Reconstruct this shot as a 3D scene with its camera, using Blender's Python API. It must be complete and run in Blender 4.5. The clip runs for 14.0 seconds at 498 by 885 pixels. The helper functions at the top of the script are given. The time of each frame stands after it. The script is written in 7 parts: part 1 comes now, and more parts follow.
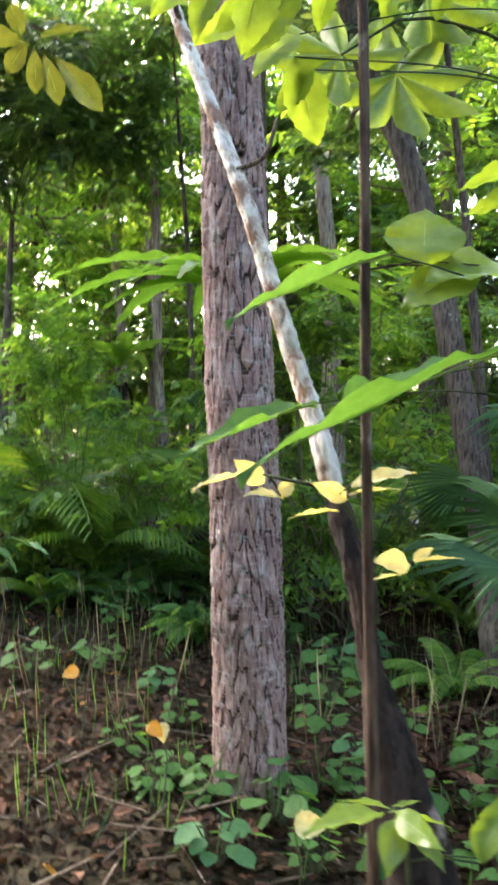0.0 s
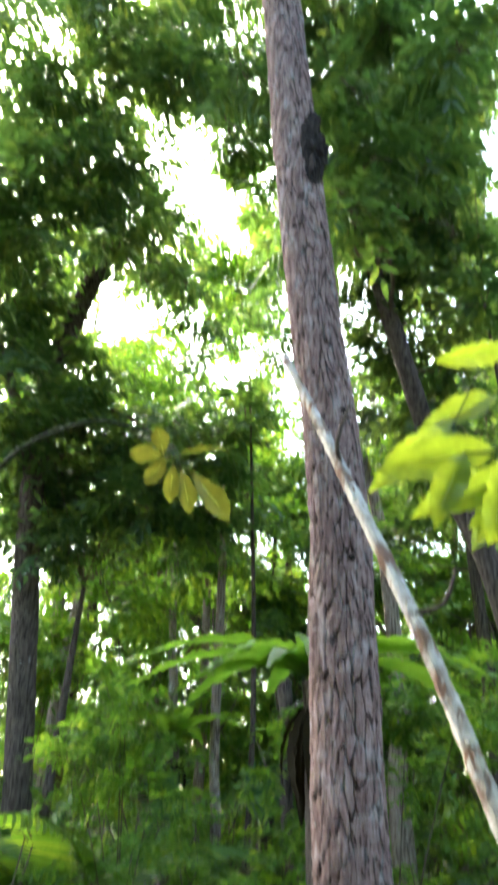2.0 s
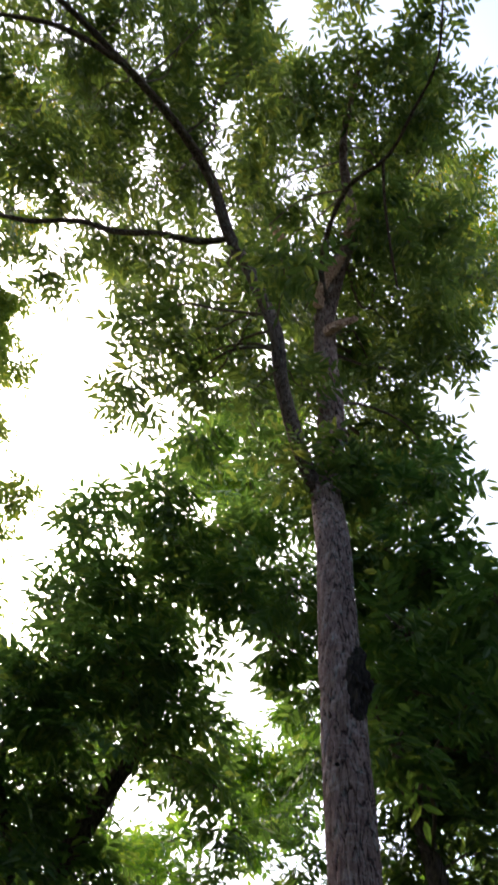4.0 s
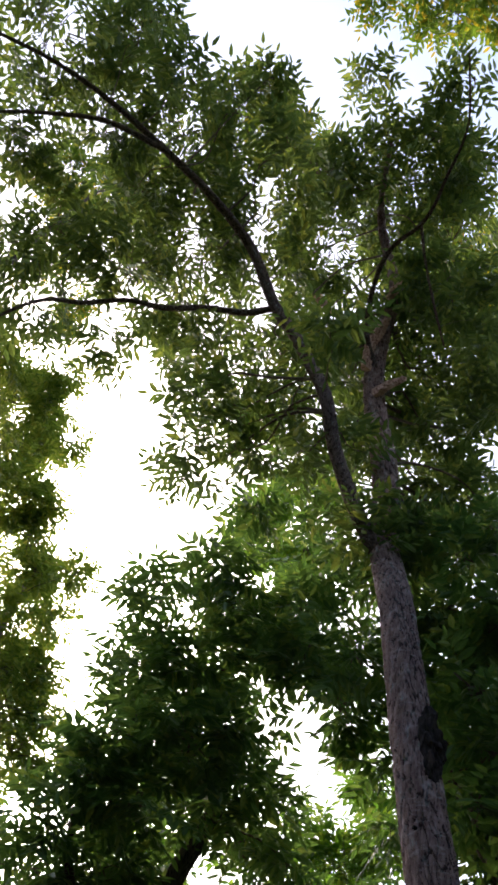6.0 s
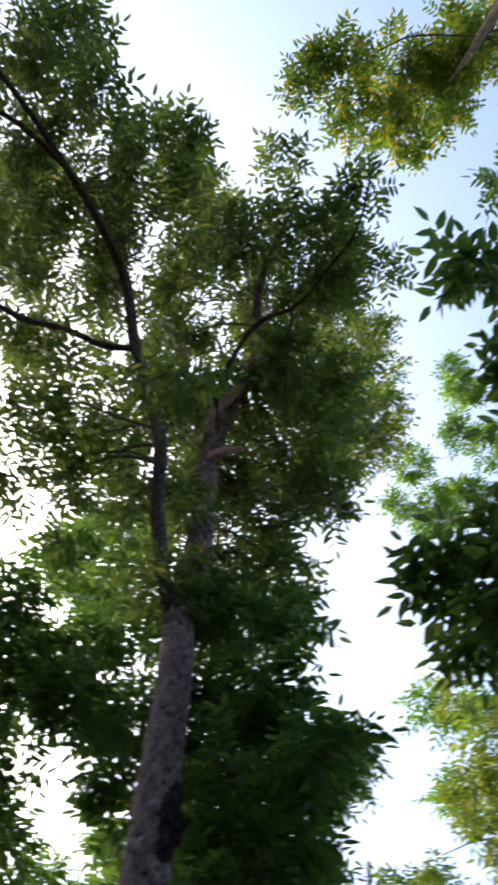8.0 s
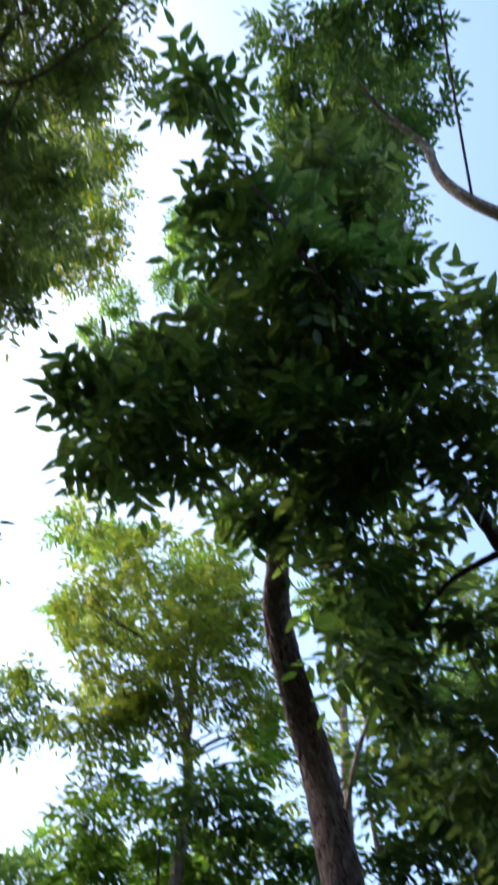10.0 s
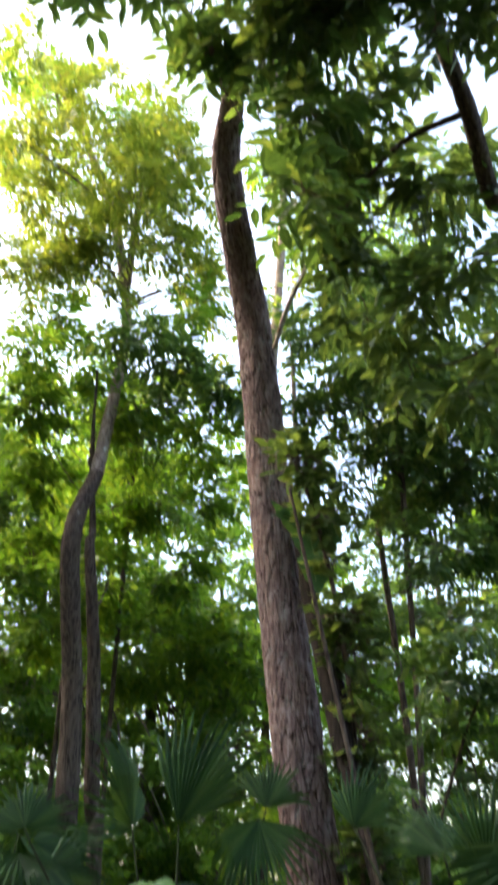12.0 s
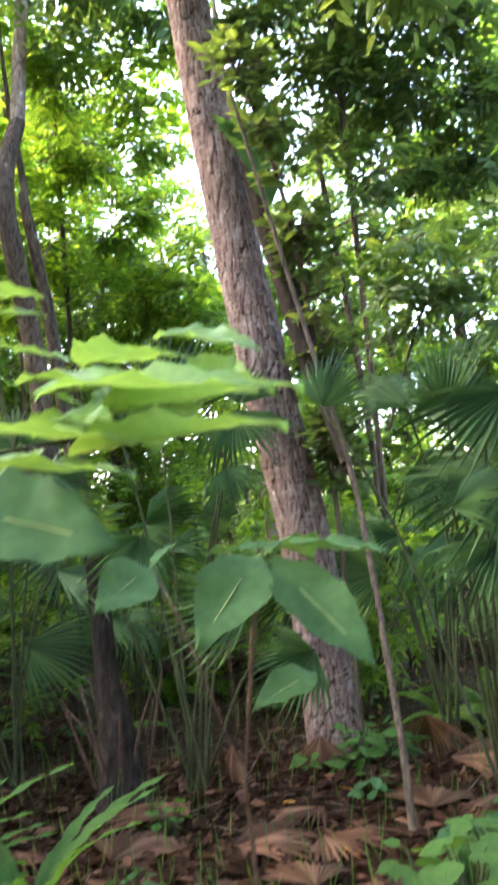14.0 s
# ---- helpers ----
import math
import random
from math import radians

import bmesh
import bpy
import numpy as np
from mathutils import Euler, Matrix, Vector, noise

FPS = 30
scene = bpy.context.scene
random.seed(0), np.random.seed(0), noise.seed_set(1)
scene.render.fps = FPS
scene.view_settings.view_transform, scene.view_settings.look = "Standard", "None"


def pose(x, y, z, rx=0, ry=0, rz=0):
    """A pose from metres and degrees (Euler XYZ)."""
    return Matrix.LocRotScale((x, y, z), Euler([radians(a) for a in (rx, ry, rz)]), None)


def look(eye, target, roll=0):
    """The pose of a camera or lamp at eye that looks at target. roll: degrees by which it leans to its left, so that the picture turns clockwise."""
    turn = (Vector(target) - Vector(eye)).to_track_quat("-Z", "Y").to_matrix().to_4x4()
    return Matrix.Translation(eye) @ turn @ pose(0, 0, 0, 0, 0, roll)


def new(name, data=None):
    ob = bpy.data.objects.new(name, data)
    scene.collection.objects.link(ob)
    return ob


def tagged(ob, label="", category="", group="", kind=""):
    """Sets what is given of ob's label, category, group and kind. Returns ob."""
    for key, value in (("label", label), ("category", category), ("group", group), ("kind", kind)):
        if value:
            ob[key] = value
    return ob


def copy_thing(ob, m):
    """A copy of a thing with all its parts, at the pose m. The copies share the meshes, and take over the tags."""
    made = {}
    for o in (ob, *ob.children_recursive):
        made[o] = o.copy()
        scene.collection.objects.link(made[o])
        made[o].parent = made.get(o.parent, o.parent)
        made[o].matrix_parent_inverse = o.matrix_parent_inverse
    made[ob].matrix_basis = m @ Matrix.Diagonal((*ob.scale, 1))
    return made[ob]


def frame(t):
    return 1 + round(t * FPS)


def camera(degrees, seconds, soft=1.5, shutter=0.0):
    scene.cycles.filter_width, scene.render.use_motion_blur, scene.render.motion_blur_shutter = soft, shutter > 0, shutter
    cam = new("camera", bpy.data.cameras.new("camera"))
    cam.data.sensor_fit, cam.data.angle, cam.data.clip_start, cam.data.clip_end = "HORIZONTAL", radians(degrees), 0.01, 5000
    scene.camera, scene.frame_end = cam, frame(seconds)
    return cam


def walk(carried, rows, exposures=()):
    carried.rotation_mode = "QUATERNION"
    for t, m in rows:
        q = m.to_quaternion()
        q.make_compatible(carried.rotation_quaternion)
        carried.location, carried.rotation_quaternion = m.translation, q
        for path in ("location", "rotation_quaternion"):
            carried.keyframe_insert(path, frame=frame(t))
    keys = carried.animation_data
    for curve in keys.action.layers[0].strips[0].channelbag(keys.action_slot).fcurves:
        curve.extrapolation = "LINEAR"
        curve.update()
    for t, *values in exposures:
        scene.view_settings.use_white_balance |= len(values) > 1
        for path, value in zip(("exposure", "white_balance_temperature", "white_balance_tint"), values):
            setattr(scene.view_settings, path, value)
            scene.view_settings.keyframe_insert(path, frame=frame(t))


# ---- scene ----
cam = camera(32.26, 14.0, soft=3.0, shutter=0.5)
ROWS = [
    (0.00, pose(0.000, 0.000, 1.500, 90.00, 0.00, -0.00)),
    (0.50, pose(-0.110, 0.068, 1.468, 93.47, 3.62, -0.26)),
    (1.00, pose(-0.206, 0.101, 1.526, 96.05, 2.90, 0.99)),
    (1.50, pose(-0.266, 0.038, 1.604, 104.19, -0.30, 1.75)),
    (2.00, pose(-0.284, 0.010, 1.668, 113.31, -2.78, 1.83)),
    (2.50, pose(-0.315, -0.048, 1.758, 122.93, -4.29, 1.85)),
    (3.00, pose(-0.341, -0.115, 1.825, 131.85, -5.25, 2.08)),
    (3.50, pose(-0.352, -0.184, 1.854, 139.64, -6.68, 1.39)),
    (4.00, pose(-0.368, -0.202, 1.830, 144.32, -8.30, -0.05)),
    (6.30, pose(-0.384, -0.152, 1.744, 148.66, -9.57, 4.44)),
    (6.50, pose(-0.403, -0.160, 1.751, 148.64, -9.60, 4.33)),
    (7.00, pose(-0.389, -0.162, 1.749, 149.91, -10.36, 0.46)),
    (7.50, pose(-0.386, -0.219, 1.800, 152.14, -9.46, -6.11)),
    (8.00, pose(-0.282, -0.272, 1.839, 153.71, -7.30, -13.11)),
    (8.50, pose(-0.184, -0.308, 1.856, 153.95, -5.37, -20.51)),
    (9.00, pose(-0.082, -0.322, 1.859, 153.23, -2.65, -27.07)),
    (9.20, pose(-0.007, -0.297, 1.837, 152.37, -1.40, -29.11)),
    (11.30, pose(0.155, -0.097, 1.673, 127.10, 0.05, -41.61)),
    (11.50, pose(0.169, -0.069, 1.628, 124.61, -0.23, -41.68)),
    (12.00, pose(0.199, -0.042, 1.556, 117.72, -0.13, -42.28)),
    (12.50, pose(0.202, -0.007, 1.472, 110.28, 1.01, -43.54)),
    (13.00, pose(0.174, -0.004, 1.400, 104.95, 2.68, -44.47)),
    (13.50, pose(0.186, 0.007, 1.342, 99.86, 5.34, -45.21)),
    (14.00, pose(0.130, 0.077, 1.223, 96.26, 6.69, -44.55)),
]

EXPOSURES = [(0.0, 4.48, 6600, 9), (1.0, 4.43, 6500, 6), (1.8, 4.28, 6350, 0), (2.4, 3.62, 6440, 2), (3.0, 2.77, 6540, 6), (3.6, 1.91, 6440, 9), (6.3, 1.59, 6240, 14),
             (7.5, 1.59, 6190, 14), (8.4, 1.36, 5600, 9), (9.2, 1.4, 5400, 9), (11.3, 2.92, 6700, 10), (12.5, 3.34, 7000, 8), (13.4, 4.11, 7100, 7), (14.0, 4.51, 6950, 11)]
walk(cam, ROWS, EXPOSURES)

# ---- sky and sun ----
SUN_AZIMUTH, SUN_ELEVATION = 38.0, 42.0
world = bpy.data.worlds.new("sky")
scene.world = world
world.use_nodes = True
wn = world.node_tree.nodes
sky = wn.new("ShaderNodeTexSky")
sky.sky_type, sky.sun_disc = "NISHITA", False
sky.sun_elevation, sky.sun_rotation = radians(SUN_ELEVATION), radians(-SUN_AZIMUTH)
sky.air_density, sky.dust_density, sky.ozone_density = 1.0, 4.0, 1.0
wn["Background"].inputs["Strength"].default_value = 0.15
world.node_tree.links.new(sky.outputs[0], wn["Background"].inputs["Color"])
sun = new("sun", bpy.data.lights.new("sun", "SUN"))
sun.data.energy, sun.data.angle, sun.data.color = 0.9, radians(12), (1.0, 0.92, 0.78)
sun_dir = Vector((math.sin(radians(-SUN_AZIMUTH)) * math.cos(radians(SUN_ELEVATION)),
                  math.cos(radians(SUN_AZIMUTH)) * math.cos(radians(SUN_ELEVATION)), math.sin(radians(SUN_ELEVATION))))
sun.matrix_world = look(sun_dir * 60, (0, 0, 0))


# ---- materials ----
def shader(name):
    m = bpy.data.materials.new(name)
    m.use_nodes = True
    return m, m.node_tree.nodes, m.node_tree.links, m.node_tree.nodes["Principled BSDF"]


def ramp(nodes, stops):
    r = nodes.new("ShaderNodeValToRGB")
    while len(r.color_ramp.elements) < len(stops):
        r.color_ramp.elements.new(0.5)
    for e, (p, c) in zip(r.color_ramp.elements, stops):
        e.position, e.color = p, (*c, 1)
    return r


def noise_node(nodes, links, scale, detail=4.0, stretch=None, rough=0.55):
    n = nodes.new("ShaderNodeTexNoise")
    n.inputs["Scale"].default_value, n.inputs["Detail"].default_value, n.inputs["Roughness"].default_value = scale, detail, rough
    co = nodes.new("ShaderNodeTexCoord")
    mp = nodes.new("ShaderNodeMapping")
    mp.inputs["Scale"].default_value = stretch or (1, 1, 1)
    links.new(co.outputs["Object"], mp.inputs["Vector"])
    links.new(mp.outputs[0], n.inputs["Vector"])
    return n


def mix_rgb(nodes, links, a, b, fac, mode="MIX"):
    x = nodes.new("ShaderNodeMix")
    x.data_type, x.blend_type = "RGBA", mode
    for sock, v in ((x.inputs["Factor"], fac), (x.inputs["A"], a), (x.inputs["B"], b)):
        if isinstance(v, (int, float)):
            sock.default_value = v
        elif isinstance(v, tuple):
            sock.default_value = (*v, 1)
        else:
            links.new(v, sock)
    return x.outputs["Result"]


def leaf_material(name, dark, light, tint, glow=0.5, rough=0.42, spread=1.0, gloss=0.35):
    """Leaf blades: reflecting and letting light through, each blade a shade of its own."""
    m, n, l, p = shader(name)
    g = n.new("ShaderNodeNewGeometry")
    r = ramp(n, [(0.0, dark), (0.75, light), (1.0, tint)])
    l.new(g.outputs["Random Per Island"], r.inputs[0])
    big = noise_node(n, l, 0.9, 2.0)
    vary = ramp(n, [(0.3, (0.72, 0.78, 0.7)), (0.7, (1.2, 1.15, 1.1))])
    l.new(big.outputs[0], vary.inputs[0])
    col = mix_rgb(n, l, r.outputs[0], vary.outputs[0], spread, "MULTIPLY")
    fine = noise_node(n, l, 60.0, 2.0)
    fr = ramp(n, [(0.3, (0.85, 0.85, 0.85)), (0.7, (1.1, 1.1, 1.1))])
    l.new(fine.outputs[0], fr.inputs[0])
    col = mix_rgb(n, l, col, fr.outputs[0], 1.0, "MULTIPLY")
    l.new(col, p.inputs["Base Color"])
    p.inputs["Roughness"].default_value = rough
    p.inputs["Specular IOR Level"].default_value = gloss
    t = n.new("ShaderNodeBsdfTranslucent")
    warm = mix_rgb(n, l, col, (2.2, 1.9, 0.75), 1.0, "MULTIPLY")
    l.new(warm, t.inputs["Color"])
    s = n.new("ShaderNodeMixShader")
    s.inputs[0].default_value = glow
    l.new(p.outputs[0], s.inputs[1])
    l.new(t.outputs[0], s.inputs[2])
    l.new(s.outputs[0], n["Material Output"].inputs["Surface"])
    return m


def mid(a, b):
    return tuple((p + q) / 2 for p, q in zip(a, b))


def bark_material(name, base, pale, dark, lichen=(0.5, 0.5, 0.46), lichen_at=0.66, stretch=0.22, scale=38.0, bump=0.6, plated=False):
    m, n, l, p = shader(name)
    grain = noise_node(n, l, scale, 6.0, (1, 1, stretch), 0.65)
    r = ramp(n, [(0.25, mid(dark, base)), (0.44, base), (0.64, pale)] if plated else [(0.3, dark), (0.45, base), (0.75, pale)])
    l.new(grain.outputs[0], r.inputs[0])
    patch = noise_node(n, l, 7.0, 8.0, (1, 1, 0.6), 0.65)
    pr = ramp(n, [(lichen_at, (0, 0, 0)), (lichen_at + 0.08, (1, 1, 1))])
    l.new(patch.outputs[0], pr.inputs[0])
    tone = noise_node(n, l, 1.7, 3.0)
    tr = ramp(n, [(0.3, (0.75, 0.74, 0.74)), (0.7, (1.15, 1.12, 1.1))])
    l.new(tone.outputs[0], tr.inputs[0])
    col = mix_rgb(n, l, r.outputs[0], tr.outputs[0], 1.0, "MULTIPLY")
    crack = noise_node(n, l, scale * (2.4 if plated else 1.6), 3.0, (1, 1, stretch * 0.3), 0.5)
    cr = ramp(n, [(0.36, (0.6, 0.6, 0.6) if plated else (1, 1, 1)), (0.44, (0, 0, 0))])
    l.new(crack.outputs[0], cr.inputs[0])
    col = mix_rgb(n, l, col, dark, cr.outputs[0])
    if plated:
        # weathered bloom and short rings across the plates
        for size, squash, lo in ((16.0, 0.5, 0.53), (11.0, 6.0, 0.55)):
            bloom = noise_node(n, l, size, 6.0, (1, 1, squash), 0.7)
            wr = ramp(n, [(lo, (0, 0, 0)), (lo + 0.16, (0.7, 0.7, 0.7))])
            l.new(bloom.outputs[0], wr.inputs[0])
            col = mix_rgb(n, l, col, lichen, wr.outputs[0])
    col = mix_rgb(n, l, col, lichen, pr.outputs[0])
    l.new(col, p.inputs["Base Color"])
    p.inputs["Roughness"].default_value = 0.9
    p.inputs["Specular IOR Level"].default_value = 0.2
    b = n.new("ShaderNodeBump")
    b.inputs["Strength"].default_value, b.inputs["Distance"].default_value = bump, 0.006
    l.new(grain.outputs[0], b.inputs["Height"])
    l.new(b.outputs[0], p.inputs["Normal"])
    return m


def soil_material():
    m, n, l, p = shader("forest_soil")
    a = noise_node(n, l, 14.0, 8.0, None, 0.7)
    r = ramp(n, [(0.3, (0.014, 0.0085, 0.006)), (0.5, (0.034, 0.021, 0.015)), (0.68, (0.07, 0.046, 0.033))])
    l.new(a.outputs[0], r.inputs[0])
    big = noise_node(n, l, 0.6, 4.0)
    br = ramp(n, [(0.45, (0, 0, 0)), (0.65, (1, 1, 1))])
    l.new(big.outputs[0], br.inputs[0])
    moss = mix_rgb(n, l, r.outputs[0], (0.028, 0.036, 0.014), br.outputs[0])
    half = mix_rgb(n, l, r.outputs[0], moss, 0.5)
    l.new(half, p.inputs["Base Color"])
    p.inputs["Roughness"].default_value = 0.95
    p.inputs["Specular IOR Level"].default_value = 0.08
    b = n.new("ShaderNodeBump")
    b.inputs["Strength"].default_value, b.inputs["Distance"].default_value = 0.9, 0.03
    l.new(a.outputs[0], b.inputs["Height"])
    l.new(b.outputs[0], p.inputs["Normal"])
    return m


SOIL = soil_material()
BARK_PLATED = bark_material("plated_bark", (0.19, 0.115, 0.098), (0.335, 0.222, 0.195), (0.05, 0.027, 0.022), lichen=(0.46, 0.37, 0.345), lichen_at=0.68, plated=True)
BARK_ROUGH = bark_material("rough_bark", (0.165, 0.108, 0.1), (0.28, 0.2, 0.188), (0.042, 0.026, 0.023), lichen=(0.42, 0.35, 0.34), lichen_at=0.68, plated=True)
BARK_PEELED = bark_material("peeled_wood", (0.46, 0.27, 0.2), (0.6, 0.4, 0.31), (0.18, 0.09, 0.06), lichen=(0.28, 0.16, 0.11), lichen_at=0.6)
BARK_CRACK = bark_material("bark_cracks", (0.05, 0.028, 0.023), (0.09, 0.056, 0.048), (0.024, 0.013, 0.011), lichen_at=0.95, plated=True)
BARK_LIMB = bark_material("limb_bark", (0.11, 0.075, 0.062), (0.2, 0.145, 0.125), (0.04, 0.026, 0.022), lichen=(0.3, 0.24, 0.21), lichen_at=0.7)
BARK_GREY = bark_material("grey_bark", (0.22, 0.165, 0.135), (0.36, 0.3, 0.255), (0.085, 0.058, 0.045), lichen_at=0.62)
BARK_DARK = bark_material("dark_bark", (0.075, 0.055, 0.044), (0.15, 0.12, 0.1), (0.026, 0.018, 0.015), lichen_at=0.68)
BARK_SCAR = bark_material("scarred_bark", (0.02, 0.014, 0.012), (0.05, 0.037, 0.031), (0.008, 0.006, 0.005), lichen_at=0.95)
BARK_PALE = bark_material("bleached_bark", (0.4, 0.36, 0.32), (0.62, 0.58, 0.53), (0.2, 0.11, 0.07), lichen=(0.17, 0.1, 0.07),
                          lichen_at=0.53, scale=24.0, stretch=0.5)
BARK_ROT = bark_material("rotting_bark", (0.022, 0.013, 0.01), (0.06, 0.038, 0.03), (0.008, 0.005, 0.004), lichen=(0.3, 0.23, 0.19), lichen_at=0.62, scale=30.0, bump=0.9)
LEAF_FAN = leaf_material("leaf_fan_green", (0.028, 0.072, 0.028), (0.052, 0.118, 0.044), (0.08, 0.15, 0.055), glow=0.35, rough=0.6, spread=0.7)
BARK_BROWN = bark_material("brown_stem", (0.055, 0.032, 0.023), (0.14, 0.095, 0.07), (0.02, 0.012, 0.009), lichen=(0.3, 0.24, 0.2), lichen_at=0.6, scale=60.0)
TWIG = bark_material("twig_bark", (0.1, 0.075, 0.055), (0.17, 0.13, 0.1), (0.05, 0.035, 0.028), scale=60.0)
GREEN_STEM = bark_material("green_stem", (0.04, 0.05, 0.022), (0.075, 0.085, 0.04), (0.022, 0.028, 0.013), lichen_at=0.9, scale=50.0)
LEAF_MID = leaf_material("leaf_mid_green", (0.036, 0.078, 0.032), (0.068, 0.13, 0.05), (0.115, 0.165, 0.058))
LEAF_DARK = leaf_material("leaf_dark_green", (0.036, 0.066, 0.032), (0.064, 0.108, 0.045), (0.1, 0.142, 0.056), glow=0.5)
LEAF_CROWN = leaf_material("leaf_crown_green", (0.044, 0.074, 0.034), (0.078, 0.122, 0.048), (0.13, 0.162, 0.058), glow=0.5)
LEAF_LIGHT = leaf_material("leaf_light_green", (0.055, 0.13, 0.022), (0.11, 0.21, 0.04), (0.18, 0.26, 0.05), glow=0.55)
LEAF_OLIVE = leaf_material("leaf_olive_green", (0.08, 0.13, 0.03), (0.14, 0.195, 0.05), (0.2, 0.225, 0.06), glow=0.55)
# golden sunlight on the high crowns put into the leaf colour
LEAF_SUNLIT = leaf_material("leaf_sunlit_gold", (0.06, 0.12, 0.022), (0.12, 0.185, 0.035), (0.32, 0.26, 0.03), glow=0.5)
LEAF_LIME = leaf_material("leaf_lime", (0.105, 0.175, 0.024), (0.145, 0.215, 0.034), (0.2, 0.265, 0.05), glow=0.52, rough=0.35, spread=0.5)
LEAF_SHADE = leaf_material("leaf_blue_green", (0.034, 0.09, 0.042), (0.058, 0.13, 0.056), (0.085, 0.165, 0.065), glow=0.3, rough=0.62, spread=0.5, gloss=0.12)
LEAF_BROAD = leaf_material("leaf_broad_green", (0.13, 0.25, 0.09), (0.18, 0.31, 0.12), (0.24, 0.36, 0.13), glow=0.42, rough=0.28, spread=0.4)
LEAF_YELLOW = leaf_material("leaf_yellow", (0.42, 0.38, 0.19), (0.48, 0.43, 0.24), (0.5, 0.42, 0.2), glow=0.42, spread=0.4)
MIDRIB = leaf_material("leaf_midrib", (0.2, 0.27, 0.1), (0.24, 0.31, 0.12), (0.28, 0.34, 0.14), glow=0.2, spread=0.3)
LEAF_DEAD = leaf_material("leaf_dead", (0.018, 0.0085, 0.006), (0.046, 0.022, 0.0155), (0.15, 0.075, 0.055), glow=0.1, rough=0.85, gloss=0.08)
# dark dead leaf: hanging fronds, and litter with shade put into its colour
LEAF_ROT_SHADED = leaf_material("leaf_rot_shaded", (0.012, 0.009, 0.006), (0.026, 0.019, 0.012), (0.05, 0.036, 0.022), glow=0.1, rough=0.85, gloss=0.08)
LEAF_DRY = leaf_material("leaf_dry_palm", (0.075, 0.037, 0.027), (0.13, 0.068, 0.05), (0.21, 0.12, 0.088), glow=0.15, rough=0.8, gloss=0.08)
LEAF_DULL = leaf_material("leaf_dull_olive", (0.045, 0.06, 0.016), (0.075, 0.09, 0.024), (0.115, 0.12, 0.03), glow=0.42)
LEAF_ORANGE = leaf_material("leaf_orange", (0.36, 0.16, 0.02), (0.42, 0.2, 0.025), (0.46, 0.25, 0.04), glow=0.3, spread=0.3)
HERB = leaf_material("herb_green", (0.034, 0.088, 0.028), (0.064, 0.14, 0.042), (0.105, 0.175, 0.05), glow=0.42, rough=0.6, gloss=0.12)
STRAW = leaf_material("dry_grass", (0.07, 0.05, 0.03), (0.16, 0.12, 0.075), (0.3, 0.25, 0.16), glow=0.2, rough=0.8)

# ---- mesh tools ----
RNG = np.random.RandomState(11)


def mesh_from(name, verts, quads, material, smooth=True, inner=None, cracks=None):
    verts, quads = np.asarray(verts, np.float32).reshape(-1, 3), np.asarray(quads, np.int32)
    me = bpy.data.meshes.new(name)
    k = quads.shape[1]
    me.vertices.add(len(verts))
    me.vertices.foreach_set("co", verts.ravel())
    me.loops.add(quads.size)
    me.loops.foreach_set("vertex_index", quads.ravel())
    me.polygons.add(len(quads))
    me.polygons.foreach_set("loop_start", np.arange(0, quads.size, k, dtype=np.int32))
    me.polygons.foreach_set("use_smooth", np.full(len(quads), smooth))
    me.update(calc_edges=True)
    me.materials.append(material)
    if inner:
        me.materials.append(inner)
        me.polygons.foreach_set("material_index", cracks.astype(np.int32))
    return me


def part(name, mesh, parent=None, label="", kind=""):
    ob = new(name, mesh)
    ob.parent = parent
    return tagged(ob, label=label, kind=kind)


def thing(name, place, label, category, group="", kind=""):
    ob = new(name)
    ob.location = place
    ob.empty_display_size = 0.2
    return tagged(ob, label=label, category=category, group=group, kind=kind)


def unit(v):
    v = np.asarray(v, float)
    return v / (np.linalg.norm(v, axis=-1, keepdims=True) + 1e-9)


def spline(points, step):
    """Catmull-Rom through rows of x, y, z, radius, resampled about every step metres."""
    p = np.asarray(points, float)
    if len(p) == 2:
        n = max(2, int(np.linalg.norm(p[1, :3] - p[0, :3]) / step) + 1)
        return p[0] + (p[1] - p[0]) * np.linspace(0, 1, n)[:, None]
    q = np.vstack([2 * p[0] - p[1], p, 2 * p[-1] - p[-2]])
    out = []
    for i in range(1, len(q) - 2):
        n = max(1, int(np.linalg.norm(q[i + 1, :3] - q[i, :3]) / step))
        u = (np.arange(n) / n)[:, None]
        out.append(0.5 * (2 * q[i] + (q[i + 1] - q[i - 1]) * u + (2 * q[i - 1] - 5 * q[i] + 4 * q[i + 1] - q[i + 2]) * u ** 2
                          + (3 * q[i] - q[i - 1] - 3 * q[i + 1] + q[i + 2]) * u ** 3))
    return np.vstack(out + [p[-1:]])


def cells(u, v, around, seed):
    """Jittered cells on a surface that closes after `around` cells in u: distance to the border, a random tone, the way up from the centre."""
    rng = np.random.RandomState(seed)
    table = rng.rand(2, 509)
    fu, fv = np.floor(u), np.floor(v)
    near, second, tone, above = np.full(u.shape, 9.0), np.full(u.shape, 9.0), np.zeros(u.shape), np.zeros(u.shape)
    for du in (-1, 0, 1):
        for dv in (-1, 0, 1):
            cu, cv = fu + du, fv + dv
            key = ((np.mod(cu, around) * 73 + cv * 151) % 509).astype(int)
            dy = v - (cv + 0.1 + 0.8 * table[1][key])
            d = np.hypot(cu + 0.15 + 0.7 * table[0][key] - u, dy)
            closer = d < near
            second = np.where(closer, near, np.minimum(second, d))
            tone = np.where(closer, table[0][(key * 7 + 3) % 509], tone)
            above = np.where(closer, dy, above)
            near = np.where(closer, d, near)
    return second - near, tone, above


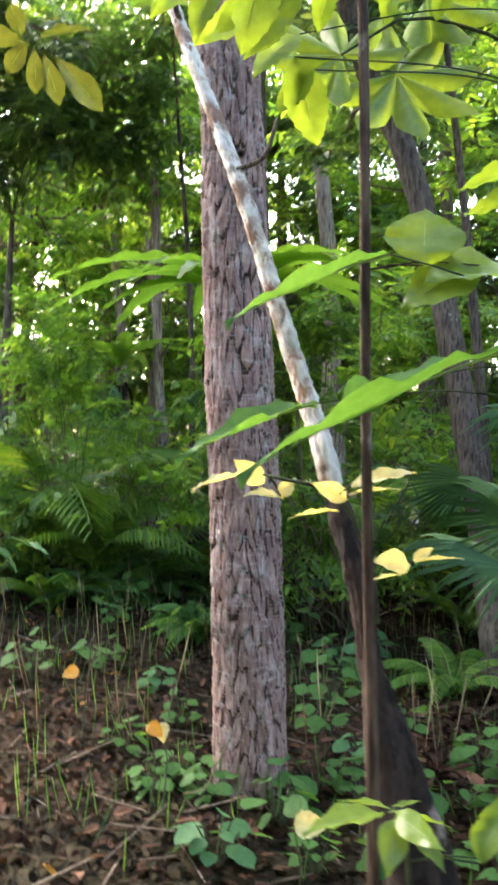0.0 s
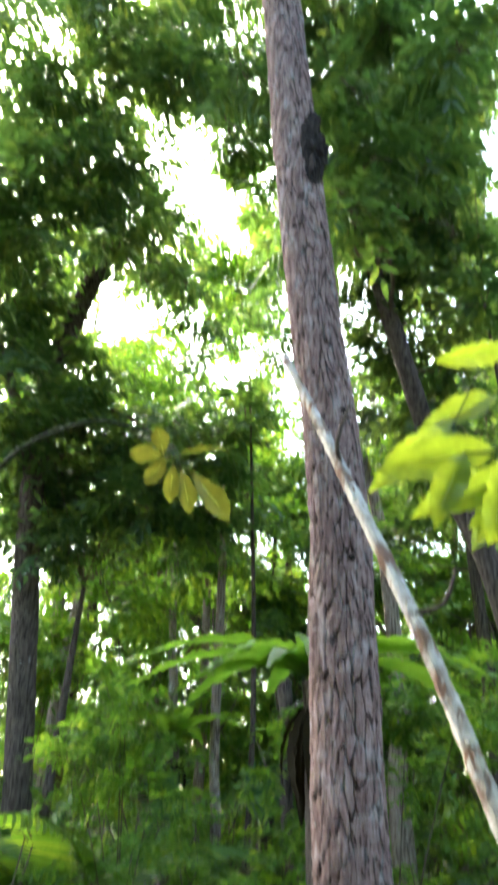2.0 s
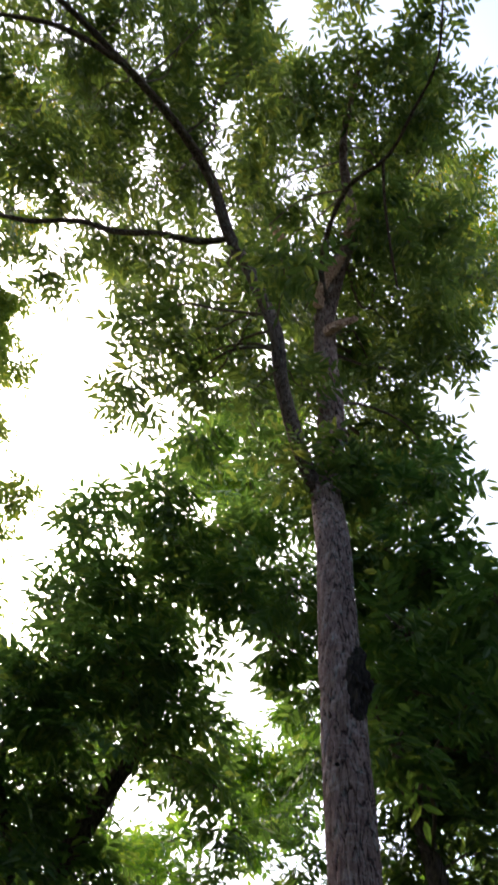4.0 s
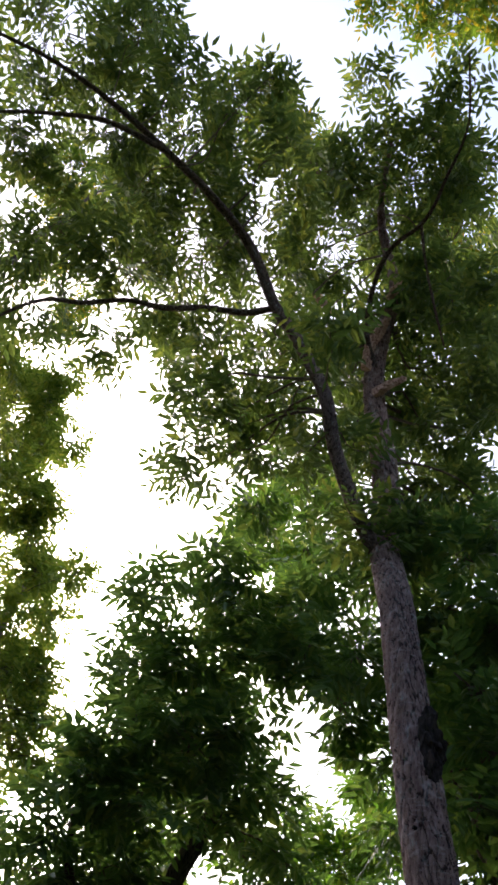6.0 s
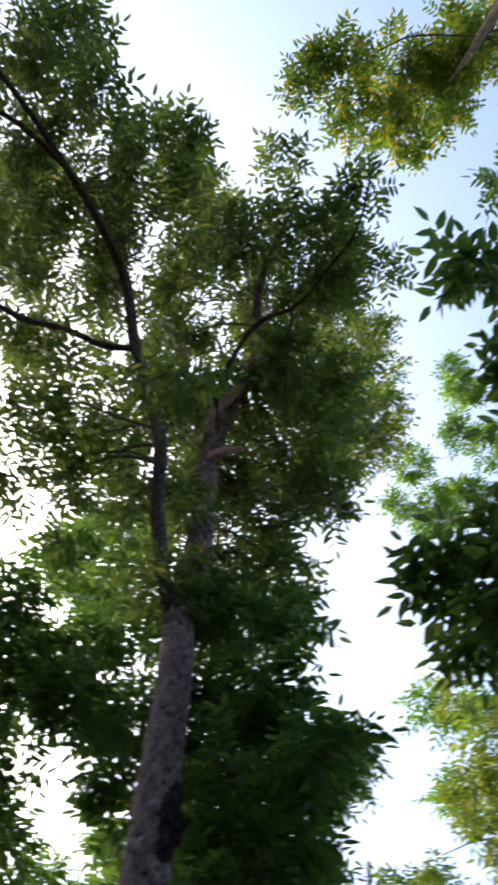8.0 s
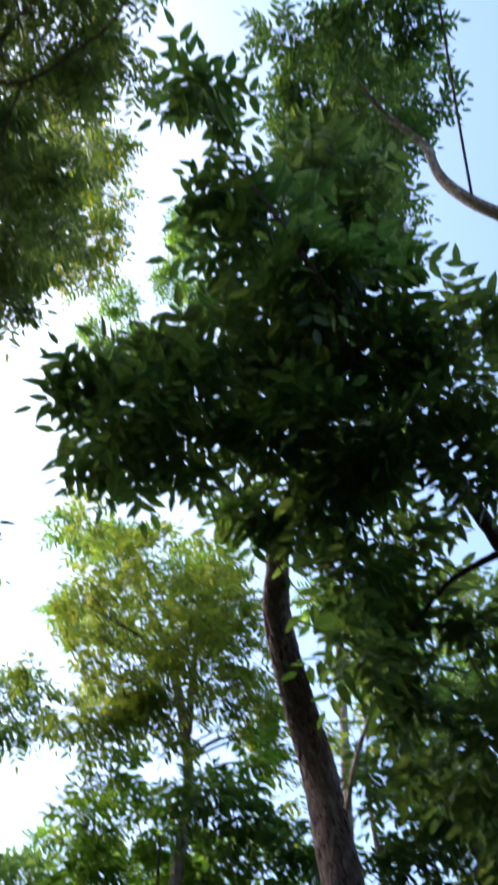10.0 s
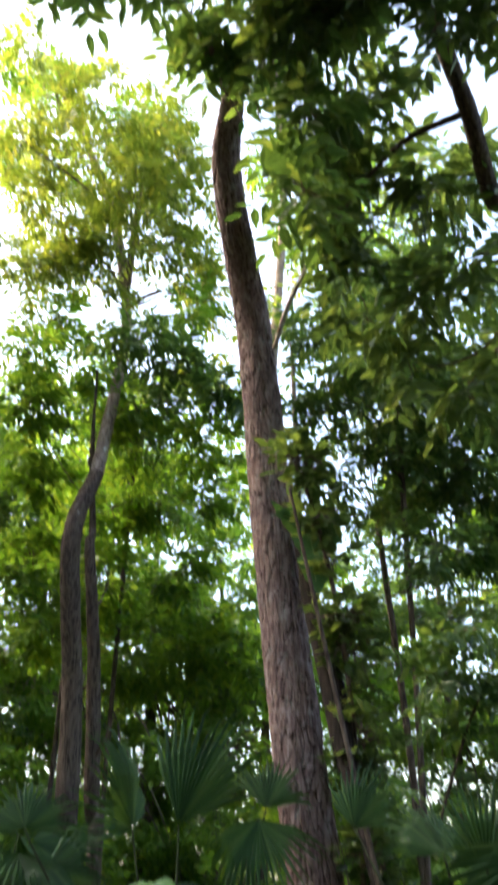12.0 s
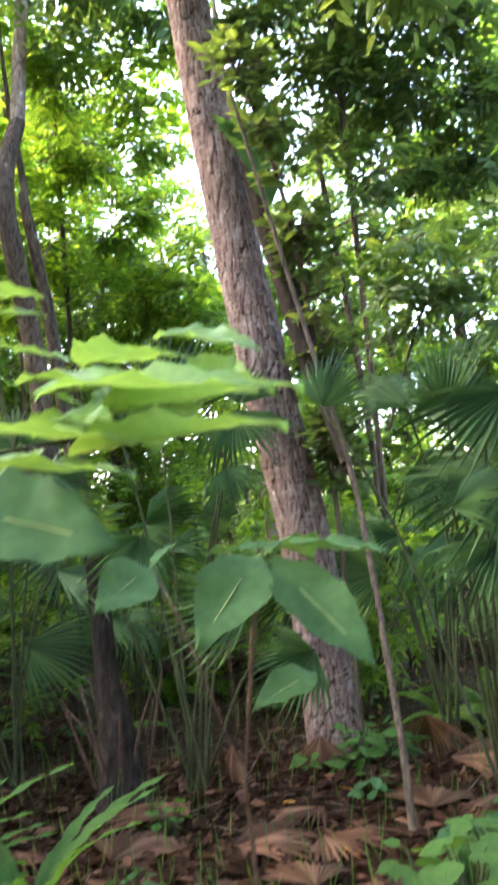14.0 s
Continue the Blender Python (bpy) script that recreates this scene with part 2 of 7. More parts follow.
def tube(points, sides, step, relief=0.0, cell=(0.03, 0.16), seed=0, wobble=0.0, flare=0.0, cracks=None):
    """A tapering round stem along points (x, y, z, radius); relief: depth of the bark's plates in metres;
    cracks: a list that takes, face by face, which ones lie in the cracks between the plates."""
    s = spline(points, step)
    c, r = s[:, :3], s[:, 3]
    t = unit(np.gradient(c, axis=0))
    ref = np.array([0.0, 1.0, 0.05]) if abs(t[:, 2]).mean() > 0.5 else np.array([0.0, 0.0, 1.0])
    a = unit(np.cross(t, ref))
    b = np.cross(t, a)
    th = np.linspace(0, 2 * np.pi, sides, endpoint=False)
    along = np.concatenate([[0], np.cumsum(np.linalg.norm(np.diff(c, axis=0), axis=1))])
    rad = np.repeat(r[:, None], sides, 1)
    if flare:
        rad = rad * (1 + flare * np.exp(-along / 0.16)[:, None] * (1 + 0.35 * np.sin(3 * th + 1)[None] + 0.2 * np.sin(5 * th)[None]))
    if wobble:
        rad = rad * (1 + wobble * (np.sin(2 * th[None] + along[:, None] * 2.1 + seed) + np.sin(3 * th[None] - along[:, None] * 3.3 + 2 * seed)
                                   + 0.7 * np.sin(along[:, None] * 9 + seed + th[None])) / 2)
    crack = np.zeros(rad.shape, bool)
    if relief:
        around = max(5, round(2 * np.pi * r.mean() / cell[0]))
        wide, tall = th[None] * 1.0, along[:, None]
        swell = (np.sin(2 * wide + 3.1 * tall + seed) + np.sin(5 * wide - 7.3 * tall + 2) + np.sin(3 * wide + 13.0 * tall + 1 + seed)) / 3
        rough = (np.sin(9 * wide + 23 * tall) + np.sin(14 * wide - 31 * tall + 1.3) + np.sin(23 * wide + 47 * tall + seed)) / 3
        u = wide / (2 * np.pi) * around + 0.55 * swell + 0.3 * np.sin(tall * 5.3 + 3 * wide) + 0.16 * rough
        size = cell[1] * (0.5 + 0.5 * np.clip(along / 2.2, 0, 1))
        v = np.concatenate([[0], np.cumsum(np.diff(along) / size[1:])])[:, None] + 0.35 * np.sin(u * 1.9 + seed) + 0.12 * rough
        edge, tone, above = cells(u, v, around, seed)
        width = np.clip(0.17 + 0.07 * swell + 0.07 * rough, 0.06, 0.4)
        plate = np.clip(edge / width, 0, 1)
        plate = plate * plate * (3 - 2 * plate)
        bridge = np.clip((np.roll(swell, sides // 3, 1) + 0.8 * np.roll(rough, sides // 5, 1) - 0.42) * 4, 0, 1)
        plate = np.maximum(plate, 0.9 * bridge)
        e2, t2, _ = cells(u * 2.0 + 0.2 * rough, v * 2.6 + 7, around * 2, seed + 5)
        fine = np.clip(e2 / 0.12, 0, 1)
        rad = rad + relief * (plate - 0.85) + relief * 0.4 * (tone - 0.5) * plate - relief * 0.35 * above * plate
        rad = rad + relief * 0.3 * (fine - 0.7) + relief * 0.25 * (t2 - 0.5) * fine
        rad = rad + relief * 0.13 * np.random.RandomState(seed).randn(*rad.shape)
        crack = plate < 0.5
    ring = c[:, None] + rad[..., None] * (np.cos(th)[None, :, None] * a[:, None] + np.sin(th)[None, :, None] * b[:, None])
    n = len(s)
    i, j = np.meshgrid(np.arange(n - 1), np.arange(sides), indexing="ij")
    j2 = (j + 1) % sides
    quads = np.stack([i * sides + j, i * sides + j2, (i + 1) * sides + j2, (i + 1) * sides + j], -1).reshape(-1, 4)
    verts = ring.reshape(-1, 3)
    cap = len(verts)
    verts = np.vstack([verts, c[0], c[-1] + t[-1] * r[-1] * 0.6])
    k = np.arange(0, sides - 1, 2)
    caps = []
    for base, centre in ((0, cap), ((n - 1) * sides, cap + 1)):
        caps.append(np.stack([np.full(len(k), centre), base + k, base + (k + 1) % sides, base + (k + 2) % sides], -1))
    if cracks is not None:
        cracks.append(np.concatenate([crack[:-1].ravel(), np.zeros(len(k) * 2, bool)]))
    return verts, np.vstack([quads, *caps])


def joined(pieces):
    vs, qs, n = [], [], 0
    for v, q in pieces:
        vs.append(v)
        qs.append(q + n)
        n += len(v)
    return np.vstack(vs), np.vstack(qs)


def blades(base, d, n, length, width, fold=0.12, droop=0.12, full=0.45):
    """Pointed leaf blades, folded along the midrib, two faces each."""
    base, d = np.asarray(base, float), unit(d)
    n = unit(n - (n * d).sum(-1, keepdims=True) * d)
    side = np.cross(n, d)
    L, W = np.asarray(length)[:, None], np.asarray(width)[:, None]
    b0 = base
    r1 = base + d * L * 0.28 + side * W * full + n * (W * fold - L * droop * 0.28)
    r2 = base + d * L * 0.66 + side * W * full * 0.82 + n * (W * fold - L * droop * 0.6)
    tip = base + d * L - n * L * droop
    l2 = base + d * L * 0.66 - side * W * full * 0.82 + n * (W * fold - L * droop * 0.6)
    l1 = base + d * L * 0.28 - side * W * full + n * (W * fold - L * droop * 0.28)
    verts = np.stack([b0, r1, r2, tip, l2, l1], 1).reshape(-1, 3)
    k = np.arange(len(base))[:, None] * 6
    quads = np.concatenate([k + np.array([[0, 1, 2, 3]]), k + np.array([[0, 3, 4, 5]])])
    return verts, quads


def pinnate(origin, d, up, scale, pairs, leaflet, slim):
    """Compound leaves: pairs of leaflets along a drooping stalk, with one at its end."""
    origin, d = np.asarray(origin, float), unit(d)
    m = len(origin)
    n = unit(up - (up * d).sum(-1, keepdims=True) * d)
    side = np.cross(n, d)
    down = np.array([0, 0, -1.0])
    out = []
    total = scale * leaflet * (0.55 + 0.52 * pairs)
    for k in range(pairs + 1):
        f = 0.22 + 0.78 * k / pairs
        at = origin + d * (total * f)[:, None] + down * (total * 0.22 * f * f)[:, None]
        size = scale * leaflet * (0.75 + 0.35 * np.sin(np.pi * (0.2 + 0.7 * f)))
        for sgn in ((0,) if k == pairs else (-1, 1)):
            a = RNG.normal(0.6, 0.15, m)[:, None]
            dd = d + down * 0.2 if sgn == 0 else side * sgn + d * a + down * RNG.normal(0.3, 0.18, m)[:, None]
            nn = n + RNG.normal(0, 0.22, (m, 3))
            L = size * RNG.uniform(0.85, 1.15, m)
            out.append(blades(at, dd, nn, L, L * slim * RNG.uniform(0.9, 1.15, m)))
    return joined(out)


def sprays(blobs, density, leaves=6, pairs=4, leaflet=0.13, slim=0.36, reach=1.0, inset=0.0, whorl=False):
    """Leaf sprays in rounded clumps (x, y, z, radius). Returns the blades and the twigs that carry them."""
    o, c = [], []
    for x, y, z, r in blobs:
        r = max(0.1, r - inset)
        k = max(2, int(density * ((r + inset) / 0.4) ** 2 + 0.5))
        v = unit(RNG.normal(0, 1, (k, 3))) * (r * RNG.uniform(0.25, 1.0, k) ** 0.5 * reach)[:, None]
        v[:, 2] *= 0.8
        o.append(np.array([x, y, z]) + v)
        c.append(np.repeat([[x, y, z]], k, 0) + 0.25 * v)
    o, c = np.vstack(o), np.vstack(c)
    s = len(o)
    az = RNG.uniform(0, 2 * np.pi, (s, 1)) + np.arange(leaves)[None] * (2 * np.pi / leaves) + RNG.normal(0, 0.3, (s, leaves))
    el = RNG.normal(0.0, 0.38, (s, leaves)) if not whorl else RNG.normal(0.25, 0.25, (s, leaves))
    d = np.stack([np.cos(az) * np.cos(el), np.sin(az) * np.cos(el), np.sin(el)], -1)
    outward = unit(o - c)[:, None] * 0.55
    d = unit(d + outward).reshape(-1, 3)
    org = (np.repeat(o[:, None], leaves, 1) + RNG.normal(0, 0.03, (s, leaves, 3))).reshape(-1, 3)
    up = np.array([0, 0, 1.0]) + RNG.normal(0, 0.3, d.shape)
    if whorl:
        L = leaflet * RNG.uniform(0.7, 1.25, len(d))
        lv = blades(org, d, up, L, L * slim, droop=0.2)
    else:
        lv = pinnate(org, d, up, RNG.uniform(0.75, 1.2, len(d)), pairs, leaflet, slim)
    mid = (o + c) / 2 + RNG.normal(0, 0.04, o.shape)
    return lv, joined([prisms(c, mid, 0.007, 0.005), prisms(mid, o, 0.005, 0.003)])


def prisms(a, b, ra, rb):
    """Thin straight three-sided twigs from a to b."""
    t = unit(b - a)
    u = unit(np.cross(t, np.array([0.31, 0.52, 0.8])))
    w = np.cross(t, u)
    vs = []
    for p, r in ((a, ra), (b, rb)):
        for k in range(3):
            vs.append(p + r * (np.cos(2.094 * k) * u + np.sin(2.094 * k) * w))
    verts = np.stack(vs, 1).reshape(-1, 3)
    k = np.arange(len(a))[:, None] * 6
    return verts, np.concatenate([k + np.array([[0, 1, 4, 3]]), k + np.array([[1, 2, 5, 4]]), k + np.array([[2, 0, 3, 5]])])


def tree(name, label, trunk, limbs, blobs, bark, leaf, density=7.0, inset=0.17, sides=20, relief=0.006, step=0.03, group="", trunk_label="", limb_bark=None, split=True, crown_from=0.55, fine=1.0, inner=None, cell=(0.03, 0.16), **kw):
    """A tree: trunk, limbs, branches to every clump, twigs and leaves, around an Empty at its foot."""
    x, y, z, r = trunk[0]
    trunk = [(x, y, min(z, float(height(x, y)) - 0.06), r)] + list(trunk[1:])
    base = Vector(trunk[0][:3])
    th = thing(name, base, label, "tree", group)
    off = np.array([*base, 0.0])
    shift, marks = off[:3], []
    v, q = tube(np.asarray(trunk) - off, sides, step, relief=relief, cell=cell, seed=int(abs(base.x * 37 + base.y * 11)) + 1, wobble=0.035, flare=0.28, cracks=marks)
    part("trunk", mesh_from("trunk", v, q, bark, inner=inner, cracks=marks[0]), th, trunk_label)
    top = spline(trunk, 0.15)
    joints = [top[int(len(top) * crown_from):]]
    for i, lb in enumerate(limbs):
        stout, marks = lb[0][3] > 0.07, []
        v, q = tube(np.asarray(lb) - off, max(8, sides // 3), 0.02 if lb[0][3] > 0.05 else 0.05, relief=relief * 0.6, seed=i + 3, wobble=0.05, cracks=marks)
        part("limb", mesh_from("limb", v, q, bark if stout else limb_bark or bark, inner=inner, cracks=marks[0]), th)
        joints.append(spline(lb, 0.15)[1:])
    joints = np.vstack(joints)
    stems = []
    for x, y, z, r in blobs:
        b = np.array([x, y, z])
        gap = np.linalg.norm(joints[:, :3] - b, axis=1) + 0.5 * np.maximum(0, joints[:, 2] - z)
        j = joints[np.argmin(gap)]
        far = np.linalg.norm(b - j[:3])
        if far < 0.08:
            continue
        rad = min(0.3 * j[3], 0.007 + 0.009 * far) * fine
        m1 = j[:3] + (b - j[:3]) * 0.35 + RNG.normal(0, 0.07, 3) * far + np.array([0, 0, 0.10 * far])
        m2 = j[:3] + (b - j[:3]) * 0.7 + RNG.normal(0, 0.06, 3) * far + np.array([0, 0, 0.08 * far])
        pts = [(*j[:3], rad), (*m1, rad * 0.8), (*m2, rad * 0.6), (*b, 0.005)]
        v, q = tube(np.asarray(pts) - off, 5, max(0.12, far / 10))
        stems.append((v, q))
    if split:
        for v, q in stems:
            part("branch", mesh_from("branch", v, q, TWIG), th)
    elif stems:
        part("branchwork", mesh_from("branchwork", *joined(stems), TWIG), th, kind="stuff")
    lv, tw = sprays(blobs, density, inset=inset, **kw)
    part("twig_mass", mesh_from("twig_mass", tw[0] - shift, tw[1], TWIG, False), th, kind="stuff")
    part("crown", mesh_from("crown", lv[0] - shift, lv[1], leaf, False), th, kind="stuff")
    return th


# ---- ground ----
def height(x, y):
    """The forest floor: low hummocks on a bank that rises ahead and falls away to the east."""
    x, y = np.asarray(x, float), np.asarray(y, float)
    east = 0.5 * (x + np.sqrt(x * x + 1)) - 0.5
    return (0.28 * np.tanh(y / 2.5) - 0.63 * np.tanh(east / 4.2)
            + 0.05 * np.sin(0.9 * x + 0.4) * np.sin(0.8 * y + 1.1) + 0.025 * np.sin(2.3 * x + 1.7 * y) + 0.012 * np.sin(5.1 * x - 3.7 * y)
            + 0.01 * np.sin(7.7 * y + 2.2 * x))


def ground_sheet():
    inner = np.linspace(-14, 14, 281)
    outer = np.array([20, 30, 60, 150, 500, 1500.0])
    axis = np.concatenate([-outer[::-1], inner, outer])
    x, y = np.meshgrid(axis, axis, indexing="ij")
    z = height(x, y) + 0.008 * RNG.randn(*x.shape)
    n = len(axis)
    i, j = np.meshgrid(np.arange(n - 1), np.arange(n - 1), indexing="ij")
    quads = np.stack([i * n + j, (i + 1) * n + j, (i + 1) * n + j + 1, i * n + j + 1], -1).reshape(-1, 4)
    ob = new("ground", mesh_from("ground", np.stack([x, y, z], -1), quads, SOIL))
    return tagged(ob, "dark brown forest soil under leaf litter", "ground", kind="structure")


ground_sheet()

# ---- trunk lines, leaves and crown clumps ----
MAIN_TOP = [(-0.52, 4.09, 7.12, 0.115), (-0.55, 3.96, 8.01, 0.11), (-0.7, 3.61, 9.02, 0.094), (-0.63, 3.3, 9.62, 0.072), (-0.53, 3.05, 10.1, 0.052), (-0.7, 2.47, 10.77, 0.032), (-0.6, 1.8, 11.35, 0.012)]
MAIN_LIMB = [(-0.58, 4.10, 7.11, 0.060), (-0.76, 3.91, 7.43, 0.064), (-0.96, 3.57, 7.82, 0.058), (-1.08, 3.28, 8.27, 0.056), (-1.38, 3.00, 8.81, 0.052), (-1.62, 2.80, 9.14, 0.052), (-1.86, 2.39, 9.51, 0.047), (-2.22, 1.93, 9.63, 0.038), (-2.62, 1.52, 9.68, 0.031), (-3.07, 1.05, 9.62, 0.023), (-3.50, 0.68, 9.52, 0.017), (-4.05, 0.32, 9.30, 0.012)]
LIMB_LEFT = [(-1.62, 2.84, 9.12, 0.030), (-1.88, 2.86, 9.06, 0.029), (-2.23, 2.79, 9.02, 0.026), (-2.57, 2.74, 8.89, 0.024), (-2.91, 2.63, 8.81, 0.021), (-3.29, 2.60, 8.68, 0.018), (-3.57, 2.53, 8.59, 0.016), (-3.84, 2.56, 8.44, 0.012), (-4.14, 2.66, 8.23, 0.008)]
LIMB_UPPER = [(-2.62, 1.52, 9.68, 0.026), (-3.06, 1.21, 9.50, 0.022), (-3.56, 1.08, 9.33, 0.016), (-3.99, 0.99, 9.03, 0.010)]
LIMB_RIGHT = [(-0.68, 3.50, 9.14, 0.022), (-0.78, 3.08, 9.38, 0.020), (-0.61, 2.52, 9.60, 0.018), (-0.26, 2.22, 9.70, 0.015), (-0.07, 1.84, 9.80, 0.012), (0.09, 1.43, 9.88, 0.008), (0.08, 0.90, 10.07, 0.005)]
LIMB_HOOK = [(-0.30, 2.24, 9.70, 0.011), (-0.24, 2.59, 9.47, 0.010), (-0.16, 2.89, 9.25, 0.009), (-0.07, 3.17, 9.02, 0.006)]
LEAN_TRUNK = [(1.53, 5.02, -0.16, 0.112), (1.51, 5.24, 0.24, 0.099), (1.47, 5.49, 1.08, 0.09), (1.3, 5.82, 2.52, 0.086), (1.07, 5.86, 3.45, 0.082), (0.81, 5.9, 4.05, 0.073), (0.42, 5.58, 5.14, 0.065), (0.23, 5.46, 5.71, 0.052), (-0.03, 5.29, 6.26, 0.043), (0.16, 4.82, 6.35, 0.026), (0.29, 4.59, 6.71, 0.009)]
LEFT_TRUNK = [(-2.25, 7.58, 0.01, 0.150), (-2.41, 7.70, 1.05, 0.130), (-2.51, 7.67, 2.20, 0.120), (-2.60, 7.35, 3.85, 0.110), (-2.57, 7.08, 5.13, 0.100), (-2.30, 6.85, 5.91, 0.090), (-1.98, 6.60, 6.76, 0.070), (-2.38, 6.38, 6.97, 0.045), (-2.04, 5.84, 7.40, 0.030), (-1.96, 5.25, 7.85, 0.015)]
LEFT_LIMB = [(-2.61, 7.28, 4.36, 0.060), (-2.80, 6.79, 5.09, 0.050), (-3.05, 6.22, 5.79, 0.035), (-2.94, 5.81, 6.43, 0.020)]
PALE_TRUNK = [(4.21, 6.66, 3.06, 0.092), (3.91, 6.43, 4.37, 0.085), (4.12, 6.45, 5.13, 0.068), (4.44, 6.68, 6.76, 0.060), (4.40, 6.69, 7.67, 0.055), (4.02, 6.68, 8.85, 0.050), (3.21, 6.57, 9.87, 0.025)]
PALE_FORK = [(4.42, 6.67, 7.67, 0.050), (4.31, 6.40, 8.65, 0.035), (4.18, 5.97, 9.38, 0.015)]
TRUNK_RIGHT_TOP = [(3.31, 3.56, 5.87, 0.106), (3.106, 3.414, 6.208, 0.1), (2.96, 3.199, 6.406, 0.082), (2.859, 2.982, 6.562, 0.06), (2.74, 2.56, 6.86, 0.045), (2.31, 1.98, 7.24, 0.03), (1.75, 1.47, 7.62, 0.015)]
DARK_LIMB_A = [(2.949, 3.162, 6.456, 0.029), (2.75, 3.07, 6.53, 0.024), (2.41, 2.97, 6.65, 0.02), (2.08, 2.96, 6.81, 0.014), (1.48, 2.97, 6.89, 0.008)]
DARK_LIMB_B = [(4.40, 2.00, 5.57, 0.060), (4.26, 2.05, 5.64, 0.060), (3.83, 1.89, 5.98, 0.055), (3.38, 1.77, 6.25, 0.050), (2.91, 1.62, 6.48, 0.040), (2.35, 1.39, 6.61, 0.025), (1.87, 1.25, 6.43, 0.020), (1.46, 1.17, 6.82, 0.015), (1.08, 1.17, 7.34, 0.008)]
DARK_LIMB_C = [(3.83, 1.89, 5.98, 0.030), (3.66, 2.34, 5.89, 0.020), (3.59, 2.95, 5.53, 0.012)]
GOLD_LIMB = [(1.03, -2.36, 10.54, 0.100), (1.09, -1.27, 11.32, 0.080), (0.99, -0.83, 11.77, 0.065), (0.92, -0.48, 12.19, 0.055), (0.87, -0.14, 12.60, 0.035), (0.77, 0.17, 12.80, 0.010)]
HIGH_LIMB = [(3.15, 0.62, 8.58, 0.050), (2.83, 0.61, 9.48, 0.035), (2.50, 0.66, 10.01, 0.025), (2.02, 0.61, 10.45, 0.015), (1.59, 0.71, 10.64, 0.007)]
THIN_LEAN = [(3.12, 2.35, 0.16, 0.016), (3.24, 2.45, 0.42, 0.015), (3.67, 2.85, 1.40, 0.015), (3.70, 3.03, 2.11, 0.014), (3.60, 3.14, 2.93, 0.012), (3.38, 3.12, 3.62, 0.008)]
FORK_STUB = [(3.70, 3.56, 4.94, 0.018), (3.63, 3.35, 5.14, 0.018), (3.59, 3.16, 5.28, 0.016), (3.55, 3.03, 5.35, 0.013)]
VINE = [(4.12, 3.38, 0.08, 0.014), (4.14, 3.38, 1.33, 0.015), (4.06, 3.32, 2.35, 0.016), (3.89, 3.25, 3.02, 0.015), (3.66, 3.19, 3.55, 0.013), (3.48, 3.17, 3.84, 0.008)]
STEM_FAR = [(-1.54, 11.16, -0.81, 0.075), (-1.60, 11.32, 0.27, 0.070), (-1.67, 11.30, 2.86, 0.060), (-1.75, 11.27, 3.79, 0.050), (-1.75, 10.77, 5.53, 0.030)]
STEM_PALE = [(-0.84, 8.49, -0.20, 0.060), (-0.86, 8.57, 0.29, 0.057), (-0.86, 8.66, 1.52, 0.050), (-0.93, 8.84, 2.22, 0.050), (-0.97, 8.88, 4.18, 0.040), (-1.01, 8.77, 5.06, 0.020)]
STEM_RIGHT = [(0.97, 8.67, -0.56, 0.120), (0.98, 8.80, 0.13, 0.110), (0.85, 8.91, 1.85, 0.100), (0.87, 8.95, 2.78, 0.090), (0.73, 8.90, 4.40, 0.070), (0.50, 8.82, 5.40, 0.050)]
STEM_SHADE = [(-0.11, 7.04, 0.61, 0.050), (-0.15, 7.08, 1.05, 0.050), (-0.23, 7.10, 1.73, 0.050), (-0.27, 7.01, 2.64, 0.060)]
STEM_SMALL = [(-0.70, 8.22, -0.10, 0.030), (-0.74, 8.31, 0.54, 0.025), (-0.77, 8.35, 0.97, 0.020)]
PAIR_STEM = [(4.68, 6.84, 2.01, 0.070), (4.63, 6.86, 2.21, 0.070), (4.44, 6.73, 3.46, 0.060), (4.22, 6.62, 4.44, 0.050), (4.29, 6.71, 4.65, 0.035), (4.16, 6.64, 5.45, 0.022), (4.02, 6.46, 6.28, 0.008)]
DARK_STUB = [(2.81, 3.95, 0.29, 0.090), (2.82, 4.00, 0.57, 0.060), (2.84, 4.03, 0.90, 0.055), (2.84, 4.04, 1.29, 0.050)]
BRANCH_THIN_R = [(5.40, 3.82, 1.89, 0.011), (5.47, 3.55, 2.52, 0.010), (5.50, 3.38, 2.82, 0.008), (5.59, 3.23, 3.17, 0.003)]
SAPLING_LEAVES = [(0.173, 1.061, 1.732, -0.036, 0.986, 1.661, 0.24, 0),
    (0.218, 1.076, 1.721, 0.226, 1.096, 1.806, 1.15, 1),
    (0.292, 1.089, 1.724, 0.187, 1.069, 1.678, 0.75, 1),
    (0.339, 1.127, 1.732, 0.221, 1.056, 1.717, 0.80, 0),
    (0.365, 1.139, 1.862, 0.267, 1.120, 1.839, 0.50, 0),
    (0.382, 1.144, 1.829, 0.276, 1.126, 1.809, 0.45, 0),
    (0.315, 1.048, 1.613, -0.026, 0.950, 1.499, 0.20, 0),
    (0.086, 1.096, 1.550, -0.084, 0.946, 1.504, 0.20, 0),
    (0.156, 1.036, 1.564, 0.110, 0.993, 1.545, 0.80, 1)]
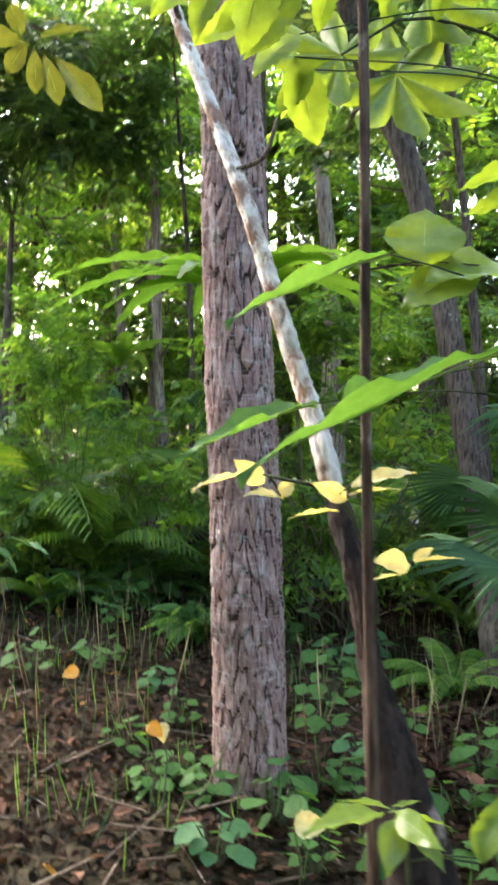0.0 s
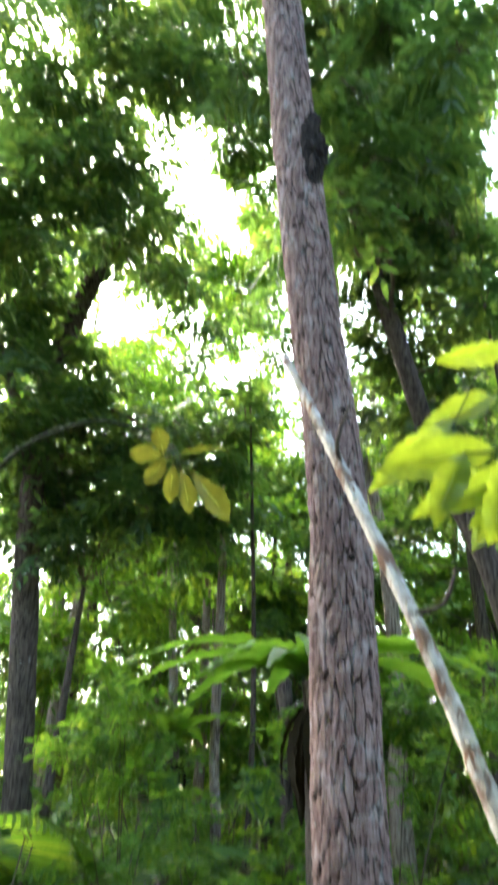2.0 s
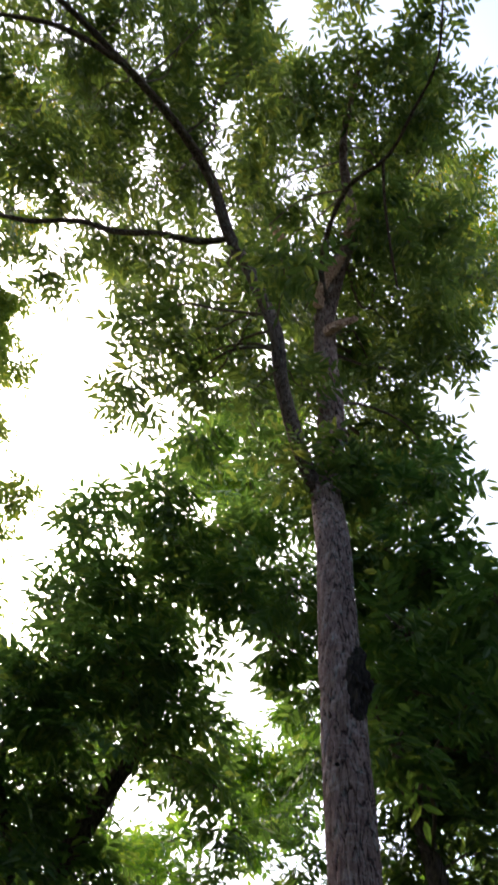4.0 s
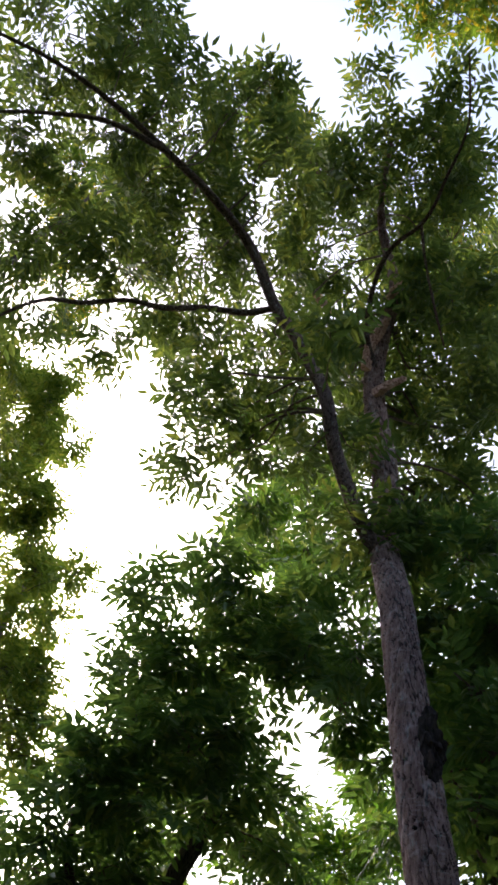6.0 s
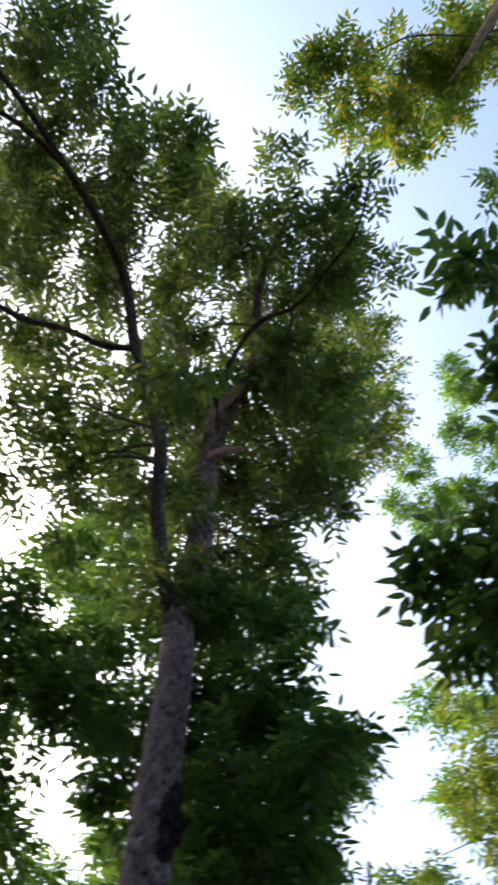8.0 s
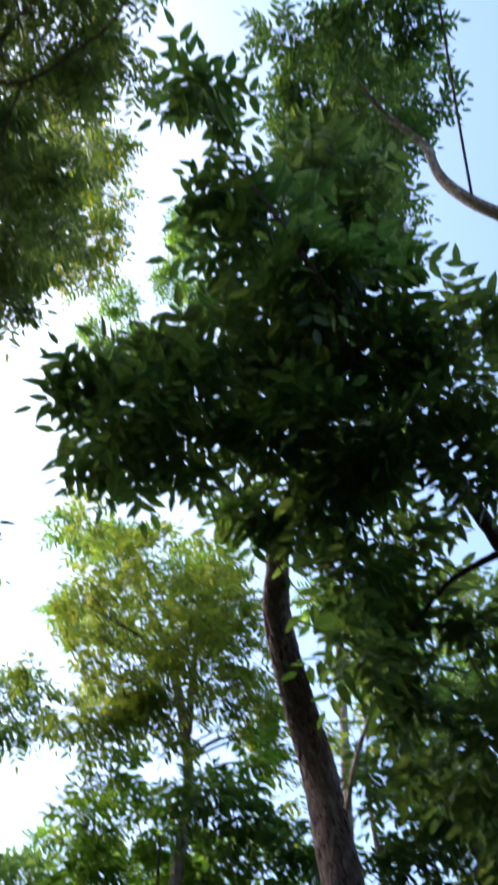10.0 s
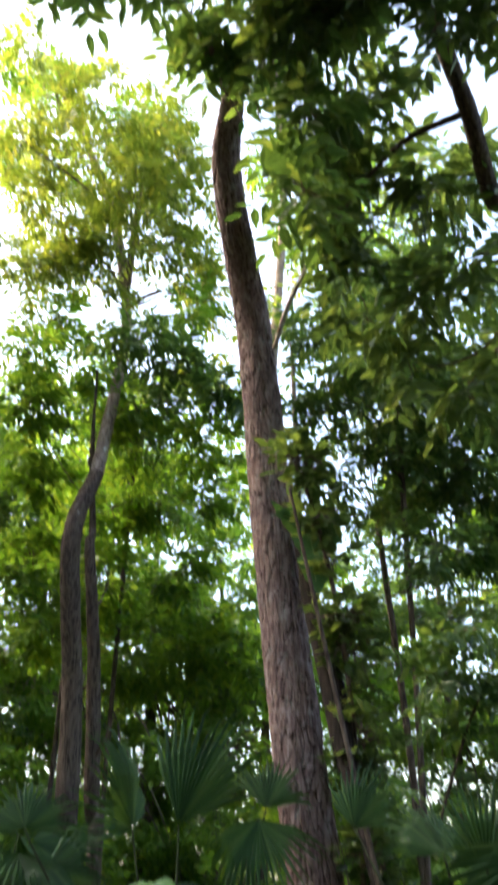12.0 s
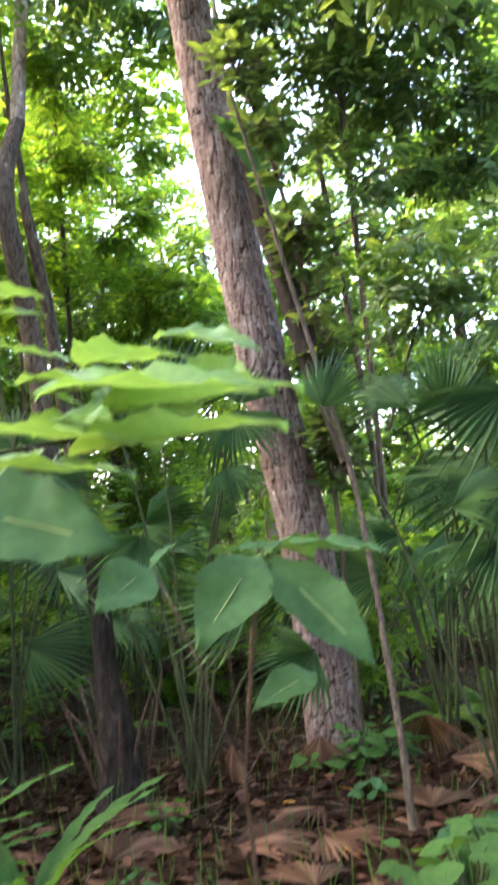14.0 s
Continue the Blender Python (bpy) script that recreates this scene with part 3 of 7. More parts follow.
TOP_LEAVES = [(0.021, 1.128, 2.146, -0.004, 1.138, 2.016, 0.50, 1),
    (-0.032, 1.174, 2.165, -0.081, 1.173, 2.055, 0.42, 1),
    (0.128, 1.308, 2.224, 0.106, 1.352, 2.142, 0.42, 1),
    (0.235, 1.381, 2.273, 0.224, 1.428, 2.187, 0.42, 1),
    (0.323, 1.371, 2.259, 0.305, 1.412, 2.189, 0.45, 1),
    (0.069, 1.273, 2.157, 0.001, 1.317, 2.091, 0.38, 1),
    (0.061, 1.161, 2.020, 0.097, 1.196, 1.911, 0.50, 1),
    (0.088, 1.162, 2.003, 0.034, 1.194, 1.959, 0.50, 1),
    (0.020, 1.199, 2.183, -0.155, 1.236, 2.158, 0.36, 1),
    (0.080, 1.204, 2.151, -0.009, 1.219, 2.048, 0.36, 1)]
TOP_LEAVES += [(0.065, 1.200, 2.165, -0.055, 1.258, 2.098, 0.34, 1),
    (-0.013, 1.351, 2.283, -0.151, 1.313, 2.162, 0.32, 1),
    (0.044, 1.369, 2.210, -0.079, 1.319, 2.119, 0.34, 1),
    (0.080, 1.381, 2.155, 0.007, 1.317, 2.075, 0.40, 1),
    (0.080, 1.399, 2.374, -0.068, 1.360, 2.285, 0.30, 1),
    (0.094, 1.357, 2.443, -0.036, 1.303, 2.386, 0.30, 1)]
YELLOW_LEAVES = [(-0.001, 1.299, 1.452, -0.082, 1.216, 1.447, 0.30, 0),
    (0.023, 1.298, 1.439, -0.021, 1.280, 1.473, 0.60, 1),
    (0.053, 1.316, 1.415, -0.003, 1.248, 1.433, 0.30, 0),
    (0.048, 1.297, 1.418, 0.066, 1.297, 1.446, 0.75, 1),
    (0.145, 1.269, 1.416, 0.095, 1.245, 1.442, 0.50, 1),
    (0.147, 1.240, 1.437, 0.248, 1.276, 1.467, 0.30, 0),
    (0.147, 1.269, 1.423, 0.219, 1.260, 1.440, 0.25, 0),
    (0.134, 1.289, 1.398, 0.060, 1.294, 1.395, 0.30, 0),
    (0.227, 1.217, 1.328, 0.175, 1.177, 1.341, 0.55, 1),
    (0.216, 1.217, 1.313, 0.168, 1.194, 1.314, 0.40, 0)]
YELLOW_LEAVES += [(0.232, 1.217, 1.332, 0.259, 1.214, 1.353, 0.50, 1),
    (0.234, 1.216, 1.331, 0.298, 1.204, 1.345, 0.22, 0)]
HANGING_LEAVES = [(-0.701, 2.735, 2.780, -0.779, 2.758, 2.683, 0.50, 1),
    (-0.686, 2.745, 2.767, -0.691, 2.802, 2.632, 0.42, 1),
    (-0.662, 2.757, 2.754, -0.614, 2.830, 2.606, 0.42, 1),
    (-0.636, 2.765, 2.749, -0.478, 2.858, 2.602, 0.38, 1),
    (-0.684, 2.738, 2.782, -0.506, 2.749, 2.841, 0.50, 0),
    (-0.718, 2.731, 2.779, -0.740, 2.681, 2.869, 0.60, 0),
    (-0.710, 2.736, 2.772, -0.833, 2.697, 2.781, 0.60, 0)]
LEFT_EDGE_LEAVES = [(-1.048, 3.322, 1.160, -0.856, 3.257, 1.034, 0.45, 0),
    (-0.936, 3.352, 1.131, -0.753, 3.290, 1.090, 0.35, 0),
    (-1.058, 3.427, 1.194, -0.929, 3.365, 1.244, 0.40, 0)]
LIME_HERB = [(0.162, 1.037, 1.054, 0.063, 0.987, 1.065, 0.42, 0),
    (0.171, 1.047, 1.055, 0.110, 1.059, 1.066, 0.30, 0),
    (0.176, 1.035, 1.055, 0.210, 0.959, 1.050, 0.40, 1),
    (0.184, 1.042, 1.048, 0.242, 1.029, 1.047, 0.30, 0),
    (0.175, 1.032, 1.049, 0.159, 0.974, 1.014, 0.55, 1),
    (0.172, 1.054, 1.047, 0.211, 1.074, 1.059, 0.40, 0),
    (0.267, 1.007, 1.014, 0.292, 1.024, 1.066, 0.55, 1),
    (0.269, 1.004, 1.009, 0.313, 1.028, 1.091, 0.40, 1),
    (0.185, 1.030, 1.047, 0.222, 0.968, 1.026, 0.45, 0)]
BROAD_LEAVES = [(0.792, 1.194, 1.536, 0.838, 1.114, 1.518, 0.70, 0),
    (0.878, 1.150, 1.510, 0.911, 0.945, 1.506, 0.60, 0),
    (1.004, 1.119, 1.558, 1.058, 0.949, 1.527, 0.60, 0),
    (0.901, 1.143, 1.429, 0.990, 0.815, 1.453, 0.33, 0),
    (0.955, 1.045, 1.432, 0.864, 0.990, 1.372, 0.90, 0),
    (0.820, 1.133, 1.427, 0.821, 1.017, 1.407, 0.60, 0),
    (1.073, 1.139, 1.493, 1.137, 1.081, 1.524, 0.70, 1),
    (0.793, 1.145, 1.469, 0.854, 1.112, 1.444, 0.60, 0),
    (0.934, 1.175, 1.505, 0.978, 1.148, 1.476, 0.70, 1),
    (0.810, 1.197, 1.407, 0.854, 1.055, 1.416, 0.60, 0)]
BROAD_LEAVES += [(0.971, 1.153, 1.476, 0.854, 1.113, 1.440, 0.60, 0),
    (1.141, 1.145, 1.523, 1.162, 1.066, 1.466, 0.60, 1),
    (0.802, 1.217, 1.492, 0.881, 1.041, 1.487, 0.45, 0),
    (0.850, 1.266, 1.395, 0.735, 1.221, 1.349, 0.60, 0),
    (0.768, 1.252, 1.639, 0.852, 1.202, 1.642, 0.50, 0),
    (0.770, 1.262, 1.606, 0.857, 1.207, 1.616, 0.50, 0),
    (0.773, 1.273, 1.565, 0.835, 1.239, 1.559, 0.50, 0),
    (0.746, 1.083, 1.446, 0.921, 0.808, 1.446, 0.30, 0),
    (0.785, 1.074, 1.359, 0.902, 0.770, 1.387, 0.22, 0),
    (0.648, 1.090, 1.389, 0.796, 0.938, 1.385, 0.40, 0)]
BROAD_LEAVES += [(0.654, 1.094, 1.342, 0.766, 0.905, 1.341, 0.35, 0)]
BLUE_LEAF = [(0.574, 0.971, 1.288, 0.651, 0.811, 1.243, 0.62, 1)]
BROAD_LEAVES_LOW = [(1.257, 1.201, 1.189, 1.068, 1.180, 1.066, 0.58, 1),
    (1.266, 1.192, 1.178, 1.273, 0.968, 1.008, 0.43, 1),
    (1.264, 1.196, 1.198, 1.376, 0.976, 1.193, 0.28, 0),
    (1.270, 1.217, 1.196, 1.276, 1.360, 1.218, 0.50, 0),
    (1.288, 1.229, 1.204, 1.541, 1.320, 1.199, 0.50, 0),
    (1.213, 1.467, 1.187, 1.060, 1.439, 1.131, 0.70, 1),
    (1.246, 1.505, 1.187, 1.322, 1.517, 1.240, 0.50, 0),
    (1.269, 1.327, 1.046, 1.190, 1.398, 1.070, 0.50, 0),
    (1.375, 1.203, 0.955, 1.217, 1.216, 0.935, 0.50, 0)]
SAPLING_STEM = [(0.17, 1.05, -0.02, 0.011), (0.165, 1.07, 0.6, 0.009), (0.157, 1.091, 1.0, 0.0085), (0.15, 1.11, 1.6, 0.0075), (0.149, 1.13, 2.1, 0.007), (0.137, 1.145, 3.0, 0.0045)]
POLE = [(0.36, 1.12, -0.05, 0.075), (0.33, 1.17, 0.4, 0.064), (0.259, 1.24, 0.804, 0.054), (0.243, 1.26, 0.9, 0.049), (0.224, 1.28, 0.966, 0.045), (0.209, 1.3, 1.052, 0.035), (0.196, 1.32, 1.118, 0.021), (0.187, 1.33, 1.155, 0.0165), (0.177, 1.35, 1.238, 0.0155), (0.164, 1.38, 1.323, 0.0175), (0.149, 1.41, 1.384, 0.019), (0.135, 1.43, 1.438, 0.0185), (0.121, 1.45, 1.5, 0.018), (0.075, 1.54, 1.67, 0.0165), (-0.015, 1.72, 2.0, 0.016), (-0.17, 2.02, 2.5, 0.0135), (-0.31, 2.285, 2.935, 0.009)]
PALM_FANS = [(2.86, 3.73, 1.84, 2.7, 3.65, 2.26), (3.16, 3.75, 1.87, 3.36, 3.61, 2.45), (3.2, 3.19, 1.87, 3.02, 3.11, 1.57), (3.36, 3.31, 1.93, 3.52, 3.38, 2.22), (2.43, 4.0, 1.83, 2.52, 4.15, 2.1), (3.5, 2.86, 1.83, 3.62, 2.79, 2.15), (3.19, 1.96, 1.64, 3.08, 1.89, 1.9), (3.4, 2.02, 1.34, 3.11, 2.09, 1.42), (3.17, 2.13, 1.69, 3.24, 2.32, 1.93), (3.01, 1.88, 1.24, 3.01, 1.67, 1.37), (3.01, 3.11, 1.57, 2.91, 2.95, 1.41), (2.75, 3.49, 1.29, 2.49, 3.42, 0.96), (3.26, 1.84, 1.5, 3.28, 1.74, 1.71), (3.13, 3.47, 2.01, 3.1, 3.59, 2.21), (3.35, 1.76, 1.69, 2.94, 1.95, 1.62), (3.35, 1.82, 1.31, 2.96, 2.0, 1.27), (3.24, 1.82, 1.09, 2.94, 1.91, 0.99), (2.68, 2.68, 0.97, 2.32, 2.77, 0.91), (2.94, 2.61, 0.71, 2.68, 2.74, 0.59)]
NEAR_FANS = [(0.72, 2.37, 1.15, 0.45, 2.29, 1.24), (0.79, 2.47, 1.26, 0.57, 2.43, 1.39)]

CROWN_LIMB = [(-3.91, 0.55, 10.7, 0.76), (-2.96, 0.6, 10.58, 0.6), (-3.99, 1.26, 9.63, 0.5), (-3.49, 1.41, 10.58, 0.6), (-2.72, 1.49, 10.83, 0.64), (-2.02, 1.48, 10.89, 0.56), (-1.52, 1.6, 10.09, 0.34), (-3.7, 2.11, 9.46, 0.51), (-3.06, 2.49, 9.39, 0.61), (-2.48, 2.52, 10.31, 0.72), (-1.88, 2.23, 10.45, 0.6), (-3.44, 3.28, 9.44, 0.29), (-4.13, 2.94, 9.52, 0.48), (-2.72, 2.98, 9.59, 0.52), (-4.36, 2.33, 9.66, 0.48), (-3.12, 1.97, 10.26, 0.54), (-2.44, 0.89, 9.92, 0.33), (-1.78, 1.07, 10.62, 0.27), (-3.1, 3.71, 11.45, 0.31), (-2.6, 3.62, 11.39, 0.28), (-3.63, 3.38, 11.84, 0.31), (-2.24, 3.92, 10.9, 0.26), (-3.08, 4.19, 10.98, 0.28), (-1.64, 4.27, 10.28, 0.24), (-1.26, 3.83, 10.51, 0.25)]
CROWN_LEFT_LOW = [(-1.85, 3.5, 8.34, 0.35), (-1.45, 3.68, 8.67, 0.37), (-2.27, 3.73, 8.12, 0.2), (-2.43, 4.19, 8.26, 0.21), (-1.93, 3.89, 8.29, 0.31), (-1.29, 3.78, 8.16, 0.27), (-2.06, 3.2, 8.75, 0.36), (-1.63, 3.47, 9.33, 0.45), (-2.21, 3.36, 8.38, 0.2), (-1.02, 3.87, 9.72, 0.22), (-0.89, 4.23, 9.42, 0.21), (-0.88, 4.57, 9.1, 0.19), (-0.95, 3.56, 10.03, 0.21), (-0.77, 4.22, 9.67, 0.15), (-1.19, 3.52, 9.77, 0.2)]
CROWN_TOP = [(-1.36, 2.1, 11, 0.5), (-0.96, 2.11, 11.23, 0.51), (-1.25, 3.04, 11.63, 0.75), (-0.6, 2.89, 11.76, 0.62), (-0.11, 2.33, 11.54, 0.6), (0.32, 2.29, 11.81, 0.54), (0.04, 3.1, 11.52, 0.74), (-0.45, 3.6, 10.75, 0.7), (0.25, 3.46, 10.42, 0.56), (-1.41, 3.7, 11.01, 0.6), (-0.82, 1.27, 11.61, 0.26), (-1.06, 4.09, 10.48, 0.57), (-0.07, 4.19, 10.27, 0.56), (0.41, 4.1, 10.53, 0.39), (-0.67, 1.81, 11.41, 0.32), (0.23, 1.27, 11.25, 0.28), (-0.14, 1.78, 11.2, 0.38)]
CROWN_RIGHT = [(-0.04, 2.96, 9.95, 0.52), (0.44, 3.04, 10.34, 0.36), (0.68, 3.41, 9.85, 0.29), (0.31, 3.55, 9.47, 0.45), (-0.03, 4.11, 9.18, 0.45), (-0.47, 4.27, 9.31, 0.34), (0.49, 3.92, 9.16, 0.31), (-0.16, 4.56, 8.81, 0.39), (0.27, 4.52, 9.2, 0.26), (0.36, 4.62, 8.58, 0.44), (0.05, 5.07, 8.63, 0.4), (-0.22, 5.61, 8.68, 0.35), (0.55, 5.41, 8.84, 0.33), (-0.99, 4.09, 10.72, 0.28), (-0.35, 4.08, 10.6, 0.28), (0.25, 4.36, 10.13, 0.25), (-0.34, 5.16, 9.87, 0.28), (0.22, 5.06, 9.58, 0.25), (-0.81, 4.87, 10.43, 0.29), (-0.25, 4.66, 10.31, 0.25)]
CROWN_NEAR_RIGHT = [(0.27, 4.09, 6.38, 0.27), (0.52, 4.17, 6.26, 0.31), (0.06, 4, 5.73, 0.25), (0.41, 4.4, 5.99, 0.33), (0.64, 3.76, 5.8, 0.26), (0.17, 4.18, 5.39, 0.26), (0.54, 4.3, 5.5, 0.31), (0.07, 4.26, 5.08, 0.26)]
TREE_LEFT_HIGH = [(-2.62, 5.28, 7.83, 0.44), (-2.02, 4.68, 7.57, 0.36), (-1.83, 5.26, 7.71, 0.48), (-1.31, 5.26, 7.76, 0.32), (-2.72, 5.47, 7.26, 0.38), (-2.26, 5.43, 7.13, 0.47), (-1.73, 5.57, 7.31, 0.48), (-2.61, 5.45, 6.35, 0.5), (-2.11, 5.56, 6.43, 0.5), (-1.68, 5.64, 6.67, 0.35), (-1.33, 5.28, 7.07, 0.25), (-2.96, 5.62, 6, 0.45), (-2.47, 5.87, 5.97, 0.5), (-2.01, 6.3, 6.28, 0.37), (-3.19, 5.81, 5.74, 0.4), (-1.6, 6.53, 6.74, 0.22), (-3.38, 6.38, 5.65, 0.48), (-2.81, 6.4, 5.73, 0.47)]
TREE_LEFT_LOW = [(-2.72, 6, 7.35, 0.56), (-2.2, 6.11, 6.74, 0.43), (-2.93, 6.66, 6.84, 0.52), (-1.87, 7.1, 6.53, 0.52), (-2.69, 6.97, 6.16, 0.51), (-1.33, 6.92, 6.29, 0.33), (-2.3, 7.49, 5.72, 0.46), (-2.8, 7.34, 5.5, 0.45), (-2.3, 7.66, 4.93, 0.51), (-1.69, 7.98, 5.16, 0.46), (-1.04, 7.83, 4.99, 0.45), (-2.76, 7.35, 4.55, 0.43), (-1.83, 7.85, 4.43, 0.5), (-1.19, 7.62, 4.26, 0.42), (-2.45, 7.45, 3.99, 0.42), (-0.69, 8.12, 4.57, 0.34)]
TREE_FAR_LEFT = [(-5.62, 5.28, 11.61, 0.65), (-5.54, 6.05, 11.67, 0.26), (-5.58, 5.89, 11.4, 0.49), (-5.31, 5.01, 11.61, 0.22), (-5.13, 6.36, 9.98, 0.36), (-4.98, 7.06, 10.28, 0.27), (-5.68, 7.21, 10.52, 0.58), (-5.57, 7.83, 9.72, 0.49), (-5.15, 7.87, 9.27, 0.31), (-5.31, 8.16, 8.76, 0.47), (-4.9, 8.13, 8.5, 0.3), (-5.35, 5.87, 10.25, 0.53), (-4.96, 5.92, 10.23, 0.26), (-5.17, 7.88, 10.15, 0.37), (-5.35, 8.08, 9.26, 0.48), (-4.99, 8.22, 8.13, 0.45), (-4.89, 7.95, 9.17, 0.23), (-4.87, 6.03, 10.28, 0.13), (-5.52, 4.35, 11.11, 0.38), (-5.26, 7.1, 9.39, 0.32), (-5.08, 6.75, 9.87, 0.28), (-5.23, 7.57, 8.87, 0.35), (-4.8, 7.97, 8.72, 0.28), (-5.51, 5.58, 10.61, 0.37), (-5.06, 5.03, 11.16, 0.31)]
TREE_BEHIND = [(-2.36, 7.29, 11.38, 0.49), (-1.94, 7.55, 11.1, 0.4), (-2.32, 6.7, 11.37, 0.31), (-1.58, 7.05, 10.86, 0.38), (-0.61, 9.9, 9.43, 0.5), (-1.38, 9.19, 8.16, 0.37), (-1.09, 9.38, 7.88, 0.45), (-0.44, 9.26, 8.17, 0.52), (-1.54, 6.86, 12.22, 0.5), (-1.95, 6.64, 11.59, 0.4)]
TREE_RIGHT_TRUNK = [(0.19, 5.2, 7.05, 0.39), (0.5, 5, 6.39, 0.41), (0.24, 5.32, 6.19, 0.28), (0.78, 5.04, 6.94, 0.39), (0.62, 5.94, 6.24, 0.4), (0.91, 5.52, 5.93, 0.28), (0.3, 5.59, 5.55, 0.27), (0.88, 6.15, 5.83, 0.34), (1.19, 5.78, 5.38, 0.32), (0.48, 6.41, 5.32, 0.34), (0.7, 6.11, 4.75, 0.32), (1.16, 6.37, 5.1, 0.34), (1.34, 6.66, 4.73, 0.39), (0.88, 6.76, 4.45, 0.34), (1.23, 6.53, 3.98, 0.37), (0.71, 6.99, 3.91, 0.34)]
TREE_GOLD = [(-0.85, 0.51, 12.3, 0.31), (-0.43, 0.28, 12.57, 0.42), (-0.07, 0.7, 12.69, 0.5), (0.2, 0.24, 13.32, 0.53), (0.53, 0.81, 12.31, 0.31), (0.87, 0.3, 13.29, 0.53), (0.67, -0.17, 13.21, 0.45), (1.04, -0.36, 13.41, 0.53), (1.41, -0.48, 12.57, 0.5), (1.72, -0.07, 12.3, 0.28), (1.9, -0.9, 12.31, 0.49), (2.36, -0.7, 13.01, 0.37), (2.3, -1.29, 13.18, 0.46), (2.44, -0.19, 12.83, 0.22)]
TREE_HIGH_RIGHT = [(1.46, 0.72, 10.64, 0.32), (1.65, 0.45, 10.42, 0.32), (1.78, 1.19, 10.9, 0.31), (2.08, 0.89, 10.93, 0.43), (1.99, 0.26, 10.14, 0.45), (2.31, -0.02, 10.21, 0.34), (2.88, 0.39, 10.71, 0.43), (2.58, 0.84, 10.78, 0.49), (2.27, 1.23, 10.2, 0.4), (2.85, 0.97, 10.02, 0.46), (2.12, 1.49, 10.32, 0.29), (3.4, 1.34, 10.05, 0.36), (2.82, 0.73, 11.47, 0.34), (2.62, 1.14, 11.31, 0.31), (3.07, 1.16, 11.0, 0.34), (2.18, 0.95, 11.6, 0.28), (2.41, 0.54, 11.86, 0.29)]
TREE_DARK = [(0.82, 1.02, 7.53, 0.21), (1.22, 1.26, 7.32, 0.27), (1.51, 1.2, 7.04, 0.29), (1.42, 1.6, 7.11, 0.27), (1.81, 1.22, 6.71, 0.36), (1.83, 1.7, 7.09, 0.39), (1.68, 2.06, 6.82, 0.3), (2.15, 1.1, 6.69, 0.32), (2.26, 1.77, 6.88, 0.43), (2.5, 1.53, 6.66, 0.38), (2.02, 2.19, 6.7, 0.34), (1.51, 2.23, 6.24, 0.28), (1.27, 2.5, 6.16, 0.21), (1.05, 2.84, 6.55, 0.17), (1.7, 2.56, 6.18, 0.22), (2.04, 2.42, 6.3, 0.26), (2.22, 1.96, 6.17, 0.35), (2.8, 2.01, 6.51, 0.35), (2.83, 2.33, 6.19, 0.34), (2.96, 2.44, 5.7, 0.26), (2.97, 2.53, 5.2, 0.17), (1.51, 2.98, 6.45, 0.13), (2.83, 2.75, 6.39, 0.19), (2.65, 2.75, 6.57, 0.16), (2.56, 2.88, 6.52, 0.1), (3.12, 2.67, 6.03, 0.17)]
TREE_PALE_GAP = [(2.4, 6.12, 15.07, 0.34), (2.17, 6.45, 14.17, 0.28), (2.74, 6.43, 14.08, 0.51), (3.38, 6.47, 14.87, 0.54), (2.78, 5.19, 14.67, 0.33), (2.77, 4.6, 15.12, 0.38), (2.51, 4.54, 15.69, 0.29), (3.49, 5.47, 15.23, 0.49)]
TREE_PALE = [(2.54, 5.98, 9.33, 0.3), (2.97, 6.09, 9.13, 0.4), (3.32, 5.67, 8.93, 0.45), (3.98, 5.67, 9.01, 0.53), (4.16, 5.22, 8.48, 0.38), (2.78, 6.28, 8.44, 0.32), (3.51, 6.51, 8.81, 0.61), (3.87, 5.8, 8.13, 0.63), (4.43, 5.6, 8.08, 0.38), (2.98, 6.59, 7.96, 0.32), (2.64, 7, 8.11, 0.23), (3.38, 6.31, 7.6, 0.55), (4, 6.06, 7.55, 0.56), (4.73, 6.11, 7.8, 0.46), (3.26, 6.79, 7.42, 0.38), (5.16, 5.91, 7.47, 0.26), (5.48, 6.09, 7.1, 0.25), (5.85, 5.45, 7.06, 0.26), (5.93, 5.13, 7.54, 0.22), (5.7, 5.82, 7.48, 0.23)]
TREE_PALE_LOW = [(4.18, 6.33, 8.52, 0.54), (3.53, 6.9, 8.52, 0.54), (4.49, 5.87, 8.57, 0.46), (3.5, 7.4, 7.79, 0.47), (3.9, 6.9, 7.54, 0.52), (4.43, 5.74, 7.77, 0.37), (2.87, 6.54, 8.54, 0.33), (5.02, 6.16, 7.52, 0.39), (3.97, 7.6, 7.01, 0.53), (5.1, 6.5, 6.52, 0.31)]
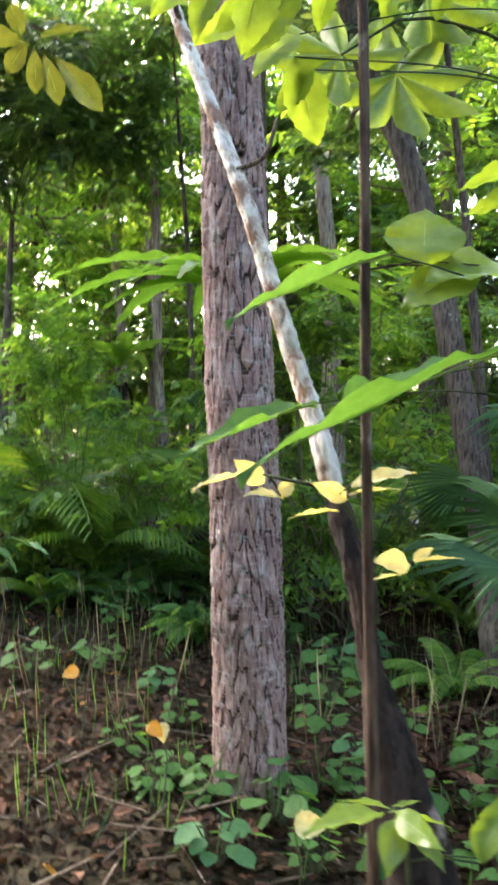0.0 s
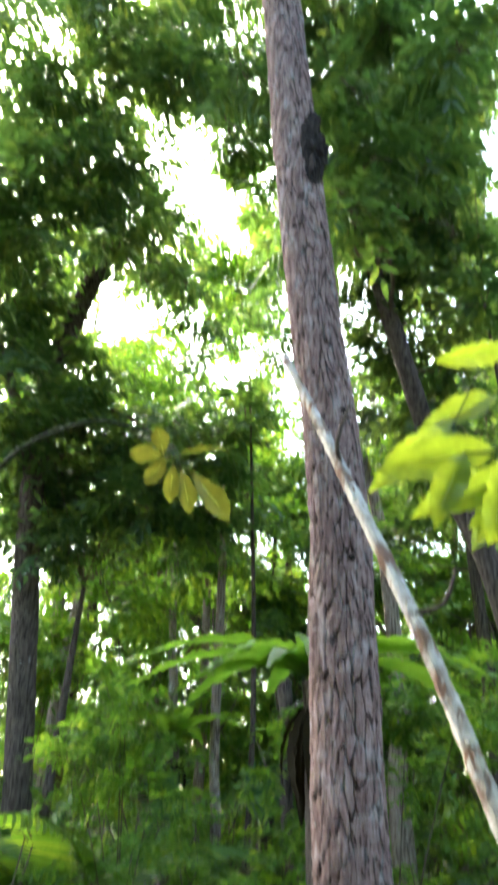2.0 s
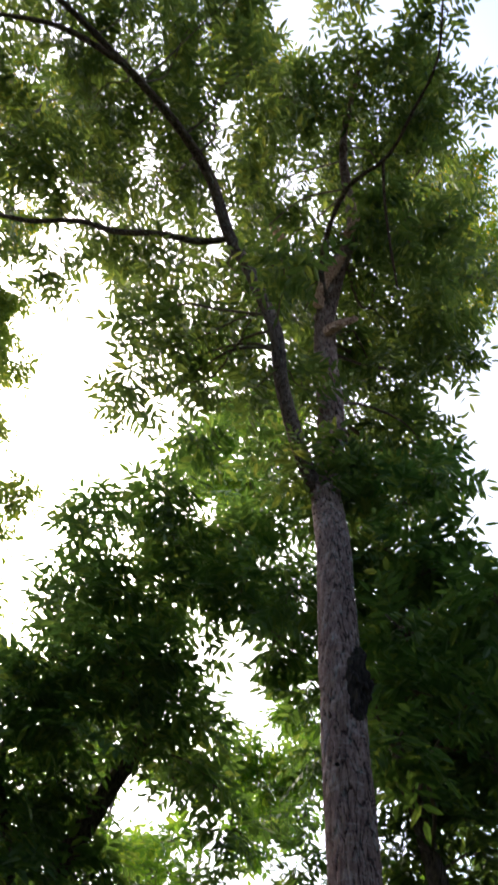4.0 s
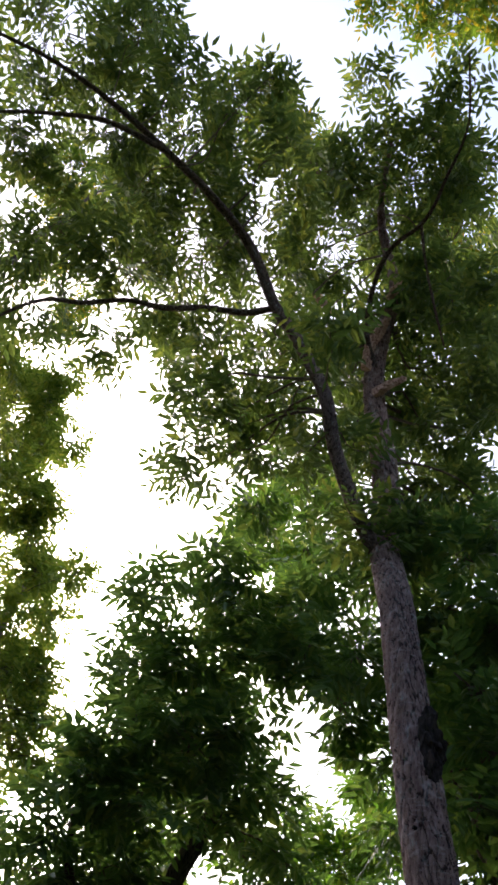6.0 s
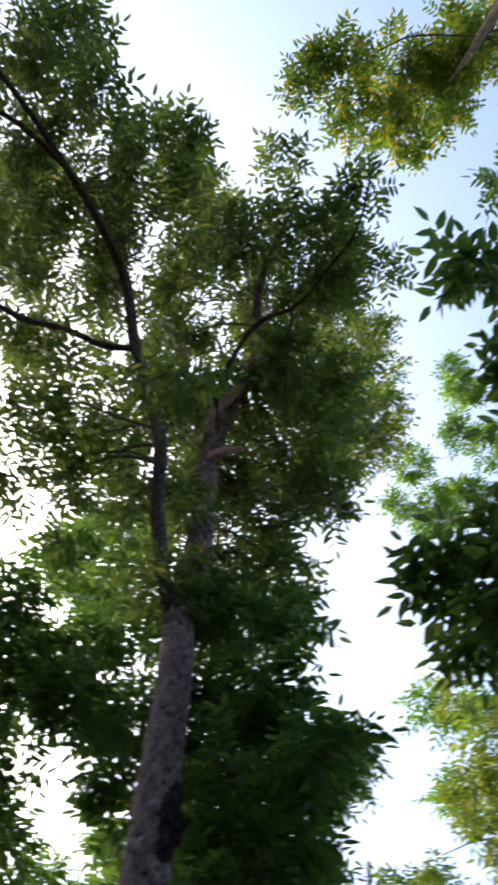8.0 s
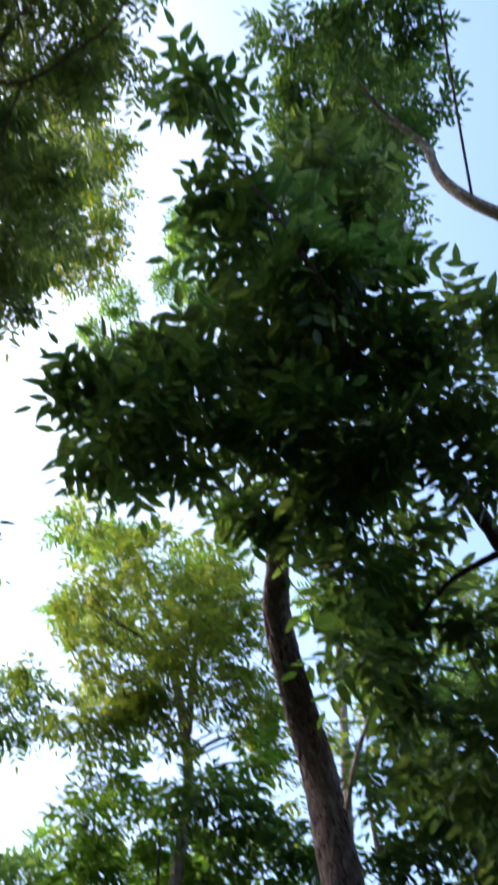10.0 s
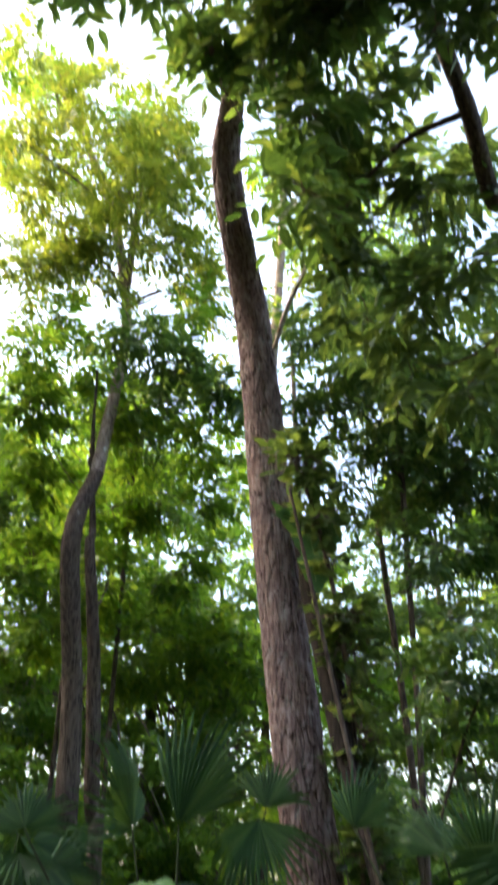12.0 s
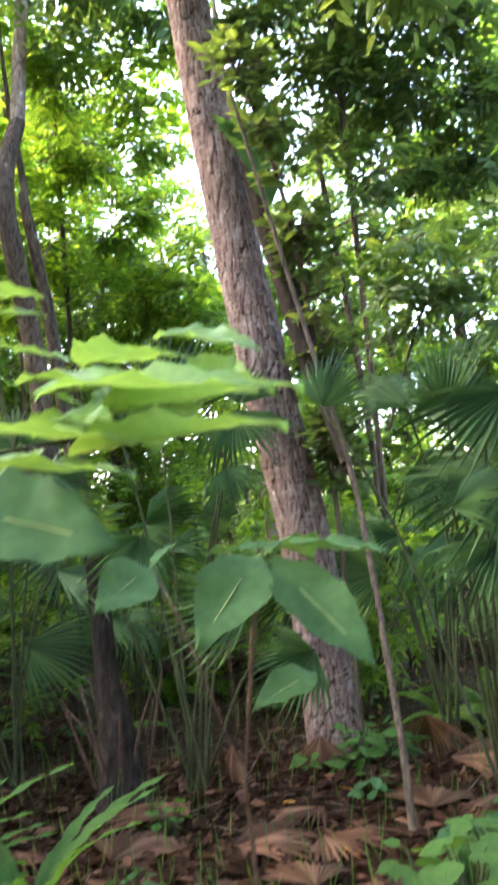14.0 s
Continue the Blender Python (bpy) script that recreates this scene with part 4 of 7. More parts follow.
TREE_DARK_LOW = [(1.25, 2.43, 6.56, 0.29), (1.43, 3.03, 6.65, 0.28), (1.5, 2.21, 6.64, 0.3), (1.68, 2.62, 6.49, 0.23), (1.98, 2.17, 7.04, 0.36), (2.14, 1.73, 6.63, 0.37), (2.11, 2.21, 6.33, 0.29), (2.58, 2.02, 6.67, 0.39), (2.61, 1.41, 6.76, 0.38), (2.84, 1.07, 6.77, 0.39), (2.74, 1.51, 6.23, 0.32), (3.09, 1.25, 6.42, 0.38), (2.68, 2.21, 6.13, 0.33), (3.07, 2.06, 6.38, 0.35), (3.14, 1.62, 5.95, 0.25), (3.39, 1.37, 6.08, 0.26), (3.36, 2.8, 6.04, 0.24), (3.71, 2.82, 5.72, 0.24), (3.44, 2.23, 6.08, 0.2), (2.3, 1.0, 8.19, 0.24), (2.02, 1.02, 8.23, 0.22), (2.45, 1.27, 7.92, 0.23), (2.16, 1.29, 8.08, 0.22), (1.87, 1.26, 8.26, 0.2)]
TREE_MID_RIGHT = [(5.63, 3.26, 7.45, 0.45), (6.19, 3.32, 6.53, 0.44), (5.71, 4.42, 6.9, 0.47), (5.57, 3.63, 6.52, 0.43), (5.55, 4.85, 6.63, 0.41), (5.55, 4.11, 5.88, 0.47), (6.59, 4.1, 6.11, 0.52), (5.84, 4.95, 5.86, 0.4), (6.16, 4.57, 5.34, 0.44), (6.75, 4.23, 5.29, 0.51), (5.89, 5.07, 5.14, 0.33), (6.56, 4.97, 4.9, 0.35), (6.48, 4.21, 4.34, 0.48), (7.01, 4.46, 3.82, 0.45)]
TREE_MID_LEFT = [(3.7, 7.22, 6.02, 0.42), (4.62, 7.43, 6.44, 0.39), (4.04, 7.51, 5.41, 0.49), (4.67, 6.55, 5.71, 0.35), (5.53, 6.81, 5.96, 0.38), (4.79, 7.26, 5.24, 0.43), (5.47, 7.2, 5.4, 0.38), (4.3, 7.87, 4.69, 0.5), (5.05, 7.52, 4.54, 0.56), (5.59, 6.99, 4.64, 0.43), (4.55, 7.75, 3.89, 0.55), (5.61, 7.92, 3.93, 0.59), (6, 7.28, 3.99, 0.51), (5.92, 6.59, 6, 0.26), (6.52, 7.16, 4.1, 0.39), (5.42, 5.92, 6.25, 0.24)]
TREE_TOP_LEFT_EDGE = [(-4.81, 4.73, 11.29, 0.23), (-4.69, 5.39, 10.87, 0.18), (-4.38, 6.53, 9.56, 0.22), (-4.18, 8.04, 8.2, 0.26)]
TREE_DARK_LOWER = [(3.51, 2.75, 5.52, 0.23), (3.88, 2.61, 6, 0.29), (3.8, 2.84, 5.27, 0.16), (4.05, 2.34, 5.77, 0.29), (4.11, 2.64, 5.05, 0.23), (4.19, 2.25, 5.16, 0.31), (4.84, 2.44, 4.94, 0.25), (4.49, 2.96, 4.81, 0.2), (4.25, 3.12, 5.2, 0.17), (4.31, 2.11, 5.92, 0.29), (3.79, 3.2, 5.92, 0.13), (4.52, 2.59, 4.52, 0.19)]
TREE_BACK_LEFT = [(-2, 8.75, 6.38, 0.53), (-1.51, 8.91, 6.13, 0.4), (-2.1, 9.06, 5.81, 0.6), (-1.59, 9.15, 5.51, 0.53), (-0.98, 9.18, 5.67, 0.4), (-0.62, 9.5, 5.92, 0.34), (-2.26, 9.08, 5.08, 0.52), (-1.78, 9.35, 4.91, 0.53), (-1.12, 9.58, 5.08, 0.47), (-0.53, 8.98, 4.75, 0.37), (-2.24, 9.32, 4.35, 0.52), (-1.47, 9.09, 4.18, 0.5), (-0.76, 9.22, 4.17, 0.44), (-2.41, 8.93, 3.59, 0.43), (-1.9, 9.3, 3.64, 0.44)]
TREE_BACK_RIGHT = [(0.65, 8.8, 5.52, 0.38), (0.94, 8.82, 6.24, 0.39), (0.66, 9.46, 5.05, 0.4), (1.34, 9.26, 6.08, 0.41), (1.68, 8.68, 6.18, 0.46), (1.46, 9.64, 5.4, 0.41), (2.3, 8.84, 5.31, 0.45), (2.72, 8.88, 5.98, 0.47), (2.53, 9.24, 4.66, 0.46), (1.01, 9.74, 4.34, 0.4), (1.31, 9.42, 3.72, 0.38), (2.71, 9.91, 3.89, 0.48), (1.76, 10.1, 3.06, 0.47)]
TREE_FILL_RIGHT = [(4.05, 5.86, 6.35, 0.34), (4.69, 6.02, 6.37, 0.36), (4.82, 6.72, 6.28, 0.38), (4.86, 5.43, 5.95, 0.28), (5.89, 4.43, 6.35, 0.4), (6.65, 4.53, 6.18, 0.36), (6.35, 3.68, 5.9, 0.45), (7.31, 3.54, 6.1, 0.49), (7.6, 3.6, 5.16, 0.48), (7.58, 4.12, 5.07, 0.42), (6.54, 4.8, 5.66, 0.36), (7.21, 4.77, 5.55, 0.43), (7.61, 3.74, 4.34, 0.35), (6.11, 5.04, 6.04, 0.3)]
TREE_FILL_LEFT = [(3.4, 6.83, 6.39, 0.35), (4.21, 6.98, 6.66, 0.38), (4.65, 6.35, 6.84, 0.31), (5.49, 6.6, 6.94, 0.33), (4, 7.23, 7.3, 0.33), (3.65, 7.12, 5.96, 0.36), (5.17, 6.08, 5.83, 0.24), (4.53, 6.5, 6.09, 0.3), (4.7, 5.83, 6.96, 0.24)]
FILL_LEFT_OF_TRUNK = [(-1.88, 5.81, 8.16, 0.35), (-1.33, 5.88, 7.94, 0.31), (-0.89, 5.8, 8.06, 0.31), (-0.72, 5.41, 8.33, 0.25), (-0.99, 5.71, 7.36, 0.27), (-0.61, 5.96, 7.7, 0.22), (-0.53, 7.64, 6.52, 0.3), (-0.54, 7.74, 5.98, 0.35), (-0.76, 7.7, 5.45, 0.34), (-1.11, 6.98, 5.95, 0.22), (-1.66, 7.41, 6.57, 0.3), (-0.44, 6.83, 6.69, 0.17), (-1.22, 7.57, 5.76, 0.29)]
FILL_RIGHT_OF_TRUNK = [(-0.15, 4.67, 6.82, 0.23), (0.16, 4.55, 7.05, 0.32), (0.83, 4.67, 6.91, 0.33), (0.37, 4.66, 6.55, 0.31), (0.08, 5.28, 6.73, 0.24), (0.74, 4.94, 6.37, 0.32), (0.23, 5.55, 6.31, 0.29), (0.64, 5.59, 6.21, 0.34), (0.96, 5.72, 6.07, 0.34), (0.32, 5.65, 5.7, 0.28), (0.69, 5.7, 5.53, 0.32), (0.5, 6.29, 5.38, 0.34), (0.87, 6.04, 5.06, 0.33), (0.2, 5.79, 5.26, 0.2), (0.39, 6.64, 4.99, 0.3), (0.7, 5.93, 4.59, 0.27), (0.17, 5.92, 6.24, 0.2)]
FILL_TRUNK_LEFT = [(-1.49, 4.31, 8.73, 0.27), (-1.16, 4.75, 8.59, 0.28), (-1.38, 5.38, 8.85, 0.36), (-0.95, 5.43, 8.13, 0.28), (-0.89, 5.3, 8.63, 0.2), (-0.87, 5.82, 7.72, 0.33), (-1.57, 4.3, 9.49, 0.24), (-1.95, 3.88, 9.42, 0.35), (-1.77, 4.48, 8.29, 0.32), (-1.43, 5.42, 7.95, 0.33)]
CROWN_FRONT = [(-1.01, 2.62, 8.16, 0.16), (-0.52, 3.85, 9.28, 0.18), (-1.56, 2.74, 9.67, 0.2), (-0.46, 3.44, 9.92, 0.2), (-2.08, 2.13, 10.02, 0.24), (-0.82, 3.73, 8.1, 0.15)]
CROWN_SOFT_RIGHT = [(0.07, 4.1, 7.13, 0.27), (0.31, 3.99, 7.34, 0.27), (-0.04, 4.44, 6.96, 0.21), (-0.3, 4.22, 7.45, 0.17), (0.25, 3.99, 6.55, 0.25), (-0.06, 4.82, 6.61, 0.21), (-0.03, 5.46, 6.51, 0.24), (0.59, 5.4, 6.31, 0.33)]
SHADE_LEFT = [(-0.88, 5.48, 6.85, 0.45), (-0.41, 5.18, 6.67, 0.38), (-0.43, 5.83, 6.64, 0.46), (0, 5.83, 6.8, 0.36), (0.02, 5.89, 6.32, 0.45), (0.38, 5.58, 6.23, 0.34), (-1.15, 5.04, 7.07, 0.4), (-0.75, 4.71, 6.66, 0.32), (0.34, 5.33, 6.43, 0.21), (-0.34, 4.81, 6.71, 0.19), (0.66, 5.97, 6.5, 0.26)]
SUN_SCREEN = [(1.59, 9.52, 8.01, 0.69), (1.16, 7.28, 7.75, 0.57), (0.7, 7.38, 7.19, 0.49), (1.81, 8.68, 8.2, 0.66), (1, 7.32, 8.53, 0.47), (1.54, 7.25, 9.05, 0.55), (1.97, 7.6, 7.13, 0.57), (1.97, 9.15, 7.18, 0.65), (2.38, 8.9, 6.95, 0.64), (2.87, 8.45, 8.55, 0.67)]
CLIMBER = [(3.913, 3.596, 3.682, 0.032), (3.922, 3.552, 3.444, 0.046), (3.948, 3.504, 3.121, 0.059), (3.981, 3.446, 2.819, 0.069), (4.006, 3.398, 2.508, 0.072), (3.982, 3.325, 2.21, 0.054), (3.936, 3.203, 1.914, 0.032), (3.862, 3.046, 1.565, 0.025)]
SNAG = [(3.843, 3.53, 3.636, 0.017), (3.805, 3.53, 3.883, 0.021), (3.826, 3.547, 4.101, 0.014)]
CLIMBER_LEAVES = [(3.777, 3.382, 3.645, 3.821, 3.156, 3.43, 0.8, 1.0), (3.772, 3.392, 3.612, 3.559, 3.393, 3.603, 0.7, 1.0), (3.791, 3.381, 3.559, 3.739, 3.261, 3.288, 0.7, 1.0), (3.801, 3.366, 3.591, 3.799, 3.154, 3.586, 0.6, 1.0), (3.752, 3.425, 3.526, 3.532, 3.409, 3.678, 0.35, 1.0), (3.811, 3.387, 3.389, 3.761, 3.262, 3.138, 0.7, 1.0)]
WHORL_LEAVES = [(0.879, -0.534, 8.841, 0.634, -0.358, 8.749, 0.42, 1), (0.896, -0.569, 8.855, 0.741, -0.589, 8.837, 0.45, 1), (0.94, -0.505, 8.816, 1.032, -0.171, 8.586, 0.4, 1), (0.954, -0.544, 8.832, 1.128, -0.425, 8.687, 0.4, 1), (0.952, -0.577, 8.848, 1.116, -0.645, 8.793, 0.42, 1), (0.883, -0.583, 8.864, 0.66, -0.688, 8.899, 0.45, 1), (0.948, -0.615, 8.867, 1.086, -0.897, 8.917, 0.42, 1), (0.908, -0.601, 8.867, 0.821, -0.803, 8.923, 0.42, 1), (1.115, -0.208, 8.643, 1.064, 0.046, 8.533, 0.42, 1), (1.115, -0.208, 8.643, 1.277, -0.021, 8.525, 0.42, 1)]
CROWN_FORK = [(-0.6, 3.97, 7.13, 0.08), (-0.46, 4.0, 7.22, 0.09), (-0.75, 3.96, 7.38, 0.11), (-0.33, 4.09, 7.51, 0.15), (-0.21, 4.3, 7.42, 0.16)]
WOODS_FILL = [(5.06, 8.49, 6.08, 0.48), (5.34, 7.48, 6.1, 0.39), (5.7, 6.78, 5.33, 0.37), (5.14, 8.91, 5.12, 0.48), (5.63, 8.05, 5.0, 0.47), (6.11, 7.26, 4.48, 0.35), (5.66, 8.87, 4.21, 0.48), (6.27, 8.09, 4.01, 0.41), (6.5, 7.23, 3.82, 0.32), (5.56, 6.52, 6.09, 0.28), (4.59, 8.48, 6.99, 0.41)]
WOODS_FILL_EAST = [(6.63, 4.9, 6.16, 0.33), (6.98, 4.6, 5.83, 0.33), (7.16, 3.99, 5.81, 0.32), (7.5, 3.72, 5.33, 0.32), (7.09, 4.31, 5.14, 0.33), (7.25, 3.63, 5.71, 0.31), (7.35, 3.7, 4.55, 0.31), (6.86, 4.94, 5.3, 0.23), (7.31, 4.2, 4.35, 0.33)]
PEELED_STUBS = [[(-0.69, 3.592, 8.867, 0.049), (-0.578, 3.515, 8.878, 0.045), (-0.406, 3.443, 8.899, 0.026)], [(-0.785, 3.452, 9.109, 0.05), (-0.742, 3.302, 9.328, 0.047), (-0.672, 3.227, 9.448, 0.043), (-0.58, 3.124, 9.589, 0.024)], [(-0.588, 3.059, 9.864, 0.032), (-0.525, 2.969, 9.932, 0.036), (-0.473, 2.922, 10.09, 0.02)], [(-1.333, 3.105, 10.151, 0.038), (-1.262, 3.19, 10.114, 0.042), (-1.179, 3.287, 10.074, 0.025)]]
GAP_PALE = [(3.05, 7.62, 11.14, 0.49), (3.38, 6.64, 9.97, 0.44), (4.22, 6.78, 10.31, 0.39), (4.62, 6.2, 10.02, 0.37), (3.27, 7.59, 9.64, 0.45), (3.9, 7.19, 9.37, 0.44), (5.32, 7.49, 10.29, 0.41), (6, 5.86, 9.98, 0.39), (6, 4.89, 9.07, 0.42), (6.84, 6.08, 9.41, 0.47), (7.78, 5.62, 9.86, 0.49), (7.88, 6.22, 9.04, 0.49), (7.72, 4.89, 8.96, 0.46)]
BACK_WALL = [(-3.51, 10.27, 5.09, 0.67), (-3.38, 12.09, 6.18, 0.61), (-4.08, 12.72, 4.57, 0.8), (-2.87, 12.41, 4.97, 0.77), (-3.16, 11.83, 3.61, 0.73), (-2.16, 11.9, 3.66, 0.64), (-2.07, 12.44, 5.44, 0.52), (-3.5, 11.02, 2.76, 0.68), (-1.76, 12.88, 4.27, 0.61), (-1, 12.07, 4.86, 0.41), (-3.86, 9.95, 6.03, 0.52), (-1.15, 13.14, 3.67, 0.52), (-2.53, 11.99, 2.62, 0.64)]
SCREEN_LEFT = [(-4.89, 9.85, 5.49, 0.6), (-5.46, 9.45, 6.22, 0.61), (-6.44, 11.17, 5.8, 0.7), (-5.9, 9.3, 5.97, 0.69)]
LEFT_DARK = [(-3.19, 7.03, 5.81, 0.4), (-2.76, 7.09, 6.06, 0.34), (-2.61, 6.41, 4.81, 0.39), (-2.29, 6.95, 5.26, 0.37), (-2.96, 7.67, 4.62, 0.51), (-2.32, 7.31, 4.63, 0.43), (-2.07, 7.91, 5, 0.35), (-2.57, 7.28, 3.9, 0.47), (-2.19, 7.75, 4.16, 0.5), (-1.65, 7.15, 4.11, 0.35), (-1.72, 7.8, 5.31, 0.29), (-1.5, 8.07, 4.73, 0.34), (-1.06, 7.79, 4.27, 0.33), (-2.74, 6.26, 5.23, 0.38), (-2.73, 6.57, 4.58, 0.41), (-2.32, 6.71, 4.92, 0.34), (-2.78, 7.21, 4.76, 0.24), (-2.35, 7.09, 4.94, 0.22), (-1.82, 7.18, 4.77, 0.24), (-1.34, 7.1, 4.92, 0.22), (-0.92, 7.28, 4.63, 0.2), (-2.51, 7.59, 4.37, 0.24), (-1.46, 7.52, 4.43, 0.24), (-2.08, 7.16, 5.21, 0.19), (-0.71, 7.22, 5.02, 0.17)]
RIGHT_FRONT = [(5.33, 3.36, 3.21, 0.25), (5.56, 3.17, 2.94, 0.3), (5.91, 2.96, 3.19, 0.31), (5.49, 3, 2.55, 0.24), (5.61, 3.53, 2.73, 0.22), (5.21, 3.62, 2.92, 0.19), (5.79, 3.04, 2.26, 0.25)]
GOLD_BACK_RIGHT = [(0.47, 4.52, 13.63, 0.5), (1.12, 4.33, 14.35, 0.44), (0.94, 5.25, 13.05, 0.41), (1.34, 4.61, 13.37, 0.41), (0.85, 3.61, 13.7, 0.33), (0.18, 3.82, 13.48, 0.41), (1.52, 5.28, 13.32, 0.3)]
GOLD_BACK_LEFT = [(-5.26, 3.19, 13.86, 0.44), (-4.68, 3.09, 14.19, 0.44), (-5.13, 2.55, 13.57, 0.34), (-5.12, 4.47, 12.84, 0.34), (-4.22, 2.81, 14.36, 0.4), (-2.4, 2.33, 14.43, 0.43), (-1.88, 2.59, 14.47, 0.39), (-2.13, 2.1, 14.67, 0.3), (-4.98, 4.23, 12.96, 0.21), (-5.55, 3.77, 13.12, 0.2), (-5.62, 3.06, 14.12, 0.34), (-4.79, 2.76, 14.49, 0.3)]
LEFT_PATCH = [(-1.79, 5.82, 6.89, 0.26), (-1.92, 6.32, 7.89, 0.27), (-1.76, 6.19, 6.49, 0.26), (-1.45, 6.8, 6.74, 0.26), (-2.05, 6.46, 7.06, 0.26)]
FILL_PATCH = [(5.56, 5.84, 6.12, 0.33), (6.33, 7.66, 3.77, 0.33), (6.4, 6.76, 4.41, 0.29), (6.28, 6.74, 5.71, 0.26), (5.12, 6.81, 3.85, 0.29), (6.65, 6.94, 3.71, 0.26)]


# ---- the trees ----
TRUNK_MAIN = [(0.02, 3.2, -0.05, 0.136), (0.01, 3.22, 0.2, 0.133), (-0.01, 3.3, 1.03, 0.131), (-0.05, 3.41, 2.14, 0.127), (-0.08, 3.5, 2.95, 0.122),
              (-0.2, 3.6, 4.0, 0.116), (-0.31, 3.72, 5.04, 0.117), (-0.42, 3.9, 6.3, 0.117)] + MAIN_TOP
main = tree("tall_tree", "tall straight tree with pinkish grey plated bark and a forked crown", TRUNK_MAIN,
            [MAIN_LIMB, LIMB_LEFT, LIMB_UPPER, LIMB_RIGHT, LIMB_HOOK], CROWN_LIMB + CROWN_LEFT_LOW + CROWN_TOP + CROWN_RIGHT + CROWN_FRONT + CROWN_FORK,
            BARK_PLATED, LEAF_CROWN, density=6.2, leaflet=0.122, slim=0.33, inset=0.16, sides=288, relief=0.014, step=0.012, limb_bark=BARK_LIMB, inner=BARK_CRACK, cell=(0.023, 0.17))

for pts in PEELED_STUBS:
    v, q = tube(np.asarray(pts) - np.array([*main.location, 0]), 24, 0.012, relief=0.016, cell=(0.03, 0.07), seed=5, wobble=0.3)
    part("stub", mesh_from("stub", v, q, BARK_PEELED, False), main, "broken pinkish stub with peeled bark")


def knot(parent, place, size, seed, label, material):
    """A lumpy scar or burl that stands out of the bark."""
    bm = bmesh.new()
    bmesh.ops.create_icosphere(bm, subdivisions=4, radius=1.0)
    for w in bm.verts:
        w.co = w.co * (1 + 0.4 * noise.noise(w.co * 2.2 + Vector((seed, 0, 0))) + 0.22 * noise.noise(w.co * 6 + Vector((0, seed, 0))))
        w.co = Vector((w.co.x * size[0], w.co.y * size[1], w.co.z * size[2])) + Vector(place) - parent.location
    me = bpy.data.meshes.new("knot")
    bm.to_mesh(me)
    bm.free()
    me.materials.append(material)
    part("knot", me, parent, label)


for kx, ky, kz, size in ((-0.215, 3.62, 4.78, (0.05, 0.07, 0.12)), (-0.2, 3.65, 4.93, (0.06, 0.07, 0.13)), (-0.225, 3.66, 5.1, (0.05, 0.06, 0.12)), (-0.235, 3.6, 4.95, (0.05, 0.05, 0.16))):
    knot(main, (kx, ky, kz), size, 10 * kz, "dark swollen burl on the bark", BARK_SCAR)
for n, (kx, kz, ks) in enumerate(((-0.06, 3.3, 0.013), (-0.3, 4.35, 0.012), (-0.03, 2.62, 0.014))):
    trunk_y = 3.19 + 0.1 * kz if kz > 0.3 else 3.2
    knot(main, (kx, trunk_y - 0.12, kz), (ks, ks * 0.7, ks * 0.8), n + 9, "small dark branch scar", BARK_SCAR)

TRUNK_RIGHT = [(4.16, 3.62, -0.05, 0.165), (4.12, 3.6, 0.1, 0.157), (4.08, 3.61, 1.19, 0.15), (4.01, 3.68, 2.05, 0.148), (3.94, 3.75, 3.0, 0.145),
               (3.86, 3.78, 3.95, 0.134), (3.76, 3.84, 5.3, 0.122)] + TRUNK_RIGHT_TOP
leaning = tree("leaning_tree", "slightly leaning tree with rough brownish grey bark and green leaves", TRUNK_RIGHT, [DARK_LIMB_A],
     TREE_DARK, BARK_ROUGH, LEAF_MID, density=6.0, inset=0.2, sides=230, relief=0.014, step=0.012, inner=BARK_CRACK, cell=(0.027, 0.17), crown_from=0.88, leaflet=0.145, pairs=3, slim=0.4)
v, q = tube(np.asarray(FORK_STUB) - np.array([*leaning.location, 0]), 10, 0.04, wobble=0.1)
part("broken_limb", mesh_from("broken_limb", v, q, BARK_PALE), leaning, "bare pale broken side limb")
for pts in [[(2.576, 2.88, 6.768, 0.056), (2.5, 2.911, 6.719, 0.039), (2.468, 2.952, 6.706, 0.031)], [(2.619, 2.924, 6.503, 0.051), (2.541, 2.956, 6.456, 0.035), (2.518, 2.965, 6.468, 0.027)]]:
    v, q = tube(np.asarray(pts) - np.array([*leaning.location, 0]), 10, 0.03, wobble=0.15)
    part("branch_stub", mesh_from("branch_stub", v, q, BARK_ROUGH), leaning)
WHORLS = [(*TREE_DARK[0][:3], 0.2), (TREE_DARK[1][0], TREE_DARK[1][1], TREE_DARK[1][2] - 0.1, 0.22), TREE_DARK[13], TREE_DARK[12]]
lv, tw = sprays(WHORLS, 18.0, leaves=8, leaflet=0.17, slim=0.36, whorl=True)
part("whorl_foliage", mesh_from("whorl_foliage", lv[0] - np.array(leaning.location), lv[1], LEAF_DARK, False), leaning, "large dark leaves in whorls", kind="stuff")
RIGHT_SIDE_TRUNK = [(6.6, 1.2, -0.05, 0.1), (6.4, 1.3, 1.5, 0.09), (5.6, 1.6, 3.6, 0.08), (4.7, 1.85, 5.0, 0.065)] + DARK_LIMB_B
tree("shade_tree", "dark barked tree with a dense low crown of large leaves", RIGHT_SIDE_TRUNK, [DARK_LIMB_C], TREE_DARK_LOW + TREE_DARK_LOWER, BARK_DARK, LEAF_DARK,
     density=5.2, inset=0.2, pairs=3, leaflet=0.15, slim=0.4)
tree("bent_tree", "dark blotched tree leaning behind the tall trunk", LEAN_TRUNK, [], CROWN_NEAR_RIGHT + CROWN_SOFT_RIGHT + TREE_RIGHT_TRUNK, BARK_DARK, LEAF_MID,
     density=6.0, inset=0.22, leaflet=0.125, slim=0.36, sides=60, step=0.025)
